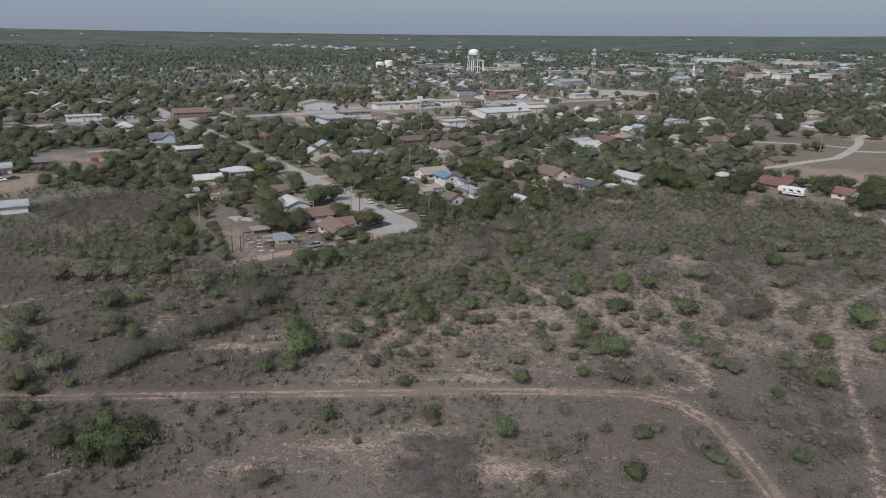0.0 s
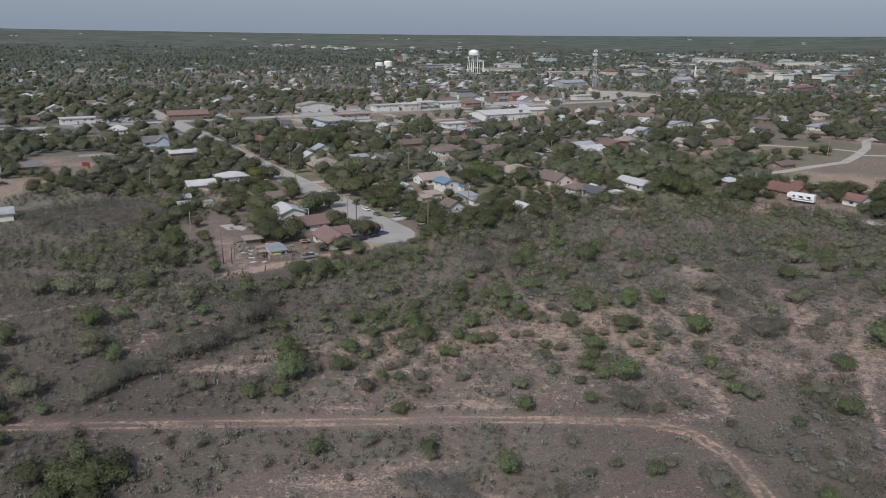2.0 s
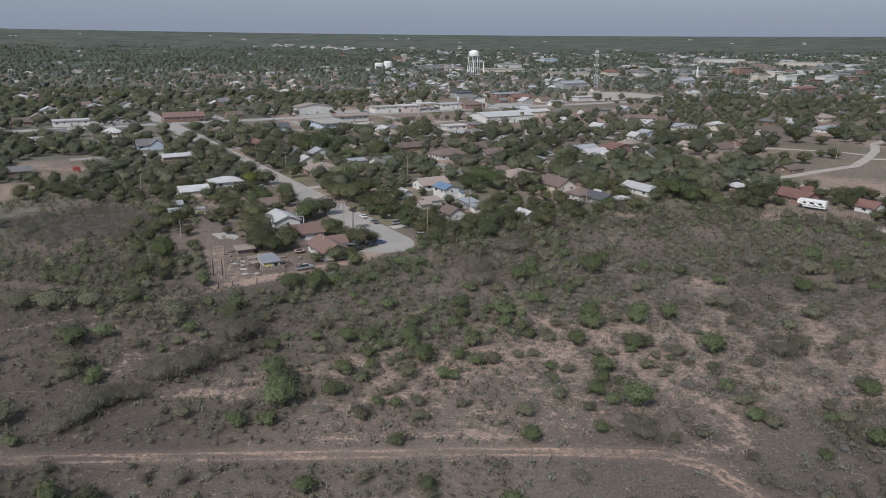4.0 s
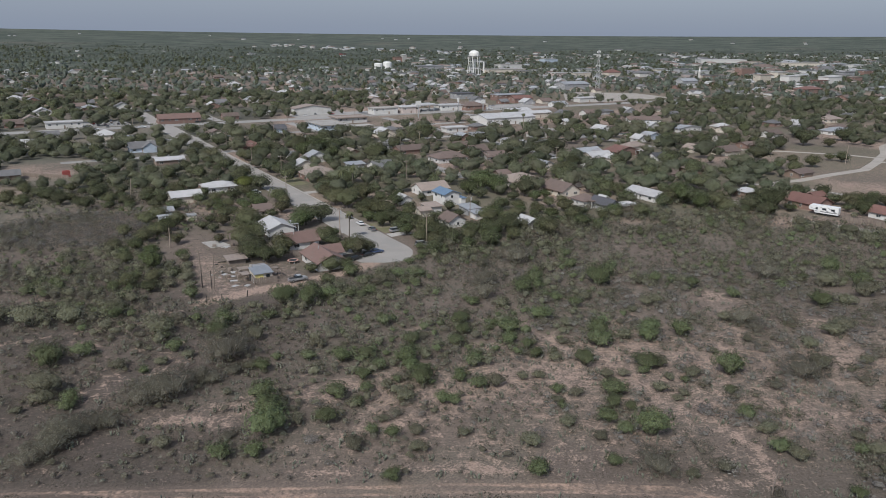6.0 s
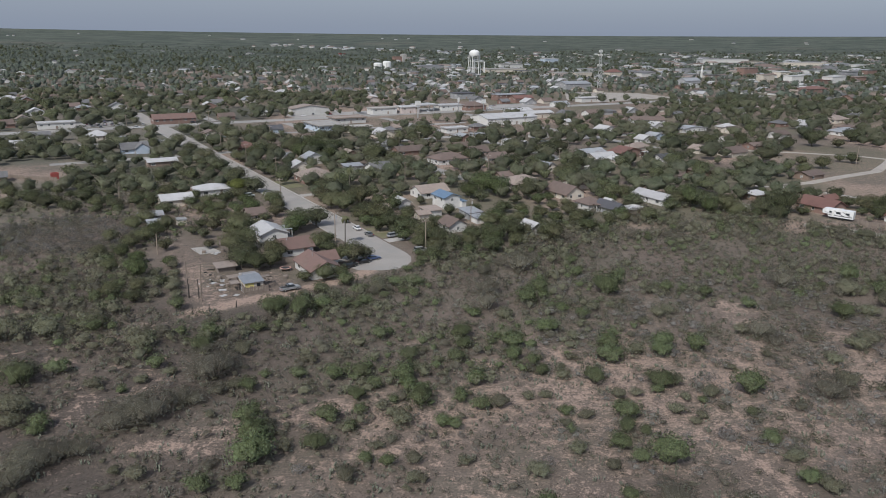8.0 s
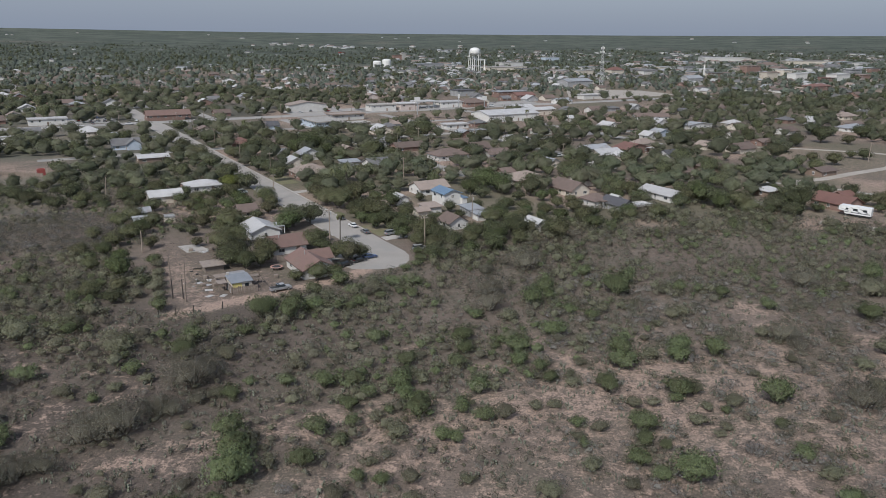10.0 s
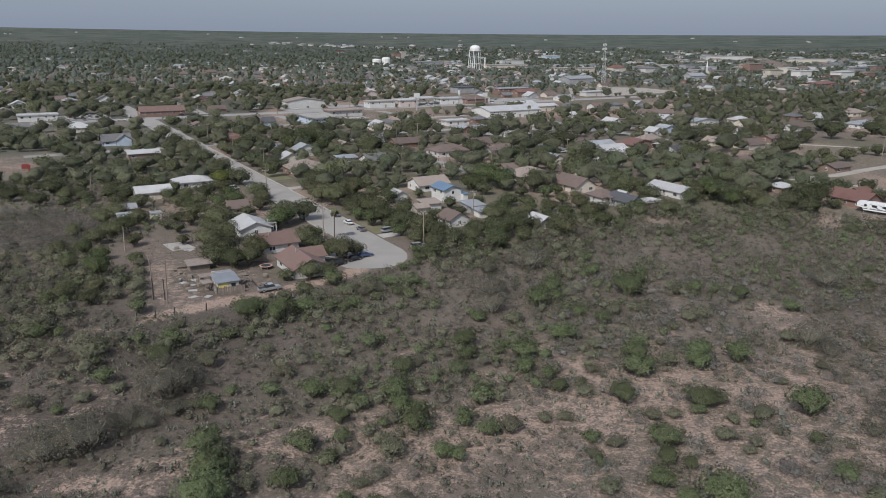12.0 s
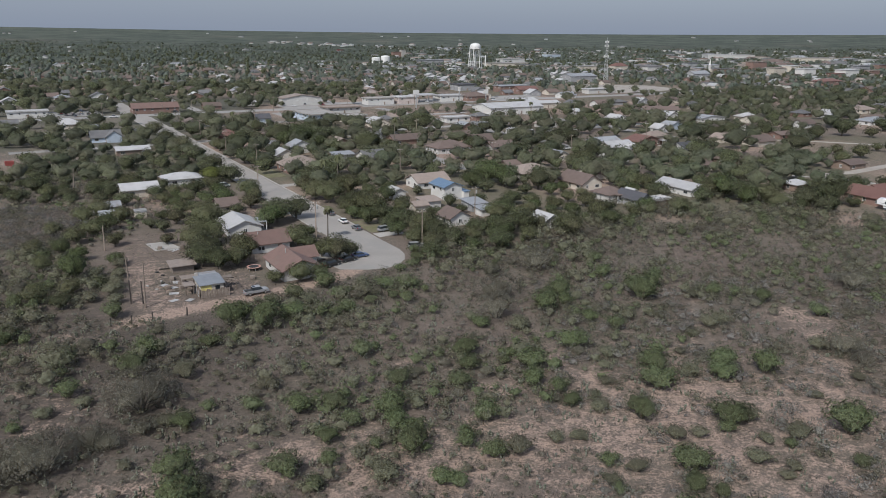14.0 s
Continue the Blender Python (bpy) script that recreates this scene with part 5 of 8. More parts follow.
def church(x, y):
    b = thing("church", pose(x, y, 0, 0, 0, ANG) @ Matrix.Diagonal((0.6, 0.6, 0.6, 1)), "pale church with a slender white steeple", "church")
    part("nave", wall_mesh("gable", 26, 13, 6, 4, M["cream"]), None, b)
    part("roof", roof_mesh("gable", 26, 13, 6, 4, 0.5, M["roof_grey"]), None, b)
    part("tower", boxes(((-15.5, -2.4, -0.1), (-13.0, 2.4, 15))), M["white"], b)
    bm = bmesh.new()
    bmesh.ops.create_cone(bm, cap_ends=True, segments=8, radius1=2.6, radius2=0.08, depth=15, matrix=Matrix.Translation((-14.2, 0, 22.5)))
    part("spire", bm, M["tank"], b)
    FOOT.append((x, y, 16, True))


water_tower(13.0, 1182.0)
mast(144.6, 883.0)
storage_tank(-146.0, 1338.0, 7.0, 9.5)
storage_tank(-131.0, 1342.0, 7.2, 12.0)
church(340.0, 1150.0)

# ---- vehicles ----
def car_body(profile, half, top_half, top_z):
    """A car shell from its side outline; the shell narrows above the belt line."""
    bm = bmesh.new()
    n = len(profile)
    rows = []
    for side in (-1, 1):
        rows.append([bm.verts.new((x, side * (half if z < top_z else top_half), z)) for x, z in profile])
    bm.faces.new(rows[0])
    bm.faces.new(rows[1][::-1])
    for k in range(n):
        j = (k + 1) % n
        bm.faces.new((rows[0][k], rows[0][j], rows[1][j], rows[1][k]))
    bmesh.ops.recalc_face_normals(bm, faces=bm.faces)
    bmesh.ops.bevel(bm, geom=list(bm.edges), offset=0.05, segments=2, affect="EDGES")
    return bm


SHAPES = {
    "sedan": dict(l=4.7, belt=0.95, roof=1.45, body=[(-2.35, 0.35), (2.3, 0.35), (2.35, 0.65), (2.2, 0.82), (1.0, 0.97), (-1.6, 1.0), (-2.3, 0.95), (-2.35, 0.6)], cab=[(-1.75, 0.93), (1.1, 0.93), (0.35, 1.42), (-1.05, 1.44)], wheels=(-1.4, 1.4), r=0.33, half=0.9),
    "suv": dict(l=4.9, belt=1.1, roof=1.8, body=[(-2.45, 0.42), (2.4, 0.42), (2.45, 0.8), (2.3, 1.0), (1.1, 1.12), (-2.4, 1.14), (-2.45, 0.7)], cab=[(-2.35, 1.08), (1.15, 1.08), (0.45, 1.75), (-2.1, 1.78)], wheels=(-1.45, 1.45), r=0.38, half=0.95),
    "pickup": dict(l=5.8, belt=1.15, roof=1.88, body=[(-2.9, 0.5), (2.85, 0.5), (2.9, 0.85), (2.75, 1.08), (1.5, 1.18), (-2.85, 1.18), (-2.9, 0.8)], cab=[(-1.05, 1.12), (1.45, 1.12), (0.85, 1.86), (-0.95, 1.92)], wheels=(-1.8, 1.85), r=0.4, half=0.98),
    "van": dict(l=5.2, belt=1.15, roof=2.0, body=[(-2.6, 0.45), (2.5, 0.45), (2.6, 0.8), (2.4, 1.05), (1.6, 1.2), (-2.55, 1.22), (-2.6, 0.7)], cab=[(-2.5, 1.15), (1.8, 1.15), (0.9, 1.95), (-2.4, 2.0)], wheels=(-1.6, 1.7), r=0.36, half=0.97),
}
CAR_PARTS = {}


def vehicle(kind, colour, x, y, turn, label, group="parked cars"):
    s = SHAPES[kind]
    key = (kind, colour)
    if key not in CAR_PARTS:
        h, cab = s["half"], s["cab"]
        meshes = {"body": from_bm("body", car_body(s["body"], h, h, 9), M["car_" + colour]), "cabin": from_bm("cabin", car_body(cab, h - 0.04, h - 0.22, s["belt"] + 0.2), M["glass"])}
        x0, x1, z = cab[3][0], cab[2][0], s["roof"]
        roof = boxes(((x0 - 0.03, -h + 0.2, z - 0.06), (x1 + 0.05, h - 0.2, z + 0.02)), bevel=0.02)
        meshes["roof"] = from_bm("roof", roof, M["car_" + colour])
        ty = rod(bmesh.new(), (0, -0.12, 0), (0, 0.12, 0), s["r"], sides=16)
        meshes["tyre"] = from_bm("tyre", ty, M["rubber"])
        meshes["rim"] = from_bm("rim", rod(bmesh.new(), (0, -0.13, 0), (0, 0.13, 0), s["r"] * 0.6, sides=10), M["chrome"])
        meshes["headlight"] = from_bm("headlight", boxes(((-0.06, -0.18, -0.07), (0.05, 0.18, 0.07)), bevel=0.02), M["lamp_glass"])
        meshes["tail_light"] = from_bm("tail_light", boxes(((-0.05, -0.14, -0.1), (0.05, 0.14, 0.1)), bevel=0.02), M["tail_glass"])
        meshes["bumper"] = from_bm("bumper", boxes(((-0.08, -h + 0.05, -0.1), (0.08, h - 0.05, 0.1)), bevel=0.03), M["car_grey"])
        if kind == "pickup":
            meshes["bed"] = from_bm("bed", boxes(((-2.8, -0.82, 1.16), (-0.95, 0.82, 1.2))), M["rubber"])
        CAR_PARTS[key] = meshes
    me = CAR_PARTS[key]
    b = thing({"sedan": "car", "suv": "car", "pickup": "pickup_truck", "van": "van"}[kind], pose(x, y, 0.06, 0, 0, turn) @ Matrix.Scale(0.84, 4), label, {"sedan": "car", "suv": "car", "pickup": "pickup truck", "van": "van"}[kind], group)
    for nm in ("body", "cabin", "roof", "bed"):
        if nm in me:
            part(nm, me[nm], None, b)
    for wx in s["wheels"]:
        for wy in (-s["half"] + 0.1, s["half"] - 0.1):
            w = part("wheel", me["tyre"], None, b)
            w.matrix_basis = pose(wx, wy, s["r"])
            part("rim", me["rim"], None, w)
    for sy in (-1, 1):
        part("headlight", me["headlight"], None, b).matrix_basis = pose(s["l"] / 2 - 0.02, sy * 0.6, 0.72)
        part("tail_light", me["tail_light"], None, b).matrix_basis = pose(-s["l"] / 2 + 0.02, sy * 0.68, 0.85)
    for bx in (-1, 1):
        part("bumper", me["bumper"], None, b).matrix_basis = pose(bx * (s["l"] / 2), 0, 0.52)
    return b


ALONG = ANG + 90
vehicle("pickup", "silver", -40.9, 210.2, 35, "silver-grey crew-cab pickup truck parked on the dirt lane")
vehicle("sedan", "grey", -38.0, 278.0, ALONG, "dark grey saloon parked at the kerb")
vehicle("sedan", "white", -32.9, 268.8, ALONG, "white saloon parked at the kerb")
vehicle("sedan", "grey", -28.3, 261.8, ALONG, "dark saloon parked at the kerb")
vehicle("suv", "silver", -20.7, 260.6, ANG + 10, "silver sport-utility car on a driveway")
vehicle("suv", "black", -29.3, 229.4, 50, "black car parked under trees by the dead end")
vehicle("sedan", "black", -26.2, 233.4, 40, "black saloon parked in tree shade")
vehicle("sedan", "blue", -24.0, 236.6, 35, "dark blue saloon parked in tree shade")
vehicle("suv", "silver", -11.5, 245.0, 25, "silver car parked beside a tree")
vehicle("pickup", "red", 6.5, 405.8, ANG, "red pickup truck in a driveway")
vehicle("van", "white", -79.5, 314.0, ANG + 20, "white van beside a house")
vehicle("pickup", "white", 44.5, 408.0, ANG, "white pickup truck in a yard")
vehicle("sedan", "silver", 107.5, 297.5, 10, "silver car by a red-roofed house")
vehicle("suv", "black", 158.0, 381.0, ANG, "black car beside a low house")
vehicle("van", "white", 154.0, 385.0, ANG, "white van beside a low house")
vehicle("pickup", "black", -183.0, 303.5, ANG, "black pickup truck in a dirt yard")
vehicle("pickup", "white", -186.0, 299.0, ANG, "white pickup truck in a dirt yard")
for k, (cu, cv) in enumerate(((70, 566), (74, 567), (78, 565.5), (82, 567), (86, 566), (72, 575), (77, 576), (83, 575), (88, 576), (76, 585), (84, 586))):
    colour = ("white", "silver", "black", "white", "grey", "red", "white", "tan", "silver", "white", "blue")[k]
    vehicle("suv" if k % 3 else "sedan", colour, *town(cu, cv), ALONG, f"{colour} car in a parking lot by the highway")
vehicle("van", "white", 186.0, 545.0, ANG, "white van by a house")
for k, (u, v, kind, colour) in enumerate(((70, 545, "sedan", "white"), (78, 555, "suv", "grey"), (90, 562, "sedan", "silver"), (97, 543, "pickup", "white"), (104, 560, "sedan", "white"), (135, 556, "suv", "black"), (215, 565, "sedan", "white"), (224, 570, "suv", "silver"), (236, 566, "sedan", "red"), (286, 562, "pickup", "grey"), (312, 552, "sedan", "white"), (352, 568, "suv", "black"), (366, 546, "van", "white"), (385, 570, "sedan", "silver"))):
    cx, cy = town(u, v)
    vehicle(kind, colour, cx, cy, ANG + (90 if k % 3 == 1 else 0), f"{colour} {'van' if kind == 'van' else 'pickup truck' if kind == 'pickup' else 'car'} by the highway shops", "cars by the highway")


def camper(x, y, turn):
    b = thing("camper_trailer", pose(x, y, 0, 0, 0, turn), "long white fifth-wheel camper trailer with dark stripes", "trailer")
    bm = bmesh.new()
    prism(bm, [(-4.8, 0.75), (3.0, 0.75), (3.2, 1.6), (4.9, 1.7), (5.0, 2.9), (4.5, 3.45), (-4.7, 3.45), (-4.8, 3.2)], -1.2, 1.2)
    bmesh.ops.recalc_face_normals(bm, faces=bm.faces)
    bmesh.ops.bevel(bm, geom=list(bm.edges), offset=0.08, segments=2, affect="EDGES")
    part("shell", bm, M["car_white"], b)
    for sx in (-1.22, 1.22):
        for y0, y1, z0, z1 in ((-3.6, -2.4, 2.0, 2.7), (-0.8, 0.6, 2.0, 2.7), (2.0, 2.8, 2.1, 2.7)):
            part("window", boxes(((sx - 0.02, y0, z0), (sx + 0.02, y1, z1))), M["glass"], b)
        part("stripe", boxes(((sx - 0.012, -4.6, 1.25), (sx + 0.012, 2.9, 1.5))), M["car_grey"], b, "dark grey stripe")
        for y0, z0, y1, z1 in ((-4.4, 1.6, -1.2, 2.9), (-2.0, 1.55, 1.4, 2.95), (0.4, 1.6, 4.4, 2.3)):
            swoosh = bmesh.new()
            prism(swoosh, [(y0, z0), (y0 + 0.9, z0), (y1, z1), (y1 - 0.35, z1)], sx - 0.01, sx + 0.01)
            part("swoosh", swoosh, M["car_silver"], b, "slanting silver-grey stripe")
    part("slide_out", boxes(((1.15, -1.6, 1.0), (1.55, 1.4, 3.0)), bevel=0.04), M["car_white"], b)
    part("door", boxes(((-1.24, 1.1, 0.9), (-1.2, 1.8, 2.7))), M["frame"], b)
    part("air_conditioner", boxes(((-0.4, -0.6, 3.43), (0.4, 0.5, 3.7)), bevel=0.06), M["frame"], b)
    for wy in (-1.6, -0.6):
        for sx in (-1.1, 1.1):
            w = part("wheel", CAR_PARTS[("pickup", "silver")]["tyre"], None, b)
            w.matrix_basis = pose(sx, wy, 0.4, 0, 0, 90)
    for sx in (-0.8, 0.8):
        part("jack", boxes(((sx - 0.06, 2.7, 0), (sx + 0.06, 2.82, 0.8))), M["steel"], b)


camper(127.0, 292.6, 48)


# ---- yards ----
def utility_pole(x, y, h, arm=True, lean=0.0, label="weathered wooden utility pole with a crossarm"):
    b = thing("utility_pole", pose(x, y, 0, 0, lean, ANG), label, "pole", "utility poles")
    part("post", rod(bmesh.new(), (0, 0, -0.2), (0, 0, h), 0.17, 0.11, 10), M["post"], b)
    if arm:
        bar = part("crossarm", boxes(((-1.1, -0.06, h - 0.7), (1.1, 0.06, h - 0.55))), M["post"], b)
        for ix in (-1.0, -0.4, 0.4, 1.0):
            part("insulator", rod(bmesh.new(), (ix, 0, h - 0.55), (ix, 0, h - 0.3), 0.05, 0.03, 6), M["frame"], bar)
    return b


def transformer(pole, h):
    part("transformer", lathe(bmesh.new(), [(0.2, h - 2.0), (0.26, h - 1.95), (0.26, h - 1.1), (0.2, h - 1.05)], 10), M["steel"], pole).location = (0.36, 0, 0)


utility_pole(-63.2, 204.4, 9.2, False, -2, "bare wooden pole standing in a dirt lot")
utility_pole(-59.4, 201.6, 9.0, False, 2, "bare wooden pole standing in a dirt lot")
for dx, dy in ((-63.0, 203.6), (-60.6, 203.4)):
    b = thing("dark_pole", pose(dx, dy, 0), "short dark pole in a dirt lot", "pole")
    part("post", rod(bmesh.new(), (0, 0, -0.2), (0, 0, 4.6), 0.14, 0.11, 8), M["dark"], b)
transformer(utility_pole(-36.5, 249.6, 10.2), 10.2)
utility_pole(-65.0, 303.3, 9.5)
utility_pole(-84.0, 238.2, 6.0, False, 1, "slim pole with a small lamp head")
utility_pole(-120.2, 295.3, 9.0, False, 6, "slim leaning pole among trees")
utility_pole(-10.3, 247.2, 9.0)
transformer(utility_pole(2.7, 274.0, 9.5), 9.5)
for u, v in ((118.5, 335), (118.5, 378), (118.5, 422), (118.5, 466), (118.5, 508), (90, 532), (140, 534), (190, 533), (240, 532), (290, 531), (340, 530), (160, 300), (200, 300), (240, 302), (300, 320), (210, 380), (250, 390), (300, 410), (340, 420), (150, 440), (240, 460)):
    ux, uy = town(u, v)
    utility_pole(ux, uy, 10.0)
utility_pole(186.5, 403.0, 9.5, False, 3, "slim wooden pole at the field's edge")


def board_fence(x0, y0, x1, y1, height, label, group=""):
    """A fence of upright boards, each a piece of its own, on two rails."""
    way = Vector((x1 - x0, y1 - y0, 0))
    n = max(2, int(way.length / 0.24))
    b = thing("board_fence", pose(x0, y0, 0, 0, 0, math.degrees(math.atan2(way.y, way.x))), label, "fence", group)
    r = random.Random(int(x0 * 10))
    boards = [from_bm("board", boxes(((0, -0.02, 0), (0.21, 0.02, height * f))), M["wood"]) for f in (0.9, 0.96, 1.0, 1.04)]
    for k in range(n):
        o = part("board", boards[r.randrange(4)], None, b)
        o.matrix_basis = pose(k * 0.24, r.uniform(-0.02, 0.02), 0.02, r.uniform(-2, 2), r.uniform(-1.5, 1.5), 0)
    for z in (0.4, height - 0.35):
        part("rail", boxes(((0, 0.03, z), (n * 0.24, 0.09, z + 0.09))), M["wood"], b)
    return b


board_fence(-50.7, 206.8, -45.8, 209.5, 1.7, "weathered grey board fence before a shed")
board_fence(-50.9, 206.9, -52.2, 209.2, 1.7, "weathered grey board fence beside a shed")
board_fence(-50.4, 231.0, -44.8, 232.6, 1.7, "brown board fence between two yards")
board_fence(129.6, 284.8, 139.6, 273.7, 1.9, "rusty brown board fence along the gravel road")
board_fence(-204, 347, -166, 341, 1.4, "low dark board fence round a clearing")
board_fence(6, 392, 24, 402, 1.6, "brown board fence beside a drive")


def yard_shed(x, y):
    """The patched shed with the yellow wall and the lean-to beside it."""
    b = thing("patched_shed", pose(x, y, 0, 0, 0, ANG), "patched shed with a yellow wall and pale sheet roof", "shed")
    part("wall", wall_mesh("shed", 4.4, 4.6, 2.2, 0.5, M["cream"]), None, b)
    part("front_panel", boxes(((-2.2, -2.36, 0.9), (-0.1, -2.3, 2.15))), M["yellow_wall"], b, "yellow board panel")
    part("roof", roof_mesh("shed", 4.4, 4.6, 2.25, 0.5, 0.35, M["roof_patch"]), None, b)
    part("window", boxes(((0.6, -2.36, 1.1), (1.5, -2.3, 1.9))), M["glass"], b)
    part("lean_to_roof", boxes(((2.7, 0.9, 2.1), (4.9, 2.4, 2.2))), M["wood"], b, "half-fallen makeshift lean-to roof")
    for k in range(5):
        part("rafter", rod(bmesh.new(), (2.7, -1.1 + 0.5 * k, 2.12), (5.1, -1.0 + 0.5 * k, 2.0 - 0.12 * (k % 2)), 0.05, sides=4), M["wood"], b)
    for px_, py_ in ((2.9, -1.0), (5.0, -1.0), (2.9, 2.2), (5.0, 2.2)):
        part("post", boxes(((px_ - 0.06, py_ - 0.06, 0), (px_ + 0.06, py_ + 0.06, 2.2))), M["wood"], b)
    for k, (ax, ay, bx, by) in enumerate(((2.8, -1.0, 5.3, -0.4), (3.0, -0.6, 5.1, 0.6), (2.9, 2.2, 5.4, 1.2), (5.2, -1.2, 5.6, 1.8), (3.2, 0.4, 4.6, 2.6))):
        part("plank", rod(bmesh.new(), (ax, ay, 0.5 + 0.3 * k), (bx, by, 1.2 + 0.35 * (k % 3)), 0.07, sides=4), M["wood" if k % 2 else "dark"], b)
    part("extension", boxes(((-1.2, 2.35, -0.05), (2.0, 4.4, 2.5))), M["grey_wall"], b, "grey plank extension behind the shed")
    part("extension_roof", boxes(((-1.5, 2.32, 2.72), (2.3, 4.7, 2.84))), M["roof_metal"], b)
    for k in range(9):
        part("leaning_board", boxes(((-2.62, -2.0 + 0.42 * k, 0.0), (-2.5 + 0.02 * (k % 3), -1.7 + 0.42 * k, 1.2 + 0.3 * (k * 5 % 4)))), M["wood" if k % 3 else "grey_wall"], b)
    for k, (px_, py_) in enumerate(((-4.6, -0.4), (-3.2, -0.2), (-4.4, 1.6), (-3.0, 1.8))):
        part("frame_post", rod(bmesh.new(), (px_, py_, -0.05), (px_ + 0.06 * k, py_, 2.0), 0.06, sides=5), M["wood"], b)
    part("frame_roof", boxes(((-4.9, -0.7, 2.0), (-2.75, 2.1, 2.08))), M["roof_shack"], b, "rusty sheet over an open frame")
    part("chimney", boxes(((-2.1, 2.5, 0), (-1.5, 3.1, 3.4))), M["concrete"], b, "pale block chimney")
    FOOT.append((x, y, 5, True))


yard_shed(-50.4, 211.0)


def table_roof(x, y):
    b = thing("shelter", pose(x, y, 0, 0, 0, ANG), "small open shelter of boards on posts", "shelter")
    part("roof", boxes(((-1.5, -1.3, 2.0), (1.5, 1.3, 2.12))), M["wood"], b)
    for px_ in (-1.3, 1.3):
        for py_ in (-1.1, 1.1):
            part("post", boxes(((px_ - 0.06, py_ - 0.06, 0), (px_ + 0.06, py_ + 0.06, 2.0))), M["wood"], b)


table_roof(-55.6, 213.9)
house(-60.9, 224.6, 4.4, 3.2, "shed", "roof_shack", "wood", "ramshackle low shed with a rusty roof", 1.7, 0.4, name="shed", category="shed", near=False, windows=False)


def trampoline(x, y):
    b = thing("trampoline", pose(x, y, 0), "round backyard trampoline with a faded red pad", "trampoline")
    part("pad", lathe(bmesh.new(), [(1.12, 0.74), (1.5, 0.7), (1.52, 0.78), (1.12, 0.8), (1.1, 0.78)], 28, False), M["trampoline_pad"], b, "faded red safety pad")
    part("bed", rod(bmesh.new(), (0, 0, 0.73), (0, 0, 0.75), 1.16, sides=28), M["mat_black"], b)
    for k in range(6):
        a = 2 * math.pi * k / 6
        part("leg", rod(bmesh.new(), (1.35 * math.cos(a), 1.35 * math.sin(a), 0), (1.35 * math.cos(a), 1.35 * math.sin(a), 0.72), 0.04, sides=6), M["steel"], b)


trampoline(-45.6, 225.8)


def scrap(x, y, turn, kind, k):
    if kind == "plank":
        b = thing("plank", pose(x, y, 0.05, 0, 0, turn), "loose grey plank lying in the dirt lot", "plank", "scrap in the lot")
        part("board", boxes(((-1.4, -0.12, 0), (1.4, 0.12, 0.05)), bevel=0.01), M["wood"], b)
    elif kind == "sheet":
        b = thing("metal_sheet", pose(x, y, 0.05, 0, 3, turn), "pale scrap sheet lying in the dirt lot", "sheet", "scrap in the lot")
        part("sheet", boxes(((-0.9, -0.6, 0), (0.9, 0.6, 0.03))), M["roof_white"], b)
    elif kind == "log":
        b = thing("log", pose(x, y, 0.1, 0, 0, turn), "dark fallen pole lying in the dirt lot", "log", "scrap in the lot")
        part("trunk", rod(bmesh.new(), (-3.2, 0, 0.08), (3.2, 0, 0.1), 0.14, 0.1, 8), M["dark"], b)
    elif kind == "chunk":
        b = thing("rubble", pose(x, y, 0.04, 0, 0, turn), "broken pale concrete rubble on the dirt lot", "rubble", "scrap in the lot")
        part("lump", boxes(((-0.3, -0.22, 0), (0.34, 0.2, 0.28)), bevel=0.07), M["concrete"], b)
    elif kind == "tyre":
        b = thing("old_tyre", pose(x, y, 0.05, 0, 0, turn), "old car tyre lying in the dirt", "tyre", "scrap in the lot")
        part("rubber", lathe(bmesh.new(), [(0.2, 0), (0.34, 0.02), (0.36, 0.1), (0.34, 0.19), (0.2, 0.2)], 14), M["rubber"], b)
    else:
        b = thing("crate", pose(x, y, 0.04, 0, 0, turn), "weathered wooden crate in the dirt lot", "crate", "scrap in the lot")
        part("box", boxes(((-0.5, -0.4, 0), (0.5, 0.4, 0.7)), bevel=0.03), M["wood"], b)


for k, (sx, sy, st, sk) in enumerate(((-57.0, 209.5, 20, "sheet"), (-55.5, 205.5, 60, "sheet"), (-58.5, 208.2, -10, "plank"), (-57.6, 211.0, 35, "plank"), (-57.9, 213.2, 70, "plank"), (-56.6, 214.0, 15, "crate"), (-59.2, 212.2, 40, "crate"), (-65.5, 222.5, 0, "tyre"), (-63.5, 220.5, 0, "tyre"), (-61.5, 215.5, 0, "tyre"), (-63.0, 226.0, 30, "log"), (-52.6, 206.0, 80, "sheet"), (-55.6, 217.2, 10, "plank"), (-66.0, 240.2, 40, "plank"), (-68.6, 239.5, -30, "sheet"), (-66.9, 241.8, 10, "crate"), (-60.5, 218.0, 0, "crate"), (-44.2, 219.6, 15, "crate"))):
    scrap(sx, sy, st, sk, k)


# Rubble and boards thrown about the shed and the slab.
scrap_rng = random.Random(31)
for k in range(34):
    near_slab = k % 4 == 3
    sx, sy = (-68.6, 240.6) if near_slab else (-58.6, 215.0)
    scrap(sx + scrap_rng.gauss(0, 2.2), sy + scrap_rng.gauss(0, 1.0 if near_slab else 2.4), scrap_rng.uniform(0, 180), ("plank", "plank", "chunk", "chunk", "sheet", "crate", "plank")[k % 7], k)


def field_post(x, y):
    b = thing("fence_post", pose(x, y, float(land_z(x, y)), 0, 2, 0), "short dark fence post in the brush", "post", "fence posts in the brush")
    part("post", rod(bmesh.new(), (0, 0, -0.2), (0, 0, 1.6), 0.13, 0.11, 7), M["dark"], b)


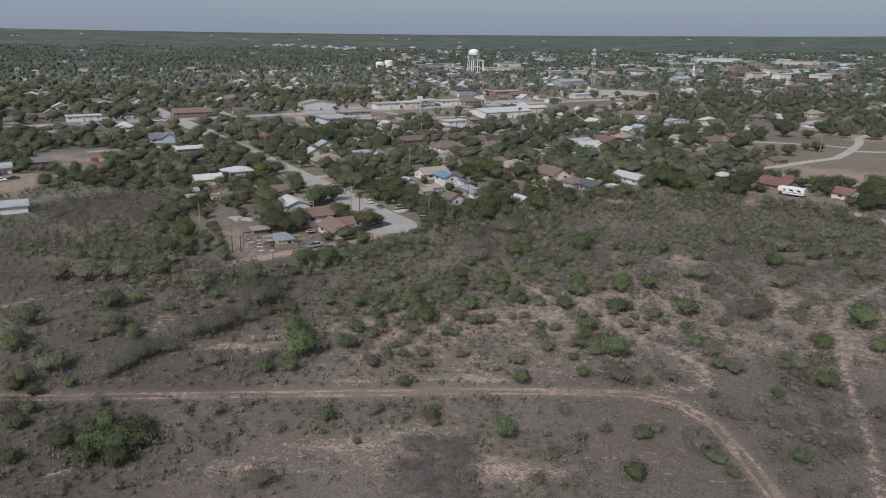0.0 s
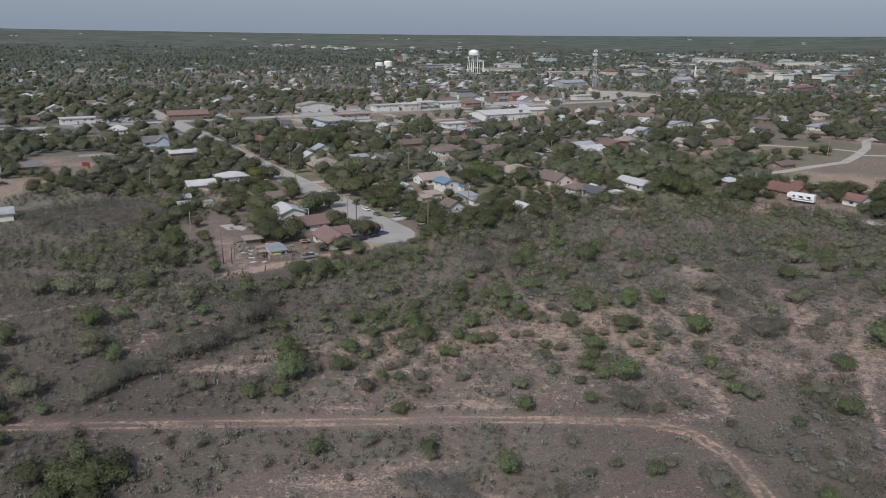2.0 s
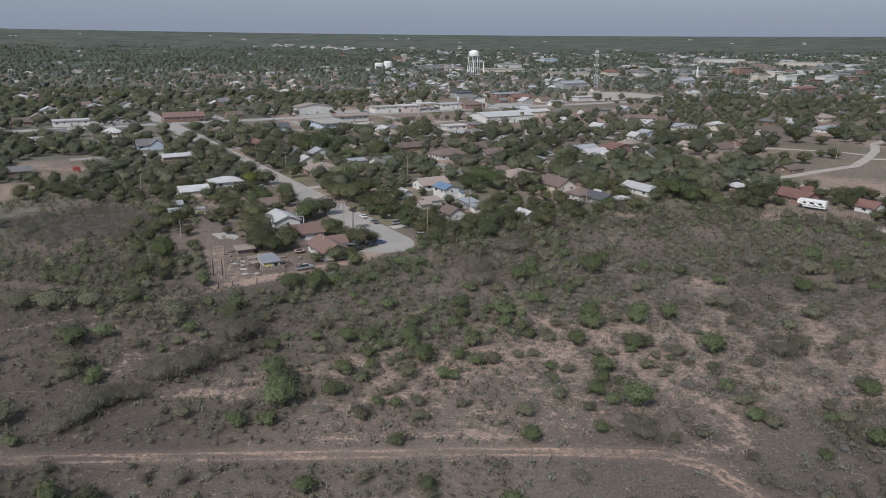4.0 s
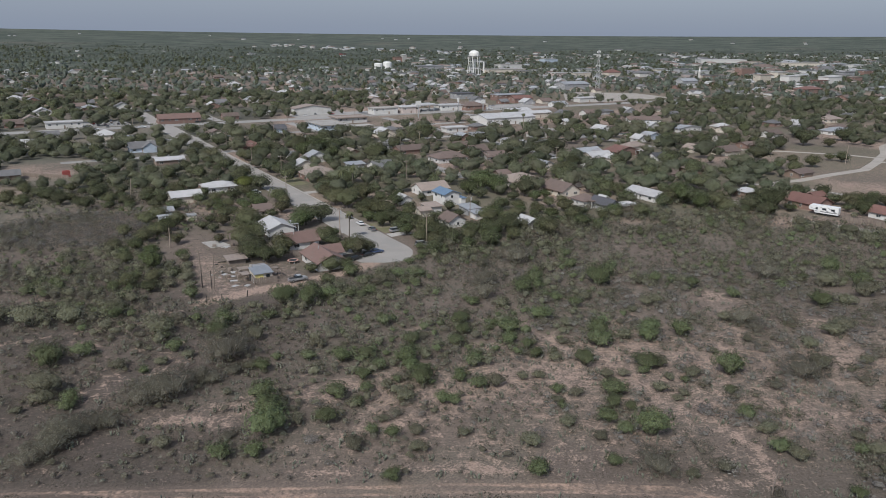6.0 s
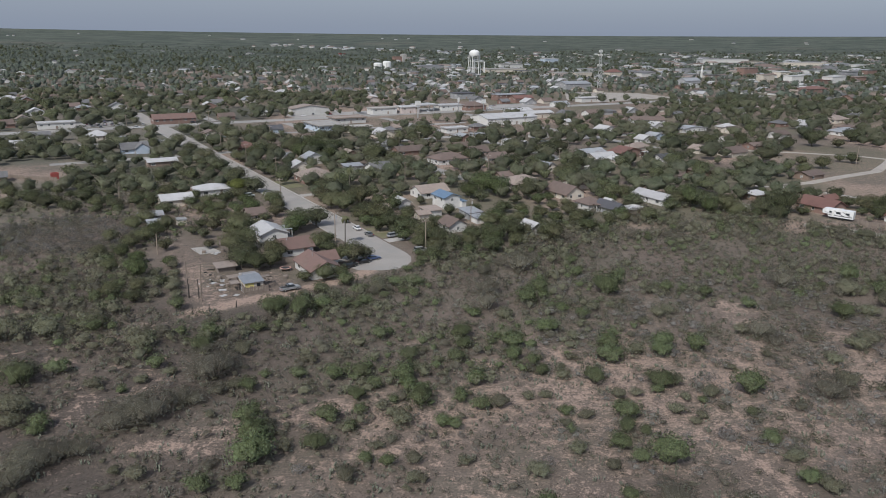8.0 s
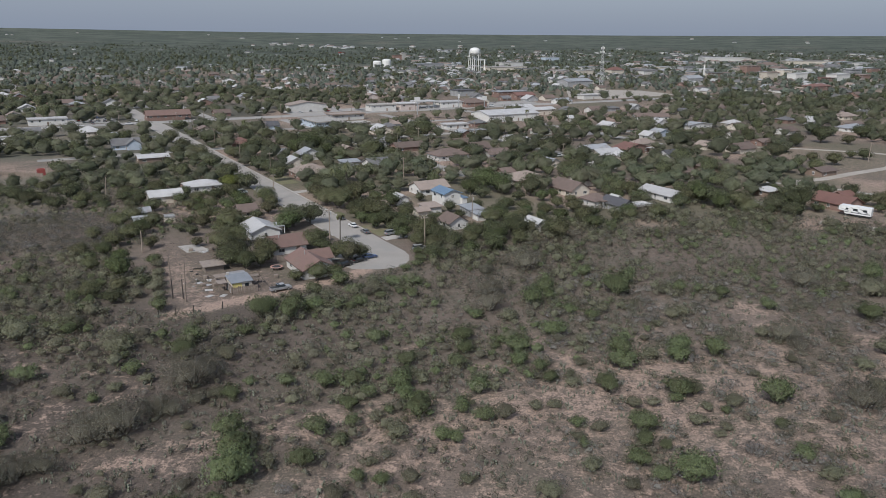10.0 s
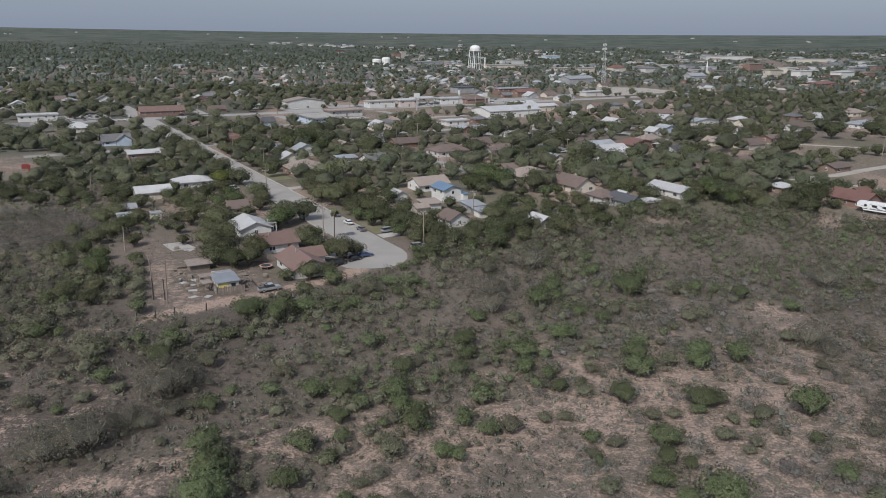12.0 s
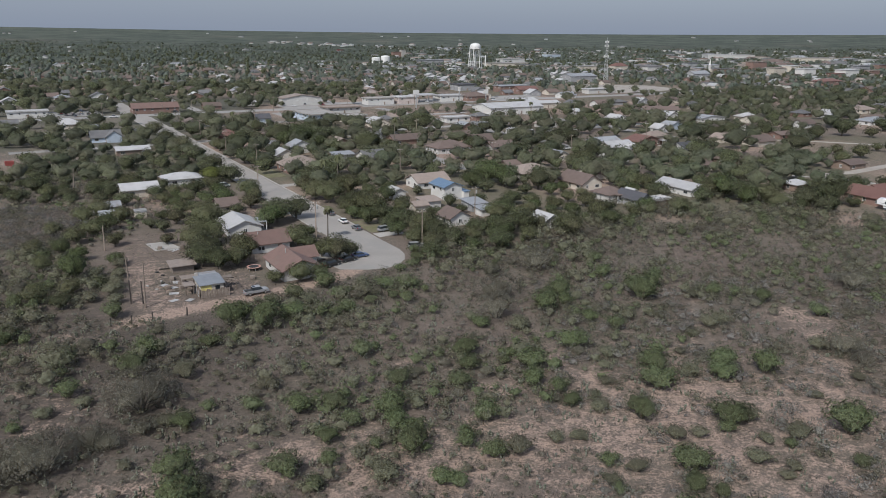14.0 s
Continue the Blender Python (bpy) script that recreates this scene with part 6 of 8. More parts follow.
for fx, fy in ((-61.6, 192.0), (-58.6, 193.6), (-55.6, 195.4), (-50.3, 198.0), (-65.0, 190.2)):
    field_post(fx, fy)


def field_gate(x, y):
    """Two posts with a sagging rail where the track turns."""
    b = thing("rail_fence", pose(x, y, float(land_z(x, y)), 0, 0, 60), "short weathered rail fence by the dirt track", "fence")
    for px_ in (-2.2, 0.2, 2.4):
        part("post", rod(bmesh.new(), (px_, 0, -0.2), (px_, 0, 1.3), 0.09, 0.08, 7), M["wood"], b)
    part("rail", rod(bmesh.new(), (-2.2, 0.08, 1.0), (2.4, 0.08, 0.85), 0.06, sides=6), M["wood"], b)


field_gate(44.5, 123.5)
tarp = thing("tarp", pose(-8.8, 262.8, 0, 0, 0, ANG), "bright blue tarpaulin sagging over a frame", "tarpaulin")
bm = bmesh.new()
bmesh.ops.create_grid(bm, x_segments=8, y_segments=8, size=2.2)
for vv in bm.verts:
    vv.co.z = 1.7 - 0.12 * abs(vv.co.x) - 0.08 * math.cos(vv.co.y * 2.2) - 0.05 * math.sin(vv.co.x * 3)
bmesh.ops.solidify(bm, geom=list(bm.faces), thickness=0.03)
part("sheet", bm, M["tarp"], tarp)
for px_ in (-2, 2):
    for py_ in (-2, 2):
        part("post", rod(bmesh.new(), (px_, py_, 0), (px_, py_, 1.45), 0.04, sides=6), M["wood"], tarp)

# ---- plants ----
rng = np.random.default_rng(11)


def leaf_cloud(seed, n, leaf, lobes, radius, height, base, top_bias=0.25, lobe_size=(0.2, 0.36), slim=(0.35, 0.6), lift=0.0, core=(10, 5), shaggy=0.6, reach=(0.8, 1.25), deep=0.84):
    """Corners and faces of a crown: clumps set round a dome, each a dense inside under sprays of leaves."""
    r = np.random.default_rng(seed)
    share = (np.arange(lobes) + r.uniform(0.1, 0.9, lobes)) / lobes
    ang = 2.4 * np.arange(lobes) + r.uniform(-0.5, 0.5, lobes)
    rad = radius * 0.74 * np.sqrt(share) * r.uniform(0.85, 1.12, lobes)
    size = radius * r.uniform(*lobe_size, lobes)
    dome = np.sqrt(np.clip(1 - (rad / (0.92 * radius)) ** 2, 0, 1))
    mid = base + height * (0.22 + 0.53 * dome * r.uniform(0.55, 1.12, lobes))
    cen = np.stack([rad * np.cos(ang), rad * np.sin(ang), mid], 1)
    squash = np.array([1, 1, min(height / (2.1 * radius) + 0.25, 1.0)])
    many = 4 * n
    pick = r.choice(lobes, many, p=size**2 / (size**2).sum())
    way = r.normal(size=(many, 3))
    way[:, 2] += top_bias
    way /= np.linalg.norm(way, axis=1, keepdims=True)
    pos = cen[pick] + way * (size[pick] * r.uniform(*reach, many))[:, None] * squash
    # Sprays that would lie deep inside a neighbouring clump are left out.
    buried = np.zeros(many, bool)
    for c, s in zip(cen, size):
        buried |= np.linalg.norm((pos - c) / squash, axis=1) < 0.8 * s
    keep = np.flatnonzero(~buried & (pos[:, 2] > 0.02 * height))[:n]
    pos, way, n = pos[keep], way[keep], len(keep)
    nor = way + np.array([0, 0, 0.2]) + shaggy * r.normal(size=(n, 3))
    nor /= np.linalg.norm(nor, axis=1, keepdims=True)
    a = np.cross(nor, r.normal(size=(n, 3)))
    a /= np.linalg.norm(a, axis=1, keepdims=True)
    b = np.cross(nor, a)
    s = (leaf * r.uniform(0.55, 1.35, n))[:, None]
    a, b = a * s * 0.6, b * s * r.uniform(*slim, n)[:, None]
    # Rounded shading: each spray leans with the swell of its clump and of the whole crown.
    mid_point = np.array([0, 0, base + 0.3 * height])

    def swell(at, along):
        out = (at - mid_point) / np.array([radius, radius, 0.6 * height])
        out /= np.linalg.norm(out, axis=1, keepdims=True) + 1e-6
        lean = 0.5 * along + 0.55 * out + np.array([0, 0, 0.35 + lift])
        return lean

    soft = swell(pos, way) + 0.27 * r.normal(size=(n, 3))
    soft /= np.linalg.norm(soft, axis=1, keepdims=True)
    back = (np.cross(b, a) * soft).sum(1) > 0
    b[back] *= -1
    v = np.stack([pos + a, pos - 0.5 * a + b, pos - 0.6 * a - b], 1).reshape(-1, 3)
    f, soft = np.arange(3 * n).reshape(-1, 3), np.repeat(soft, 3, axis=0)
    if core:
        # The dense inside: one lumpy skin drawn over all the clumps, open below.
        across, rows = core
        turn = 2 * np.pi * (np.arange(across)[None, :] + 0.5 * (np.arange(rows)[:, None] % 2)) / across
        rise = np.linspace(-0.85, 1.25, rows)[:, None] + 0 * turn
        way = np.stack([np.cos(turn) * np.cos(rise), np.sin(turn) * np.cos(rise), np.sin(rise)], 2).reshape(-1, 3)
        way = np.concatenate([way, [[0, 0, 1.0]]]) + 0.05 * r.normal(size=(across * rows + 1, 3))
        way /= np.linalg.norm(way, axis=1, keepdims=True)
        rel = (cen - mid_point) / squash
        ahead = way @ rel.T
        inside = (0.97 * size) ** 2 - ((rel**2).sum(1)[None] - ahead**2)
        far = np.where(inside > 0, ahead + np.sqrt(np.maximum(inside, 0)), 0).max(1)
        far = np.maximum(far, 0.42 * radius) * deep * r.uniform(0.94, 1.06, len(way))
        at = mid_point + way * far[:, None] * squash
        at[:, 2] = np.maximum(at[:, 2], 0.03 * height)
        lean = swell(at, way)
        lean /= np.linalg.norm(lean, axis=1, keepdims=True)
        i, j = np.meshgrid(np.arange(rows - 1), np.arange(across), indexing="ij")
        p, q = (i * across + j).ravel(), (i * across + (j + 1) % across).ravel()
        top = (rows - 1) * across + np.arange(across)
        tri = np.concatenate([np.stack([p, q, q + across], 1), np.stack([p, q + across, p + across], 1), np.stack([top, np.roll(top, -1), np.full(across, rows * across)], 1)])
        f = np.concatenate([f, tri + len(v)])
        v, soft = np.concatenate([v, at]), np.concatenate([soft, lean])
    return v, f, soft


def knit(bm):
    """Ties the limbs to the trunk, so that the wood is one piece."""
    bm.verts.ensure_lookup_table()
    seen, first = set(), None
    for v in list(bm.verts):
        if v in seen:
            continue
        stack, island = [v], []
        seen.add(v)
        while stack:
            w = stack.pop()
            island.append(w)
            for e in w.link_edges:
                o = e.other_vert(w)
                if o not in seen:
                    seen.add(o)
                    stack.append(o)
        if first is None:
            first = island
            continue
        a = min(island, key=lambda q: min((q.co - p.co).length for p in first))
        b = a.link_edges[0].other_vert(a)
        c = min(first, key=lambda p: (p.co - a.co).length)
        bm.faces.new((a, b, c))
        first = first + island


def trunk_mesh(seed, height, reach, r0, limbs):
    r = random.Random(seed)
    bm = bmesh.new()
    fork = height * r.uniform(0.2, 0.32)
    rod(bm, (0, 0, -0.15), (0.1, 0.05, fork), r0, r0 * 0.75, 7)
    for k in range(limbs):
        a = 2 * math.pi * (k + r.uniform(-0.3, 0.3)) / limbs
        mid = (reach * 0.3 * math.cos(a), reach * 0.3 * math.sin(a), fork + (height - fork) * r.uniform(0.3, 0.45))
        end = (reach * 0.7 * math.cos(a + 0.3), reach * 0.7 * math.sin(a + 0.3), height * r.uniform(0.65, 0.85))
        rod(bm, (0.1, 0.05, fork - 0.1), mid, r0 * 0.6, r0 * 0.4, 5)
        rod(bm, mid, end, r0 * 0.38, r0 * 0.12, 5)
        side = (mid[0] * 1.5 + r.uniform(-0.5, 0.5), mid[1] * 1.5 + r.uniform(-0.5, 0.5), mid[2] + height * 0.2)
        rod(bm, mid, side, r0 * 0.25, r0 * 0.08, 4)
    knit(bm)
    return from_bm("trunk", bm, M["bark"])


# Trees of about 6 m crown width, built once and set out many times.
TREES = {}
for tkey, mat_key, tname, tlabel, n, leaf, lobes in (
    ("oak", "oak", "live_oak", "dark green live oak with a broad dense crown", 1500, 0.25, 26),
    ("mesquite", "mesquite", "mesquite_tree", "grey-green mesquite tree with an airy spreading crown", 1800, 0.24, 26),
    ("bright", "bright", "shade_tree", "fresh green leafy yard tree", 1500, 0.25, 26),
    ("lime", "lime", "huisache_tree", "yellow-green feathery tree beside the street", 1600, 0.26, 26),
):
    TREES[tkey] = []
    for k in range(4):
        v, f, soft = leaf_cloud(100 + 17 * k + len(tkey), n, leaf, lobes + k % 3, 3.2, 4.9, 0.1, 0.25, (0.2, 0.36), (0.35, 0.6), core=(26, 11), deep=0.8, shaggy=0.9 if tkey in ('mesquite', 'lime') else 0.7, reach=(0.85, 1.3))
        crown_me = mesh_of("crown", v, f, M[mat_key], soft)
        trunk_me = trunk_mesh(k + 5, 4.8, 3.0, 0.24, 4)
        TREES[tkey].append((tname, tlabel, crown_me, trunk_me))

BUSHES = {}
for bkey, mat_key, bname, blabel, n, leaf, hgt in (
    ("green", "bush_green", "green_bush", "rounded fresh green brush on dry ground", 900, 0.062, 1.2),
    ("olive", "bush_olive", "olive_bush", "olive-green thorny brush on dry ground", 900, 0.06, 1.1),
    ("wispy", "wispy", "wispy_bush", "dark wispy thorn bush on dry ground", 1300, 0.06, 1.0),
    ("cloud", "hazebrush", "wispy_bush", "broad dark wispy thorn bush on dry ground", 4200, 0.036, 1.0),
    ("thorn", "oak", "thorn_thicket", "tall dark green thorn thicket beside the track", 900, 0.07, 1.1),
    ("grey", "greybrush", "bare_bush", "grey leafless thorn brush on dry ground", 1500, 0.08, 0.95),
):
    BUSHES[bkey] = []
    for k in range(4):
        v, f, soft = leaf_cloud(300 + 13 * k + len(bkey), n, leaf, 16 + k % 3, 0.62, hgt * 0.62, 0.0, 0.35, (0.2, 0.36), (0.1, 0.2) if bkey == "grey" else (0.25, 0.45), core=None if bkey == "grey" else (16, 7), deep=0.62 if bkey in ("cloud", "wispy") else 0.8, shaggy=1.2 if bkey in ("grey", "cloud", "wispy") else 0.6, reach=(0.6, 1.35) if bkey in ("grey", "cloud", "wispy") else (0.85, 1.25))
        crown_me = mesh_of("foliage", v, f, M[mat_key], soft)
        bm = bmesh.new()
        for j in range(5):
            a = 2 * math.pi * j / 5 + k
            rod(bm, (0.03 * math.cos(a), 0.03 * math.sin(a), -0.05), (0.3 * math.cos(a), 0.3 * math.sin(a), 0.42), 0.03, 0.01, 4)
        knit(bm)
        BUSHES[bkey].append((bname, blabel, crown_me, from_bm("stem", bm, M["bark"])))

MASTERS = {}


def plant(kind, pool, k, x, y, scale, tall=1.0, group=""):
    """Sets out one tree or bush: the first of a shape is built, the rest are copies."""
    wide = 0.86 + 0.32 * ((x * 13.7 + y * 7.1) % 1.0)
    m = pose(x, y, float(land_z(x, y)), 0, 0, (x * 37 + y * 91) % 360) @ Matrix.Diagonal((scale * wide, scale / wide, scale * tall, 1))
    key = (kind, k)
    if key in MASTERS:
        first = MASTERS[key]
        return copy_thing(first, m @ Matrix.Diagonal((*(1 / s for s in first.scale), 1)))
    name, label, crown_me, stem_me = pool[kind][k]
    b = thing(name, Matrix.Identity(4), label, "tree" if pool is TREES else "bush", group)
    part("crown" if pool is TREES else "foliage", crown_me, None, b)
    part("trunk" if pool is TREES else "stem", stem_me, None, b)
    b.matrix_basis = m
    MASTERS[key] = b
    return b

# Brush in the field: the larger bushes, each at its place.
GREEN_BUSHES_FAR_WEST = [(-88.9, 147.1, 5.1), (-84.5, 134.4, 4.7), (-83.8, 201.5, 2.8), (-76.2, 157.8, 5.4), (-74.5, 120.5, 4.3), (-72, 162, 3.7), (-68.1, 110.2, 2.8), (-66.8, 120, 2.4), (-64.7, 142.9, 3.2), (-64.5, 140.9, 2.4), (-62.7, 195.8, 3.8), (-57.6, 155.3, 1.9), (-55.5, 165.1, 3.3), (-53.6, 106.1, 3.9), (-53, 101.1, 3.8), (-50.6, 180.3, 4.5), (-49.2, 172.9, 4.3), (-48.7, 99.6, 5.2), (-46, 98.7, 4.4), (-45.8, 101.7, 3.4), (-41.1, 193.6, 5.3), (-39.8, 197, 3.7), (-36, 157.4, 3.1), (-34.7, 127.3, 3.5), (-34.5, 192.9, 5.8), (-33.3, 146.5, 4.1), (-32.6, 207.7, 3.9), (-31.1, 140.5, 5), (-29.7, 127.9, 3), (-29.4, 134.5, 5.8)]
GREEN_BUSHES_WEST = [(-28.6, 162.8, 2.7), (-28.4, 214.9, 4.6), (-22.3, 162.4, 3.6), (-21.1, 138.8, 3.4), (-20.6, 147.3, 3.8), (-20.1, 109.9, 3.2), (-17.5, 163.2, 3.5), (-17.2, 154.8, 3), (-16.8, 153, 2.3), (-16.6, 144.4, 2.5), (-16, 149.5, 2.5), (-14.7, 159.4, 2.9), (-13.2, 135.3, 2.3), (-10.8, 153.9, 2), (-10.1, 134.7, 2.3), (-9.8, 162.8, 4.3), (-9.5, 171.6, 3.5), (-9, 123.1, 2.6), (-8.7, 158.6, 3.1), (-6.5, 153.3, 4.3), (-6.2, 158.4, 2.4), (-3.4, 111.2, 2.6), (-2.5, 146.3, 2.8), (-0.6, 145.9, 2.5), (-0.5, 171.2, 3.4), (-0.4, 144.2, 3.3), (0.1, 182.2, 4.1), (0.3, 154.9, 3), (0.8, 177.2, 3.2), (2.8, 194.7, 2.9)]
GREEN_BUSHES_MID = [(2.9, 161.5, 3.6), (3.7, 152.5, 3), (5, 161.3, 3.4), (7.5, 182.6, 2.1), (7.9, 106.3, 3.9), (10.2, 172.5, 3.5), (10.6, 177.7, 4.4), (11.9, 125, 3.3), (13.7, 170.5, 2.7), (15.1, 166.3, 2.6), (15.3, 203.3, 5.2), (17.5, 151.4, 2.3), (17.6, 145.2, 1.8), (17.8, 186.3, 4.3), (18.5, 212.2, 4.5), (19, 207, 3.4), (22.5, 198.4, 2.8), (24, 163.4, 4), (24.5, 140.8, 3.4), (25.5, 95.4, 3.6), (26.3, 194.7, 3.2), (26.4, 146.2, 3), (26.4, 137.3, 2.8), (26.5, 152.6, 2.7), (27, 150.3, 3.9), (28.3, 172.1, 4.6), (28.6, 169.4, 3.4), (28.9, 106.7, 2.8), (29, 145, 2.2), (29.1, 178.5, 4.4)]
GREEN_BUSHES_EAST = [(29.2, 146.4, 2.7), (29.5, 224.8, 3.8), (30.4, 137, 5.5), (34.3, 159.8, 2.1), (34.4, 210.8, 6.4), (35.4, 161.8, 4.3), (38, 218.2, 4.2), (38.8, 175.5, 3.9), (39.8, 179.8, 4.1), (41.1, 156.1, 1.7), (46, 178.4, 4.4), (47.5, 143.3, 3), (47.7, 151.7, 2.3), (48.9, 132.8, 3.1), (49, 213.4, 3.5), (49.1, 152.7, 3.3), (49.4, 130.5, 4.5), (50.3, 160.2, 5.6), (50.4, 100.8, 3), (55, 121.3, 2.2), (57.8, 210.7, 3.5), (61, 132.8, 2.3), (61.9, 131.6, 2.4), (65.1, 125.7, 4), (65.4, 203.4, 3.1), (72.5, 142.9, 4), (82.5, 141.9, 3.5), (84, 198.1, 4.8), (86, 154.8, 6.4), (98.1, 226, 5.3)]
GREEN_BUSHES_FAR_EAST = [(100.1, 212.5, 5), (113.4, 189.1, 5.1)]
OLIVE_BUSHES_FAR_WEST = [(-90.6, 177.2, 7.1), (-83.1, 179.3, 6.2), (-79.7, 193.8, 2.5), (-78.9, 160.8, 5), (-78.4, 131.7, 3.7), (-76.4, 185, 5.3), (-73.1, 126.6, 5.4), (-72, 139.5, 2), (-71.6, 146.9, 6.1), (-70, 143.2, 3.7), (-63.7, 178.4, 3.6), (-61.8, 174, 5.1), (-56.3, 102.8, 4.2), (-55.7, 159.2, 2.5), (-52.2, 189.1, 2.2), (-51.8, 162.8, 2.5), (-47, 190.7, 2.2), (-45.2, 90.5, 2.1), (-44.5, 130.3, 3), (-43.4, 182.9, 1.5), (-41.4, 172.5, 3.9), (-39.8, 147.7, 1.9), (-38.6, 157.9, 2.8), (-36.1, 204.4, 3.8), (-33.4, 178.7, 2.3), (-30.1, 144.1, 3.1), (-29.3, 204.7, 3.8), (-28.4, 169.7, 3.2), (-25.5, 138.2, 2.4), (-19.9, 210.4, 5)]
OLIVE_BUSHES_WEST = [(-19.2, 200.2, 2.3), (-15.5, 130.9, 3.4), (-14.5, 103.4, 1.5), (-12.6, 152, 2.3), (-12.6, 113.2, 2.1), (-11.9, 139.4, 2.1), (-10.5, 169.6, 3), (-9, 147, 3.8), (-7.3, 175.2, 2), (-7.1, 167, 2.6), (-6.8, 103.1, 1.9), (-6.3, 135.7, 2.7), (-6, 131, 2.6), (1, 135.8, 2), (6.8, 153.6, 3.5), (9.6, 194.2, 3.8), (11.7, 156.4, 2.4), (14.6, 157.2, 2.4), (17, 146.9, 2.4), (17.7, 139.4, 2.9), (18.4, 164.9, 2.6), (19.5, 105.9, 2), (20.5, 150, 2.6), (22.3, 135.3, 2.3), (22.8, 183.1, 2.9), (23.8, 108.6, 2), (27.2, 158, 2.8), (27.3, 93.6, 4.6), (30.4, 158.6, 2.4), (33.7, 125.6, 2.2)]
OLIVE_BUSHES_MID = [(34.1, 176.4, 3.6), (35, 185, 1.9), (37.7, 101.6, 2.3), (37.9, 149.1, 1.9), (38.1, 163, 3.2), (38.5, 157.4, 2.1), (38.9, 127.3, 2.9), (39.3, 192.4, 2.2), (39.3, 97, 2.2), (39.4, 151.1, 2), (43.2, 197.2, 3.4), (45.8, 198.6, 3.7), (49, 138.4, 3.3), (50.4, 170.1, 1.9), (50.8, 111.5, 2), (54.6, 214.7, 2.1), (55.7, 105.8, 2), (58.5, 188, 3.4), (62.6, 137, 2.4), (68.4, 163.7, 4.7), (68.8, 115.2, 2.3), (71.3, 228.4, 2.4), (81.9, 183.2, 4.8), (90.8, 200, 4.2)]
WISPY_BUSHES_FAR_WEST = [(-71.7, 111.1, 3.1), (-62.1, 124.7, 3.6), (-60.7, 130.5, 4.6), (-60.5, 128, 4.4), (-59.6, 132.7, 4.6), (-58.2, 113.3, 2.5), (-57.5, 135.3, 3.8), (-54.9, 135.7, 3.5), (-53.1, 143.5, 4.9), (-51.9, 147.1, 4.4), (-48.7, 146.4, 6.2), (-45.9, 152.3, 4), (-43.9, 162.2, 7.4), (-43.7, 152.1, 3), (-43.5, 166.1, 4.4), (-43, 111.7, 1.6), (-38.2, 111.4, 2.4), (-27, 106.4, 2), (-26, 92, 3.5), (-7.9, 111.4, 1.6), (5.9, 200.1, 5.6), (6.3, 210.7, 5.9), (12, 94.3, 2.2), (15.1, 101, 1.9), (15.5, 229.2, 6.6), (18, 114.5, 1.8), (29.2, 126.9, 4.4), (31.6, 108.9, 2), (36.9, 104.2, 3.8), (44.1, 121.2, 1.7)]
WISPY_BUSHES_WEST = [(61.6, 186.6, 5.1), (63, 181.7, 3.3), (63.2, 159.2, 5.5), (79.3, 219.6, 6.3)]
BARE_BUSHES = [(-22.2, 132.5, 2.3), (11.8, 164.4, 2.2), (13, 135.7, 2.4), (29.5, 124.3, 2.2), (41.2, 144.9, 2.9), (44.7, 165.4, 2.9), (77.2, 223.9, 3.4)]
LOT_BUSHES = [(-70, 213, 3.5), (-68.5, 208.5, 4.0), (-66, 203.5, 3.0), (-72, 219, 3.5), (-75, 226, 3.2), (-71, 204, 3.4), (-77, 219, 3.6)]
FIELD_SIDE = [(37.1, 103.3, 2.6), (38.6, 100.2, 2.4), (49.5, 134.2, 4.6), (-19.9, 108.2, 2.4), (-3.2, 109.4, 2.2), (8.0, 105.6, 3.4), (24.4, 163.6, 3.4), (50.1, 157.8, 4.2), (50.8, 131.1, 3.6), (66.5, 126.8, 3.2), (69.1, 162.3, 4.0), (89.3, 154.8, 5.0), (78.7, 180.4, 4.6), (63.0, 132.5, 3.2), (70.8, 173.7, 3.4), (98.4, 214.3, 6.0), (108.7, 209.1, 6.0), (97.9, 205.7, 6.0), (103.1, 188.4, 5.6), (91.8, 213.9, 6.0), (-68.4, 109.3, 2.8), (-87.8, 138.4, 6.0), (-89.2, 145.9, 4.8), (-78.5, 130.8, 5.0), (-77.9, 158.3, 4.0), (-73.4, 164.1, 4.2), (-75.0, 119.1, 3.0), (-98.7, 177.3, 6.0), (-87.7, 177.9, 6.0)]
LANE_SIDE = [(-14.0, 229.6, 3.0), (-11.4, 233.4, 3.2), (-10.8, 238.6, 3.4), (-11.6, 244.8, 3.2), (-31.2, 201.5, 4.5), (-27.4, 206.0, 4.6), (-24.0, 212.0, 4.2), (-20.6, 215.6, 4.4), (-16.0, 218.0, 4.2), (-11.6, 218.5, 4.6), (-33.2, 197.6, 4.0), (-37.0, 195.0, 4.6), (-21.6, 204.5, 4.0), (-41.6, 187.5, 3.4)]
ROAD_BUSHES = [(122.8, 265.5, 5.2), (123.8, 255.5, 5.0), (131.8, 261.8, 4.4), (133.5, 246.0, 5.2), (127.5, 248.6, 4.6), (117, 272, 5), (112, 277, 4.6)]
TRACK_THICKET = [(-57.5, 100.8, 4.6), (-52.5, 96.7, 4.4), (-47.4, 101, 4.8), (-47.9, 96.3, 4.2), (-51.6, 99.5, 5.2), (-48, 105.4, 3.8), (-67.4, 105.4, 3), (-62.8, 96, 3.2), (-71, 116.6, 2.8), (-75.4, 118.5, 3.2)]
FIELD_BUSHES = []
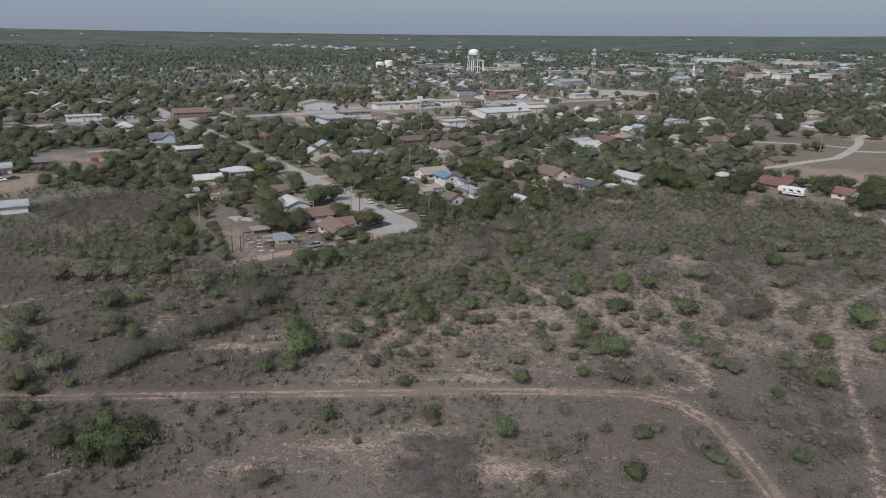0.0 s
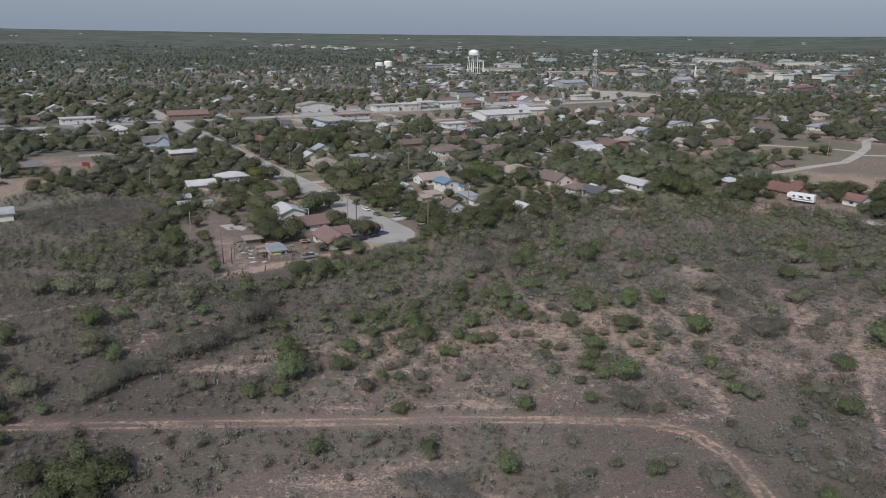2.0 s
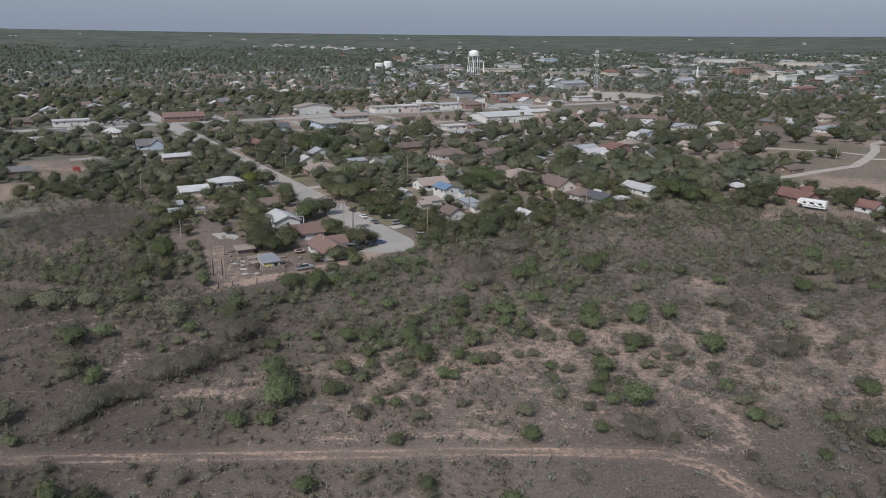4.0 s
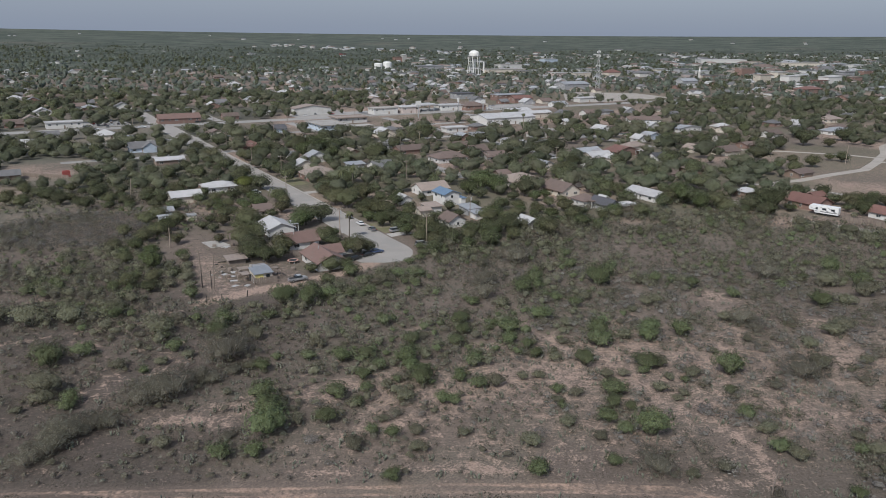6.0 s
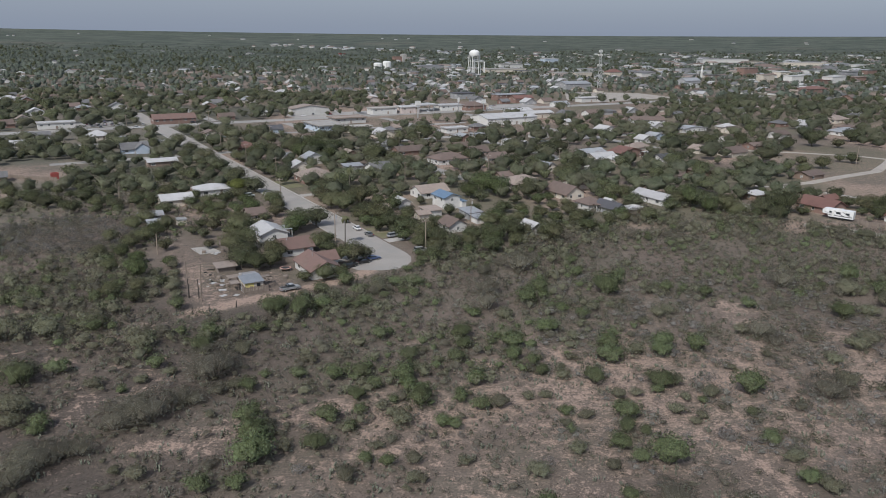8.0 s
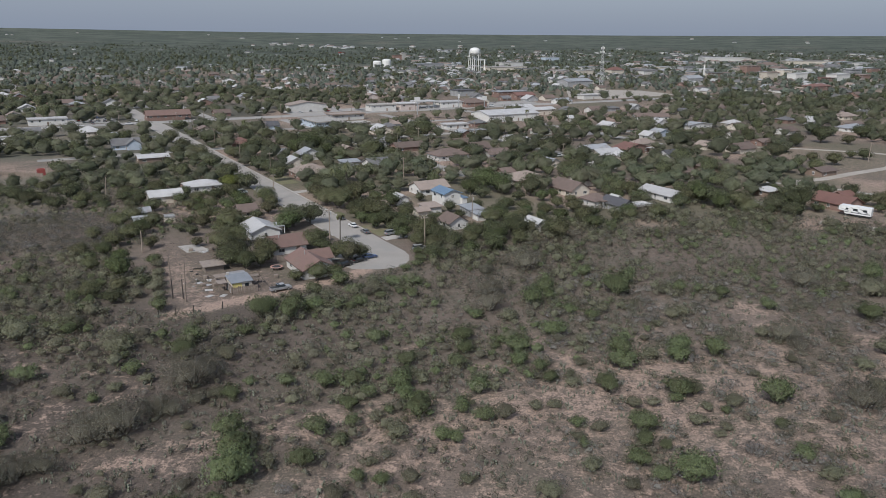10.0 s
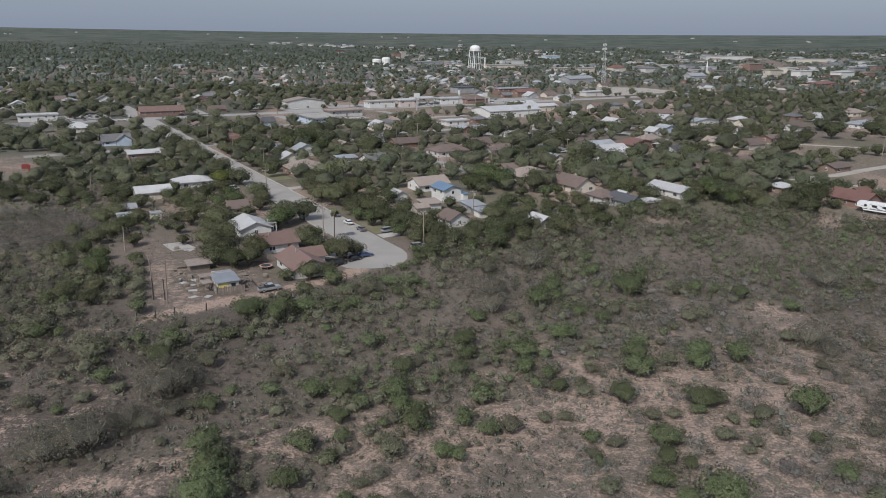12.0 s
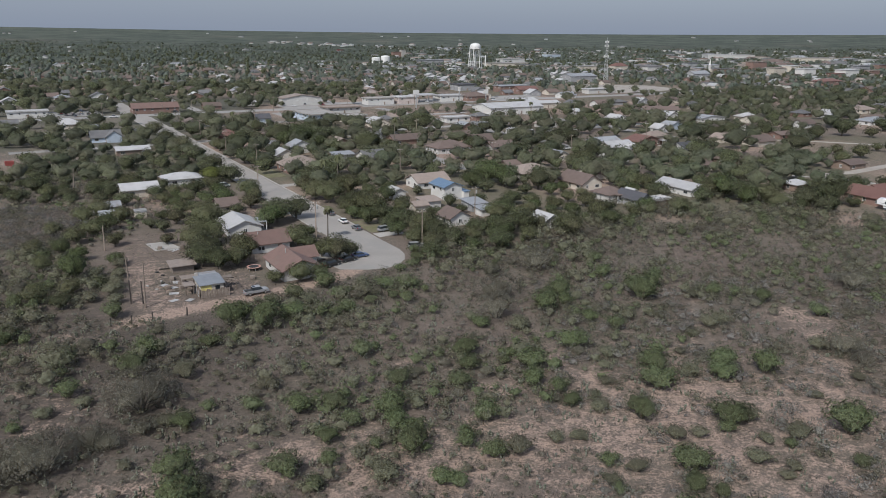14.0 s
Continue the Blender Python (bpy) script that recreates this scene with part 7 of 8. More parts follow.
for bush_kind, bush_list, tall_by in (
    ("green", GREEN_BUSHES_FAR_WEST + GREEN_BUSHES_WEST + GREEN_BUSHES_MID + GREEN_BUSHES_EAST + GREEN_BUSHES_FAR_EAST, 1.1),
    ("olive", OLIVE_BUSHES_FAR_WEST + OLIVE_BUSHES_WEST + OLIVE_BUSHES_MID, 0.95),
    ("cloud", [(x, y, 1.25 * w) for x, y, w in WISPY_BUSHES_FAR_WEST + WISPY_BUSHES_WEST], 0.9),
    ("grey", BARE_BUSHES, 0.85),
    ("thorn", TRACK_THICKET, 1.0),
    ("olive", LOT_BUSHES + FIELD_SIDE + ROAD_BUSHES, 0.95),
    ("green", [(x, y - 3.0, w) for x, y, w in LANE_SIDE], 0.75),
):
    for k, (bx, by, bw) in enumerate(bush_list):
        if all(math.hypot(bx - ox, by - oy) > 0.35 * (bw + ow) for ox, oy, ow in FIELD_BUSHES) or bush_kind in ("cloud", "thorn"):
            plant(bush_kind, BUSHES, k % 4, bx, by, 1.1 * bw, tall_by)
            FIELD_BUSHES.append((bx, by, bw))
grey_rng = random.Random(17)
for k in range(40):
    by = grey_rng.uniform(85, 104)
    plant("grey", BUSHES, k % 4, grey_rng.uniform(-8.5 + 0.12 * (by - 85), 3.4 - 0.05 * (by - 85)), by, grey_rng.uniform(2.4, 3.9), 0.7)

# Clear ground that nothing woody stands on.
LINES = [(STREET[:3], 6.0), (STREET[2:], 4.4), ([(x + 3, y - 9) for x, y in STREET[:3]], 4.5), ([town(-40, 533), town(460, 530)], 11.0), (HIGHWAY, 10.0), ([(-56, 194.5), (-49.2, 203.2), (-36.6, 213.8), (-25.5, 226.8)], 2.4), ([(112, 284), (121.5, 278.5), (134.5, 268), (141, 252.3), (150, 238)], 5.5), ([(128, 350), (165.4, 373.2), (204, 408.8), (238.7, 467.6), (310, 560)], 4.5), ([(130, 452), (172.9, 444.7), (214, 424)], 4.0)]
for su, v0, v1 in ((190, 300, 530), (262, 300, 530), (330, 330, 530), (150, 560, 860), (250, 560, 860), (350, 560, 860)):
    LINES.append(([town(su, v0), town(su, v1)], 3.6))
PLOTS = [(-20, 232, 9), (-38, 240, 6), (-30, 246, 8), (-68, 236, 20), (-60, 218, 13), (-52, 205, 8), (-43, 224, 4), (-20, 238, 9), (195, 400, 46), (215, 430, 34), (235, 385, 30), (-182, 358, 22), (-178, 336, 10), (-176, 284, 14), (-189, 299, 13), (165, 345, 30), (142, 338, 10), (192, 332, 26), (122, 284, 10), (134, 278, 10), (128, 293, 8), (100, 309, 7), (-160, 258, 10), (-178, 306, 14), (150, 800, 50), (-15, 296, 9), (285, 800, 20), (185, 472, 20), (-168, 331, 11), (-195, 372, 16), (-201, 436, 12), (-166, 401, 11), (-156, 396, 8), (-140, 370, 8), (-137, 361, 9), (-131, 371, 7), (-160.3, 444.1, 11), (-158.7, 458.7, 10), (-173.1, 472.9, 11), (-148.9, 438.3, 8)]


def free(x, y, grow):
    """Whether a crown of that radius stands clear of roads, yards and roofs; a low view needs room before a house too."""
    ok = np.ones(len(x), bool)
    for pts, w in LINES:
        ok &= off_line(x, y, pts) > w + grow * 0.5
    for px_, py_, r in PLOTS:
        ok &= np.hypot(x - px_, y - py_) > r
    for px_, py_, r, key in FOOT:
        ok &= np.hypot(x - px_, y - py_) > r * 0.92 + grow * 0.7
        if key:
            ok &= ~((np.abs(x - px_ * (y / max(py_, 1))) < r * 0.75) & (y < py_) & (y > py_ - r - (8 if py_ < 700 else 25)))
    return ok


def scatter(n, x0, x1, y0, y1, seed, gap, keep):
    """Random places at least gap metres apart that pass keep(x, y)."""
    r = np.random.default_rng(seed)
    x, y = r.uniform(x0, x1, n), r.uniform(y0, y1, n)
    ok = keep(x, y)
    x, y = x[ok], y[ok]
    cells, out = {}, []
    for px_, py_ in zip(x, y):
        c = (int(px_ // gap), int(py_ // gap))
        if all((px_ - qx) ** 2 + (py_ - qy) ** 2 > gap * gap for i in (-1, 0, 1) for j in (-1, 0, 1) for qx, qy in cells.get((c[0] + i, c[1] + j), ())):
            cells.setdefault(c, []).append((px_, py_))
            out.append((px_, py_))
    return np.array(out).reshape(-1, 2)


def in_view(x, y, pad=12.0):
    """The wedge of land ahead, with some room beside it."""
    return np.abs(x + 0.027 * y) < 0.6 * (y + 8) + pad


# Trees near the dead end, each at its place.
YARD_TREES = [("mesquite", -63.5, 240.5, 8), ("oak", -58, 233, 8), ("oak", -57.4, 227.5, 7), ("oak", -52.9, 225.6, 6.5), ("mesquite", -50.0, 228.2, 6.0), ("mesquite", -51.8, 238.6, 6.5), ("mesquite", -34.0, 218.4, 5.4), ("oak", -30.6, 221.2, 4.2), ("mesquite", -38.8, 217.0, 3.6), ("mesquite", -49.8, 236.4, 5.2), ("mesquite", -71.8, 244.8, 3.5), ("mesquite", -62, 246, 8), ("mesquite", -68, 262, 9), ("oak", -50.5, 268, 9), ("oak", -46.5, 272.5, 8), ("bright", -51.5, 263.0, 7.5), ("mesquite", -40.4, 246.5, 6.5), ("oak", -37.2, 242.6, 5.0), ("mesquite", -29.2, 233.6, 7.6), ("mesquite", -26.6, 237.0, 5.0), ("oak", -22.5, 268.5, 7.5), ("oak", -17.5, 265.5, 7), ("mesquite", -10.5, 256, 9), ("oak", -7.0, 253, 7.5), ("mesquite", -27, 279, 9), ("oak", -31, 285, 8), ("mesquite", -41, 293, 9), ("mesquite", -46, 298, 8), ("oak", -52.5, 322, 8), ("mesquite", -37, 306, 9), ("lime", -86.0, 322.5, 7)]
YARD_TREES_EAST = [("bright", 8, 328, 11), ("bright", 2.5, 318, 8), ("bright", 13, 322, 9), ("oak", 24, 318, 9), ("bright", 27, 366, 6), ("oak", 22, 383, 9), ("mesquite", 44, 356, 10), ("oak", 51, 380, 9), ("oak", 40, 415, 11), ("oak", 48, 425, 11), ("mesquite", 60, 322, 7), ("oak", 61, 306, 7), ("bright", 82, 309, 10), ("oak", 86, 303, 9), ("mesquite", 92, 300, 9), ("bright", 53, 290, 5), ("oak", 15, 262, 8), ("mesquite", 27, 259, 8), ("oak", 9, 257, 8), ("oak", 24.8, 263.0, 5.5), ("mesquite", 19.0, 264.5, 5), ("oak", 112.3, 301.5, 10.5), ("oak", 103, 298, 8), ("oak", 106, 290, 7), ("oak", 131, 326, 6)]
GROVE = [("bright", -78.9, 403.6, 10), ("bright", -75.1, 412, 11), ("bright", -70.4, 418, 9), ("bright", -81.1, 428.8, 10), ("oak", -76.3, 435.4, 10), ("oak", -66.2, 424.1, 9), ("bright", -64.4, 402.2, 8)]
FIELD_EDGE_TREES = [("oak", 194, 468.5, 12), ("oak", 226, 490, 11), ("mesquite", 184.3, 415, 5), ("oak", 188.6, 411, 7), ("mesquite", 160.5, 403, 6), ("mesquite", 166.9, 394.3, 8), ("oak", 176.5, 459, 9), ("mesquite", 152, 379, 7), ("oak", 139.4, 322, 7), ("mesquite", 143, 308, 7), ("mesquite", 149, 312, 6), ("oak", 155, 314, 6), ("oak", 164, 302, 9), ("mesquite", 158, 294, 7), ("oak", 143, 267.5, 7), ("oak", 149, 271, 7), ("mesquite", 141, 275, 5), ("oak", 158, 480, 9), ("mesquite", 206, 463, 7)]
STREET_TREES = [(kind, *town(u, v), w) for kind, u, v, w in (("mesquite", 102.5, 292, 7), ("oak", 103.5, 316, 8), ("mesquite", 103.8, 341, 8), ("oak", 103.0, 366, 8), ("mesquite", 104.0, 392, 9), ("oak", 103.4, 421, 8), ("mesquite", 103.8, 452, 9), ("oak", 118.8, 352, 8), ("mesquite", 118.5, 388, 7), ("oak", 118.6, 440, 8))]
LOT_EDGE_TREES = [("bright", -92.1, 234.3, 5), ("mesquite", -93.6, 243.8, 5.5), ("mesquite", -92.5, 250.2, 6), ("bright", -92.0, 256.9, 6), ("mesquite", -101.2, 263.6, 6), ("mesquite", -83.3, 242.4, 4.5), ("bright", -85.0, 223.5, 4.5), ("mesquite", -102.2, 249.6, 5), ("mesquite", -100.6, 271.3, 6.5), ("bright", -86.1, 230.1, 4.5), ("mesquite", -97.7, 232.6, 5), ("mesquite", -90.2, 222.4, 4.5), ("bright", -76.5, 227.3, 3.8), ("mesquite", -91.8, 264.8, 6)]
TREE_N = 0
for spots in (YARD_TREES, YARD_TREES_EAST, FIELD_EDGE_TREES, GROVE, STREET_TREES, LOT_EDGE_TREES):
    for kind, tx, ty, tw in spots:
        plant(kind, TREES, TREE_N % 4, tx, ty, tw / 5.6, 0.95, "yard trees")
        TREE_N += 1
taken = np.array([(x, y) for _, x, y, _ in YARD_TREES + YARD_TREES_EAST])


def town_edge(x):
    """Where the brush ends and the gardens begin."""
    return np.interp(x, [-200, -95, -88, -60, -52, -30, -12, 25, 46, 90, 122, 150], [205, 214, 200, 189, 191, 211, 227, 258, 279, 293, 283, 260])


def near_wood(x, y):
    # woods: the edge of town and everything behind it, thick on the western side
    ok = (y > town_edge(x) + 14 * (fbm(x, y, 30, 60) - 0.5) + np.where((x > -72) & (x < -20), 20, 0)) & in_view(x, y) & free(x, y, 3.0)
    for tx, ty in taken:
        ok &= np.hypot(x - tx, y - ty) > 3.6
    ok &= (x > -82) | (y > 284 + 16 * (fbm(x, y, 20, 65) - 0.5))
    return ok & (fbm(x, y, 24, 61) > np.where(x < -85, 0.15, 0.41))


spots = scatter(15000, -270, 185, 196, 400, 5, 5.8, near_wood)
order = np.argsort(spots[:, 1])
near_spots, spare_spots = spots[order[:190]], spots[order[190:]]
for k, (tx, ty) in enumerate(near_spots):
    dice = (k * 37) % 10
    kind = ("oak" if dice < 4 else "mesquite" if dice < 8 else "bright") if tx > -95 else ("oak" if dice < 6 else "mesquite")
    plant(kind, TREES, k % 4, tx, ty, rng.uniform(0.68, 1.22), rng.uniform(0.85, 1.05), "trees at the edge of town")


def joined(name, spots, variants, mats, label, category, scale, tall=(0.85, 1.1), seed=1):
    """Many plants, too many to count, as one mesh for each material."""
    r = np.random.default_rng(seed)
    pick = r.integers(0, len(variants), len(spots))
    which = r.integers(0, len(mats), len(spots))
    for j, mat in enumerate(mats):
        vs, fs, ns, start = [], [], [], 0
        for k, (v, f, soft) in enumerate(variants):
            sel = spots[(pick == k) & (which == j)]
            if not len(sel):
                continue
            n = len(sel)
            a = r.uniform(0, 2 * np.pi, n)
            s = scale[0] + (scale[1] - scale[0]) * r.uniform(0, 1, n) ** 1.5
            c, sn, wide = (np.cos(a) * s)[:, None], (np.sin(a) * s)[:, None], r.uniform(0.75, 1.3, n)[:, None]
            h = (s * r.uniform(*tall, n))[:, None]
            z = land_z(sel[:, 0], sel[:, 1])[:, None]
            lx, ly = v[:, 0] * wide, v[:, 1] / wide
            out = np.stack([c * lx - sn * ly + sel[:, :1], sn * lx + c * ly + sel[:, 1:], h * v[:, 2] + z], 2)
            c, sn = np.cos(a)[:, None], np.sin(a)[:, None]
            ns.append(np.stack([c * soft[:, 0] - sn * soft[:, 1], sn * soft[:, 0] + c * soft[:, 1], np.broadcast_to(soft[:, 2], (n, len(v)))], 2).reshape(-1, 3))
            vs.append(out.reshape(-1, 3))
            fs.append((f[None] + (np.arange(n) * len(v))[:, None, None] + start).reshape(-1, f.shape[1]))
            start += n * len(v)
        if vs:
            tagged(new(name, mesh_of(name, np.concatenate(vs), np.concatenate(fs), mat, np.concatenate(ns))), label, category, kind="stuff")


mid_leaves = [leaf_cloud(500 + k, 110, 0.5, 10, 3.4, 4.6, 0.2, 0.25, (0.24, 0.42), core=(11, 5)) for k in range(5)]
far_leaves = [leaf_cloud(520 + k, 12, 1.1, 5, 3.2, 4.2, 0.2, 0.25, (0.3, 0.5), lift=0.4, core=(6, 3)) for k in range(5)]
dot_leaves = [leaf_cloud(540 + k, 10, 3.0, 3, 4.6, 3.0, 0.2, 0.25, (0.4, 0.6), lift=1.6, core=None) for k in range(4)]
fine_leaves = [leaf_cloud(560 + k, 250, 0.4, 15, 3.4, 4.8, 0.3, 0.25, (0.2, 0.36), (0.35, 0.6), core=(13, 6), reach=(0.85, 1.25)) for k in range(5)]
tree_mats = [M["town_oak"], M["town_mesquite"], M["town_oak"], M["town_mesquite"], M["oak"]]
west = spare_spots[:, 0] < -60
joined("town_trees", spare_spots[~west], fine_leaves, tree_mats, "dark and grey-green trees filling the gardens", "trees", (0.75, 1.7), seed=2)
joined("west_woods", spare_spots[west], fine_leaves, [M["town_oak"], M["town_mesquite"], M["oak"], M["town_oak"]], "dense dark green woods west of the street", "trees", (0.85, 1.5), seed=22)

# ---- the town beyond ----
def mid_house(x, y, r, k):
    roofs = ("roof_white", "roof_brown", "roof_grey", "roof_grey", "roof_metal", "roof_brown", "roof_tan", "roof_grey", "roof_white", "roof_brown")
    words = {"roof_white": "white sheet", "roof_brown": "brown shingle", "roof_grey": "grey shingle", "roof_metal": "grey metal", "roof_tan": "tan shingle", "roof_red": "red shingle"}
    walls = ("white", "cream", "brick", "white", "grey_wall", "pink", "white")
    names = {"white": "white", "cream": "cream", "brick": "brick", "grey_wall": "grey", "pink": "pink"}
    rm, wm = roofs[k % 10], walls[k % 7]
    return house(x, y, r.uniform(8, 12.5), r.uniform(7, 10), "gable" if k % 3 else "hip", rm, wm, f"{names[wm]} town house under a {words[rm]} roof", 2.7, None, "u" if k % 2 else "v", False, group="town houses", key=False)


house_rng = random.Random(8)
lots = []
for iu in range(-30, 60):
    for iv in range(0, 42):
        u, v = iu * 24 + 12 * (iv % 2), 262 + iv * 27 + (14 if (iv // 2) % 2 else 0)
        x, y = town(u + house_rng.uniform(-4, 4), v + house_rng.uniform(-4, 4))
        if y > 330 and (x > -0.1 * y or math.hypot(x, y) < 850 or house_rng.random() < 0.45) and in_view(np.array(x), np.array(y)) and math.hypot(x, y) < 1350 and house_rng.random() < (0.5 if y < 620 else 0.36):
            lots.append((x, y))
lots.sort(key=lambda p: p[1])
built = 0
far_lots = []
for k, (x, y) in enumerate(lots):
    ax, ay = np.array([x]), np.array([y])
    if not all(off_line(ax, ay, pts)[0] > w + 6 for pts, w in LINES) or any(math.hypot(x - a, y - b) < r + 5 for a, b, r in PLOTS) or any(math.hypot(x - a, y - b) < r + 8 for a, b, r, _ in FOOT):
        continue
    ut, vt = to_town(x, y)
    if 488 < vt < 548 and 40 < ut < 470 or 548 < vt < 600 and 50 < ut < 110:
        continue
    if -x > 0.33 * y and y < 430 or (x < -150 and y < 460):
        continue
    if built < 260:
        mid_house(x, y, house_rng, k)
        built += 1
    else:
        far_lots.append((x, y))


def far_town():
    """Roofs and walls of the far houses, one mesh for each roof colour."""
    r = random.Random(4)
    spots = [(x, y, 1.0) for x, y in far_lots]
    for _ in range(420):
        y = r.uniform(1250, 2300)
        x = r.uniform(-0.6 * y, 0.62 * y)
        if x < -0.12 * y and r.random() < 0.9:
            continue
        spots.append((x, y, r.uniform(0.7, 1.3)))
    for _ in range(46):
        along = r.random()
        spots.append((-720 + 730 * along + r.gauss(0, 25), 2830 - 640 * along + r.gauss(0, 50), r.uniform(0.7, 1.7)))
    for _ in range(130):
        spots.append((r.uniform(250, 1100), r.uniform(1150, 1900), r.uniform(0.9, 2.2)))
    for _ in range(24):
        y = r.uniform(2500, 4300)
        spots.append((r.uniform(-0.6, 0.6) * y, y, r.uniform(0.8, 1.6)))
    lists = {}
    for k, (x, y, s) in enumerate(spots):
        rm = ("roof_white", "roof_grey", "roof_brown", "roof_metal", "roof_grey", "roof_tan", "roof_grey", "roof_brown", "roof_brown", "roof_metal")[r.randrange(10)]
        lists.setdefault(rm, []).append((x, y, s * r.uniform(9, 16), s * r.uniform(7, 11), s))
    for rm, items in lists.items():
        rv, rf, wv_, wf = [], [], [], []
        for x, y, lx, ly, s in items:
            if r.random() < 0.5:
                a = radians(ANG)
            else:
                a = radians(ANG + 90)
            c, sn, z0 = math.cos(a), math.sin(a), float(land_z(x, y))
            e, rise = 2.8 * min(s, 1.3), ly * 0.16
            loc = [(-lx / 2, -ly / 2, -0.3), (lx / 2, -ly / 2, -0.3), (lx / 2, ly / 2, -0.3), (-lx / 2, ly / 2, -0.3), (-lx / 2, -ly / 2, e), (lx / 2, -ly / 2, e), (lx / 2, ly / 2, e), (-lx / 2, ly / 2, e)]
            top = [(-lx / 2 - 0.4, -ly / 2 - 0.4, e), (lx / 2 + 0.4, -ly / 2 - 0.4, e), (lx / 2 + 0.4, ly / 2 + 0.4, e), (-lx / 2 - 0.4, ly / 2 + 0.4, e), (-lx / 2 + 1, 0, e + rise), (lx / 2 - 1, 0, e + rise)]
            b = len(wv_)
            wv_ += [(x + c * p - sn * q, y + sn * p + c * q, z0 + h_) for p, q, h_ in loc]
            wf += [(b, b + 1, b + 5, b + 4), (b + 1, b + 2, b + 6, b + 5), (b + 2, b + 3, b + 7, b + 6), (b + 3, b, b + 4, b + 7)]
            b = len(rv)
            rv += [(x + c * p - sn * q, y + sn * p + c * q, z0 + h_) for p, q, h_ in top]
            rf += [(b, b + 1, b + 5, b + 4), (b + 2, b + 3, b + 4, b + 5), (b + 1, b + 2, b + 5, b + 5), (b + 3, b, b + 4, b + 4)]
        me = bpy.data.meshes.new("far_roofs")
        me.from_pydata(rv, [], [tuple(dict.fromkeys(f)) for f in rf])
        me.materials.append(M[rm])
        tagged(new("far_roofs", me), "roofs of houses far off in the town", "roofs", kind="stuff")
        tagged(new("far_walls", mesh_of("far_walls", wv_, wf, M["white" if rm != "roof_red" else "brick"])), "pale walls of houses far off in the town", "walls", kind="stuff")


far_town()


def shops_zone(x, y):
    """Open paved land along the highway."""
    u, v = to_town(x, y)
    return (v > 462) & (v < 640) & (u > 60) & (u < 470)


def mid_trees(x, y):
    u, v = to_town(x, y)
    verge = (u > 15) & (u < 275) & (v > 508) & (v < 562)
    return in_view(x, y, 30) & free(x, y, 3.2) & (~verge | (value_noise(x, y, 6.0, 68) > 0.86)) & (fbm(x, y, 40, 62) > np.where(x < -0.3 * y, 0.15, np.where(x < -0.12 * y, 0.3, 0.43)) + 0.22 * shops_zone(x, y))


mid_spots = scatter(40000, -430, 470, 395, 760, 71, 8.4, mid_trees)
near_mid = mid_spots[:, 1] < 480
joined("town_trees", mid_spots[near_mid], fine_leaves, tree_mats, "dark and grey-green trees filling the gardens", "trees", (0.75, 2.0), seed=9)
joined("town_trees", mid_spots[~near_mid], mid_leaves, tree_mats, "dark and grey-green trees filling the gardens", "trees", (0.75, 2.1), seed=3)
far_spots = scatter(90000, -1450, 1450, 760, 2450, 72, 8.4, lambda x, y: in_view(x, y, 40) & free(x, y, 3.5) & (fbm(x, y, 80, 63) > 0.24 + 0.5 * np.clip((y - 950 - 400 * (x > 0)) / 1000.0, 0, 1) * (0.35 + value_noise(x, y, 9.0, 66))))
joined("far_trees", far_spots, far_leaves, [M["farleaf"], M["farleaf"], M["oak"]], "trees of the far side of the town", "trees", (0.75, 2.0), seed=4)
wood_spots = scatter(50000, -2400, 2400, 1500, 4300, 73, 19.0, lambda x, y: in_view(x, y, 60) & (fbm(x, y, 200, 64) > 0.25) & (value_noise(x, y, 23.0, 67) > np.clip((y - 1750) / 1300.0, 0, 1)))
joined("far_woods", wood_spots, dot_leaves, [M["farwood"]], "low woods stretching to the horizon", "woods", (0.7, 1.5), (0.5, 0.8), seed=5)

# Low brush between the bushes.
tuft = [leaf_cloud(600 + k, 16, 0.13, 6, 0.6, 0.4, 0.0, 0.5, lift=0.9, core=None, shaggy=1.0, reach=(0.4, 1.3)) for k in range(6)]


def scrub_place(x, y):
    ok = in_view(x, y, 4) & (y < town_edge(x) + 4)
    for line, w in ((TRACK, 2.0), (TRAIL_MID[4:], 1.1), (TRAIL_SIDE, 1.2)):
        ok &= off_line(x, y, line) > w
    thin = value_noise(x, y, 0.9, 95) > 0.72
    ok &= (soil_at(x, y) < 0.45) | thin
    for px_, py_, r in PLOTS[3:8]:
        ok &= (np.hypot(x - px_, y - py_) > r) | thin
    return ok & ((fbm(x, y, 11.0, 21) < 0.6 + 0.1 * fbm(x, y, 3.0, 90)) | (value_noise(x, y, 1.3, 96) > 0.5))


scrub = scatter(150000, -120, 130, 84, 250, 74, 0.8, scrub_place)
joined("dry_scrub", scrub, tuft, [M["scrub"], M["wispy"], M["scrub"], M["bush_olive"]], "low dry grey-brown scrub and weeds over the field", "scrub", (0.6, 1.5), seed=6)

# Middle-sized brush too many to count.
shrub = [leaf_cloud(640 + k, 96, 0.16, 7 + k % 3, 1.0, 1.05, 0.0, 0.35, (0.24, 0.46), (0.28, 0.5), lift=0.35, core=(8, 3), deep=0.5, shaggy=1.2, reach=(0.5, 1.35)) for k in range(6)]


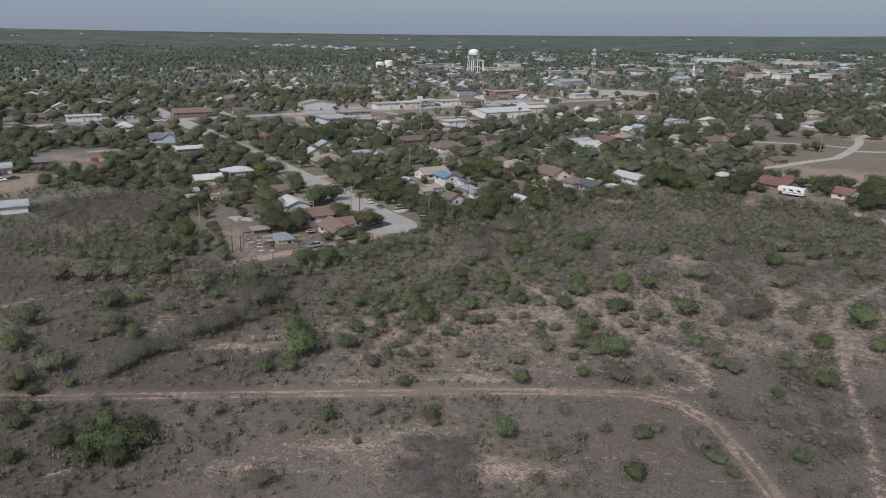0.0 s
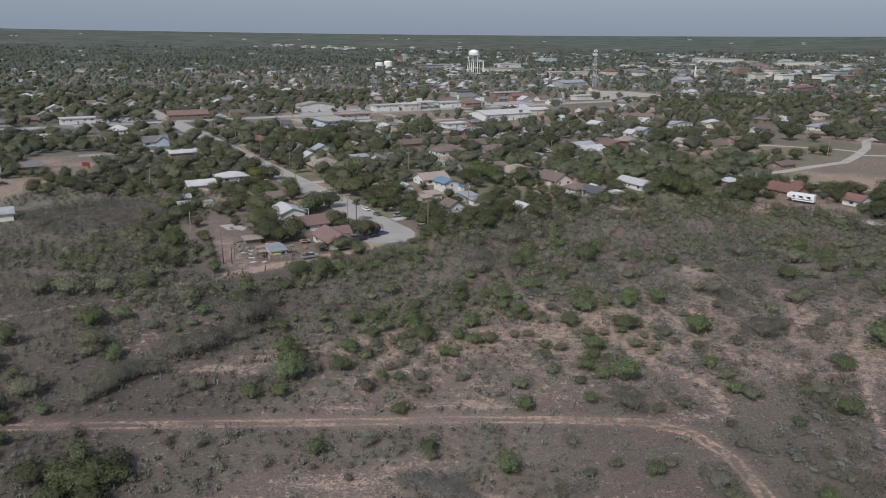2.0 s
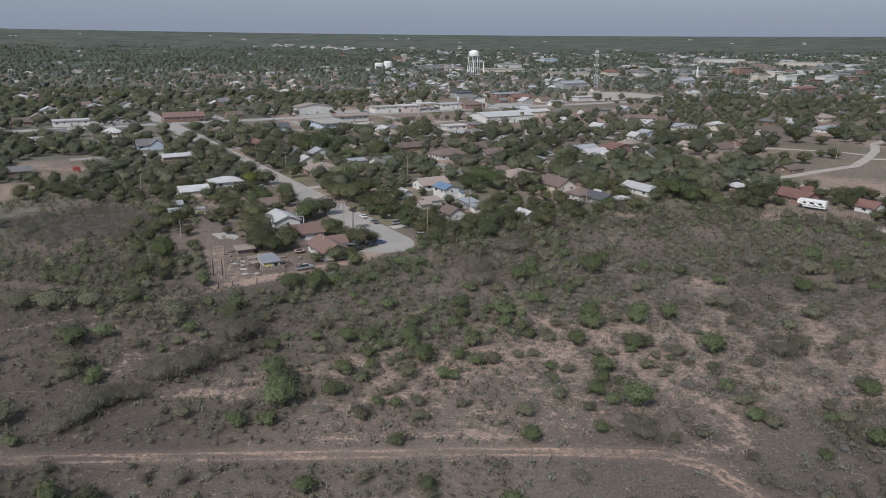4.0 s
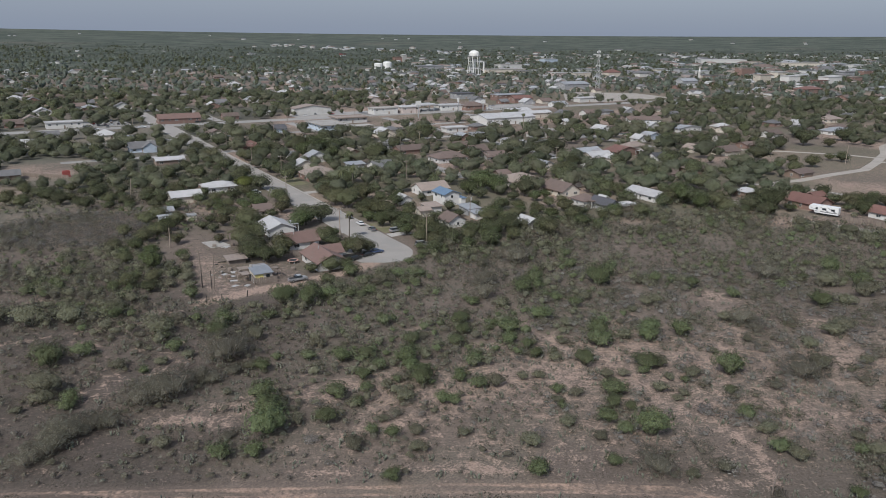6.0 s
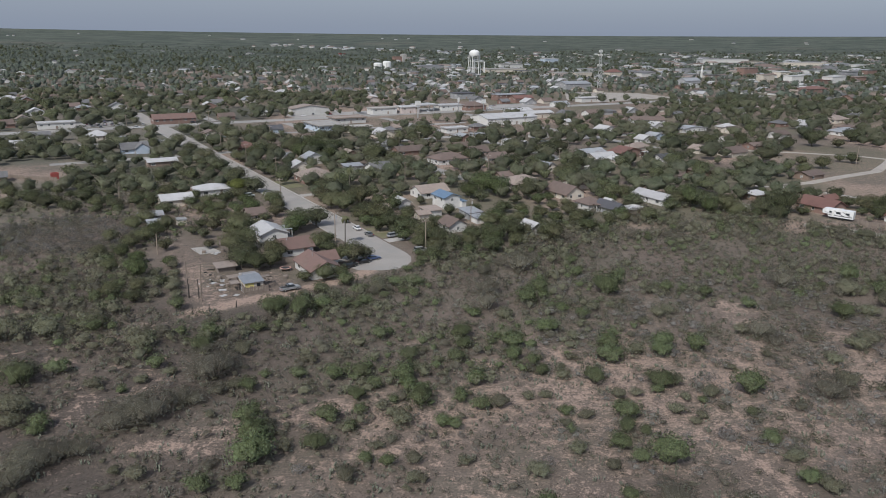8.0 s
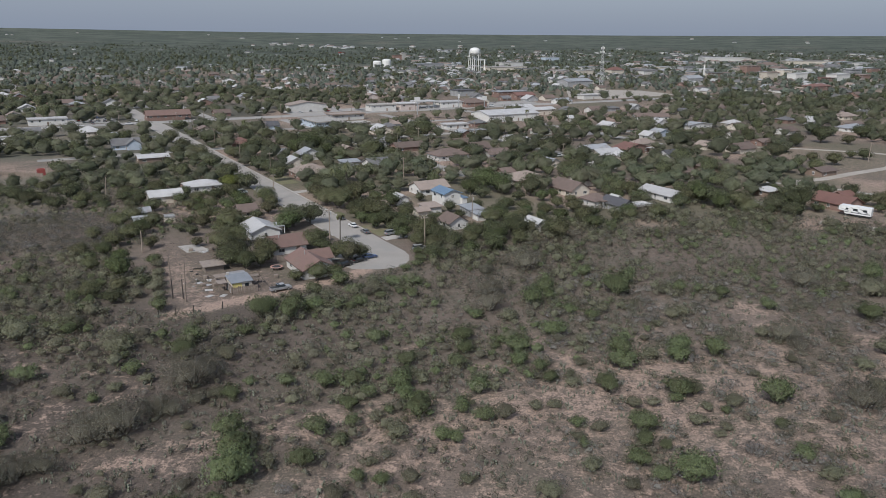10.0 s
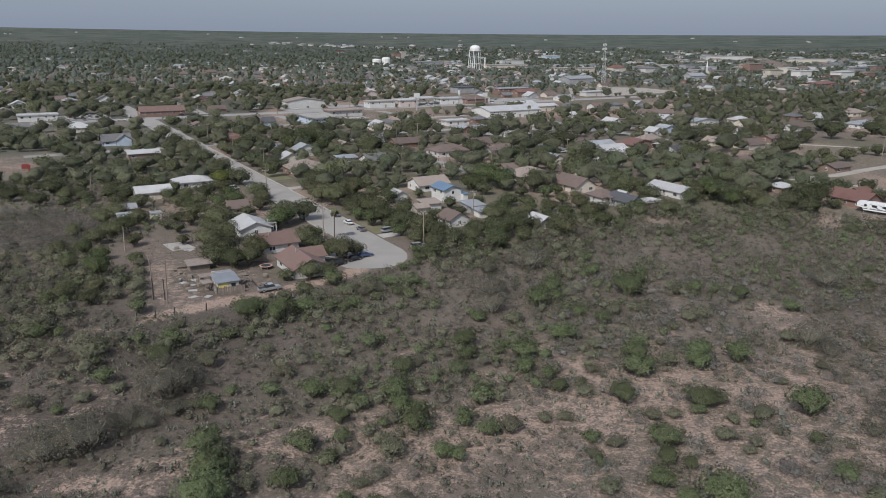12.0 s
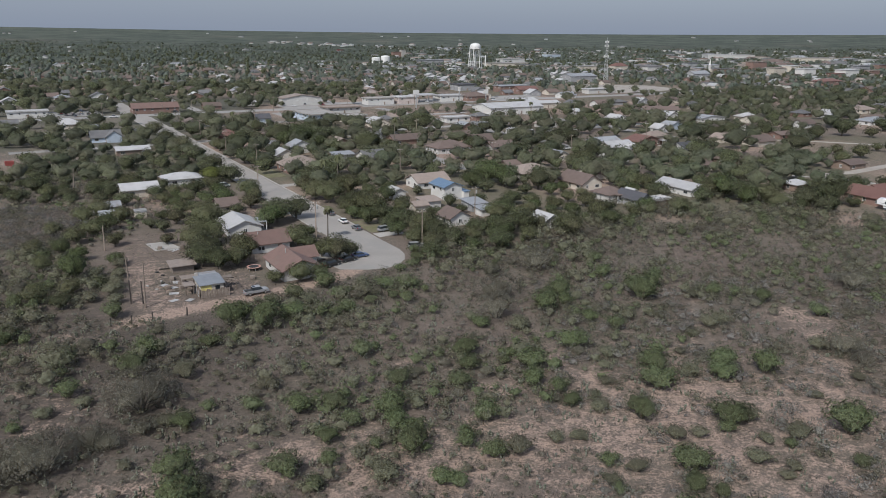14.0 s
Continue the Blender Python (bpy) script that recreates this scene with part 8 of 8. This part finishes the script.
def shrub_place(x, y):
    ok = scrub_place(x, y) & (off_line(x, y, TRACK) > 3) & (soil_at(x, y) < 0.4)
    for px_, py_, r in PLOTS[3:8]:
        ok &= np.hypot(x - px_, y - py_) > r
    thick = np.where(y > 165, 0.27, np.where(y > 125, 0.31, 0.36)) + np.where((x < -12) & (y < 205), 0.04, 0.0) - 0.06 * (x < -70) - 0.1 * ((x < -42) & (y < 125)) + 0.03 * ((x > 14) & (y < 168)) + 0.04 * ((x > 10) & (y < 132))
    ok &= (x < 14) | (y > 168) | (fbm(x, y, 4.5, 99) > 0.4)
    return ok & (fbm(x, y, 16.0, 77) > thick)


shrubs = scatter(60000, -160, 165, 84, 302, 75, 1.55, shrub_place)
grey_side = (shrubs[:, 0] > 14 + 30 * (fbm(shrubs[:, 0], shrubs[:, 1], 25.0, 78) - 0.5)) & (shrubs[:, 1] < 222)
joined("brushwood", shrubs[~grey_side], shrub, [M["bush_olive"], M["wispy"], M["scrub"], M["wispy"]], "mid-sized grey and olive thorn brush", "brush", (0.65, 1.9), seed=7)
low_shrub = [leaf_cloud(660 + k, 260, 0.14, 9, 1.0, 1.05, 0.0, 0.4, (0.26, 0.46), (0.3, 0.55), lift=0.8, core=(7, 3), deep=0.45, shaggy=1.3, reach=(0.3, 1.3)) for k in range(6)]
joined("low_brushwood", shrubs[grey_side], low_shrub, [M["drybrush"], M["wispy"], M["bush_olive"], M["drybrush"], M["wispy"]], "low mounds of grey and olive thorn brush", "brush", (0.55, 2.0), (0.8, 1.15), seed=27)


# Loose bushes between the placed ones.
def loose_place(x, y):
    ok = shrub_place(x, y) | (scrub_place(x, y) & (fbm(x, y, 20.0, 79) > 0.5))
    for bx, by, bw in FIELD_BUSHES:
        ok &= np.hypot(x - bx, y - by) > bw * 0.6 + 1.2
    return ok


loose_rng = random.Random(14)
loose = scatter(6000, -75, 120, 128, 262, 76, 5.0, loose_place)
loose_rng.shuffle(loose_order := list(range(len(loose))))
loose = loose[loose_order]
for k, (bx, by) in enumerate(loose[:60]):
    plant(("olive", "wispy", "green", "olive", "wispy", "olive")[k % 6], BUSHES, k % 4, bx, by, loose_rng.uniform(1.5, 4.0), loose_rng.uniform(0.75, 1.05))


# Taller brush before the town and the thicket on the western side.
tall_brush = [leaf_cloud(700 + k, 150, 0.24, 9, 1.4, 1.9, 0.0, 0.3, (0.28, 0.46), (0.3, 0.5), lift=0.2, core=(9, 4), deep=0.62, shaggy=1.1, reach=(0.6, 1.4)) for k in range(5)]


twig_brush = [leaf_cloud(720 + k, 200, 0.3, 14, 1.3, 2.3, 0.0, 0.3, (0.2, 0.42), (0.12, 0.25), core=None, shaggy=1.5, reach=(0.3, 1.3)) for k in range(5)]


def clear_lots(x, y):
    ok = np.ones(len(x), bool)
    for px_, py_, r in PLOTS:
        ok &= np.hypot(x - px_, y - py_) > r
    for px_, py_, r, _ in FOOT:
        ok &= np.hypot(x - px_, y - py_) > r + 1
    for pts, w in LINES:
        ok &= off_line(x, y, pts) > w + 0.5
    return ok


def edge_place(x, y):
    return in_view(x, y, 4) & (y > town_edge(x) - np.where(x > -30, 80, 24)) & (y < town_edge(x) + 18) & clear_lots(x, y) & (fbm(x, y, 13.0, 81) > 0.4) & (off_line(x, y, TRAIL_MID[2:]) > 1.2) & ((x > -14) | (y < town_edge(x) - 8) | (x < -70))


edge_spots = scatter(14000, -110, 150, 140, 312, 82, 2.4, edge_place)
high = edge_spots[:, 1] > town_edge(edge_spots[:, 0]) - 22
for spots_here, size, seed in ((edge_spots[~high], (0.7, 1.6), 12), (edge_spots[high], (0.9, 2.0), 18)):
    joined("tall_brush", spots_here, tall_brush, [M["bush_olive"], M["wispy"], M["bush_olive"], M["bush_green"]], "tall olive and grey thorn brush before the gardens", "brush", size, seed=seed)


def thicket_place(x, y):
    return in_view(x, y, 8) & (x < -84 + 6 * fbm(x, y, 9, 84)) & (y > 196) & clear_lots(x, y)


thicket = scatter(9000, -220, -80, 196, 350, 83, 2.6, thicket_place)
bare_part = np.hypot((thicket[:, 0] + 112) / 20.0, (thicket[:, 1] - 258) / 17.0) + 0.5 * fbm(thicket[:, 0], thicket[:, 1], 12.0, 85) < 1.15
joined("thicket", thicket[~bare_part & (fbm(thicket[:, 0], thicket[:, 1], 15.0, 87) > 0.2)], tall_brush, [M["bush_olive"], M["wispy"], M["wispy"], M["bush_green"]], "dense low thicket of olive thorn trees", "brush", (0.6, 1.45), seed=13)
bare_spots = scatter(9000, -155, -84, 225, 290, 86, 1.4, lambda x, y: (np.hypot((x + 118) / 30.0, (y - 256) / 24.0) + 0.8 * fbm(x, y, 10.0, 85) < 1.3) & clear_lots(x, y))
joined("bare_thicket", bare_spots, twig_brush, [M["greythicket"], M["wispy"], M["greythicket"], M["bush_olive"]], "leafless grey thicket of thorn brush", "brush", (0.7, 1.4), seed=15)


# Weeds, grass and scraps over the trampled lots.
def lot_place(x, y):
    ok = (np.hypot((x + 68) / 26.0, (y - 234) / 28.0) < 1.1) | (off_line(x, y, LANE) < 6) | (np.hypot((x + 178) / 28.0, (y - 290) / 40.0) < 1)
    for px_, py_, r, _ in FOOT:
        ok &= np.hypot(x - px_, y - py_) > r
    return ok & (off_line(x, y, LANE) > 2.2) & (fbm(x, y, 7.0, 98) > 0.43)


joined("lot_weeds", scatter(16000, -210, -20, 190, 330, 97, 0.75, lot_place), tuft, [M["scrub"], M["mesquite"], M["wispy"]], "dry weeds and trodden grass on the dirt lots", "weeds", (0.5, 1.5), seed=21)

# ---- prickly pear and palms ----
def pear_mesh(seed):
    """A clump of flat oval pads, stacked and tilted."""
    r = random.Random(seed)
    bm = bmesh.new()

    def pad(at, turn, tilt, size):
        m = Matrix.Translation(at) @ Euler((radians(tilt), 0, radians(turn))).to_matrix().to_4x4() @ Matrix.Diagonal((size * 0.75, size * 0.16, size, 1)) @ Matrix.Translation((0, 0, 0.85))
        bmesh.ops.create_icosphere(bm, subdivisions=1, radius=1.0, matrix=m)
        return m @ Vector((0, 0, 0.8))

    for _ in range(7):
        x, y = r.gauss(0, 0.5), r.gauss(0, 0.5)
        tip = pad((x, y, 0), r.uniform(0, 360), r.uniform(-25, 25), r.uniform(0.17, 0.25))
        for _ in range(2):
            pad(tip, r.uniform(0, 360), r.uniform(-45, 45), r.uniform(0.12, 0.2))
    return from_bm("pads", bm, M["cactus"])


def pear_place(x, y):
    return scrub_place(x, y) & (fbm(x, y, 14.0, 93) > 0.44) & (np.abs(x) < 70)


pear_spots = scatter(6000, -75, 80, 92, 205, 91, 3.0, pear_place)
pads = []
for k in range(5):
    pm = pear_mesh(k)
    corners = np.array([v.co[:] for v in pm.vertices])
    pads.append((corners, np.array([p.vertices[:] for p in pm.polygons]), np.array([v.normal[:] for v in pm.vertices])))
joined("prickly_pears", pear_spots, pads, [M["cactus"]], "scattered clumps of pale prickly pear pads on dry soil", "cactus", (0.75, 1.4), (0.8, 1.1), 8)


def palm(x, y, h, spread):
    b = thing("palm_tree", pose(x, y, 0, 0, 1.5, x * 11 % 360), "tall fan palm with a shaggy crown", "palm", "palms")
    part("trunk", rod(bmesh.new(), (0, 0, -0.2), (0, 0, h), 0.19, 0.13, 9), M["bark"], b)
    r = random.Random(int(x))
    for k in range(22):
        a, drop = 2 * math.pi * k / 22 * 3.1, r.uniform(-0.5, 1.0)
        bm = bmesh.new()
        prev = None
        for i in range(5):
            s = i / 4
            cx, cz = spread * s * (0.55 + 0.45 * drop if drop > 0 else 0.6), h + spread * (0.75 * drop * s - 0.75 * s * s)
            w = 0.34 * math.sin(math.pi * (0.12 + 0.82 * s))
            row = (bm.verts.new((cx, -w, cz - 0.08)), bm.verts.new((cx, 0, cz)), bm.verts.new((cx, w, cz - 0.08)))
            if prev:
                for q in range(2):
                    bm.faces.new((prev[q], prev[q + 1], row[q + 1], row[q]))
            prev = row
        part("frond", bm, M["palm"], b).matrix_basis = pose(0, 0, 0, 0, 0, math.degrees(a))


palm(-34.0, 251.4, 8.2, 2.0)
palm(-43.6, 326.5, 9.0, 2.2)
palm(-47.5, 322.5, 8.0, 2.2)
palm(-31.0, 400.0, 14.0, 2.4)
palm(-118.0, 455.0, 10.0, 2.2)
palm(-126.0, 610.0, 12.0, 2.2)
palm(38.0, 520.0, 11.0, 2.2)
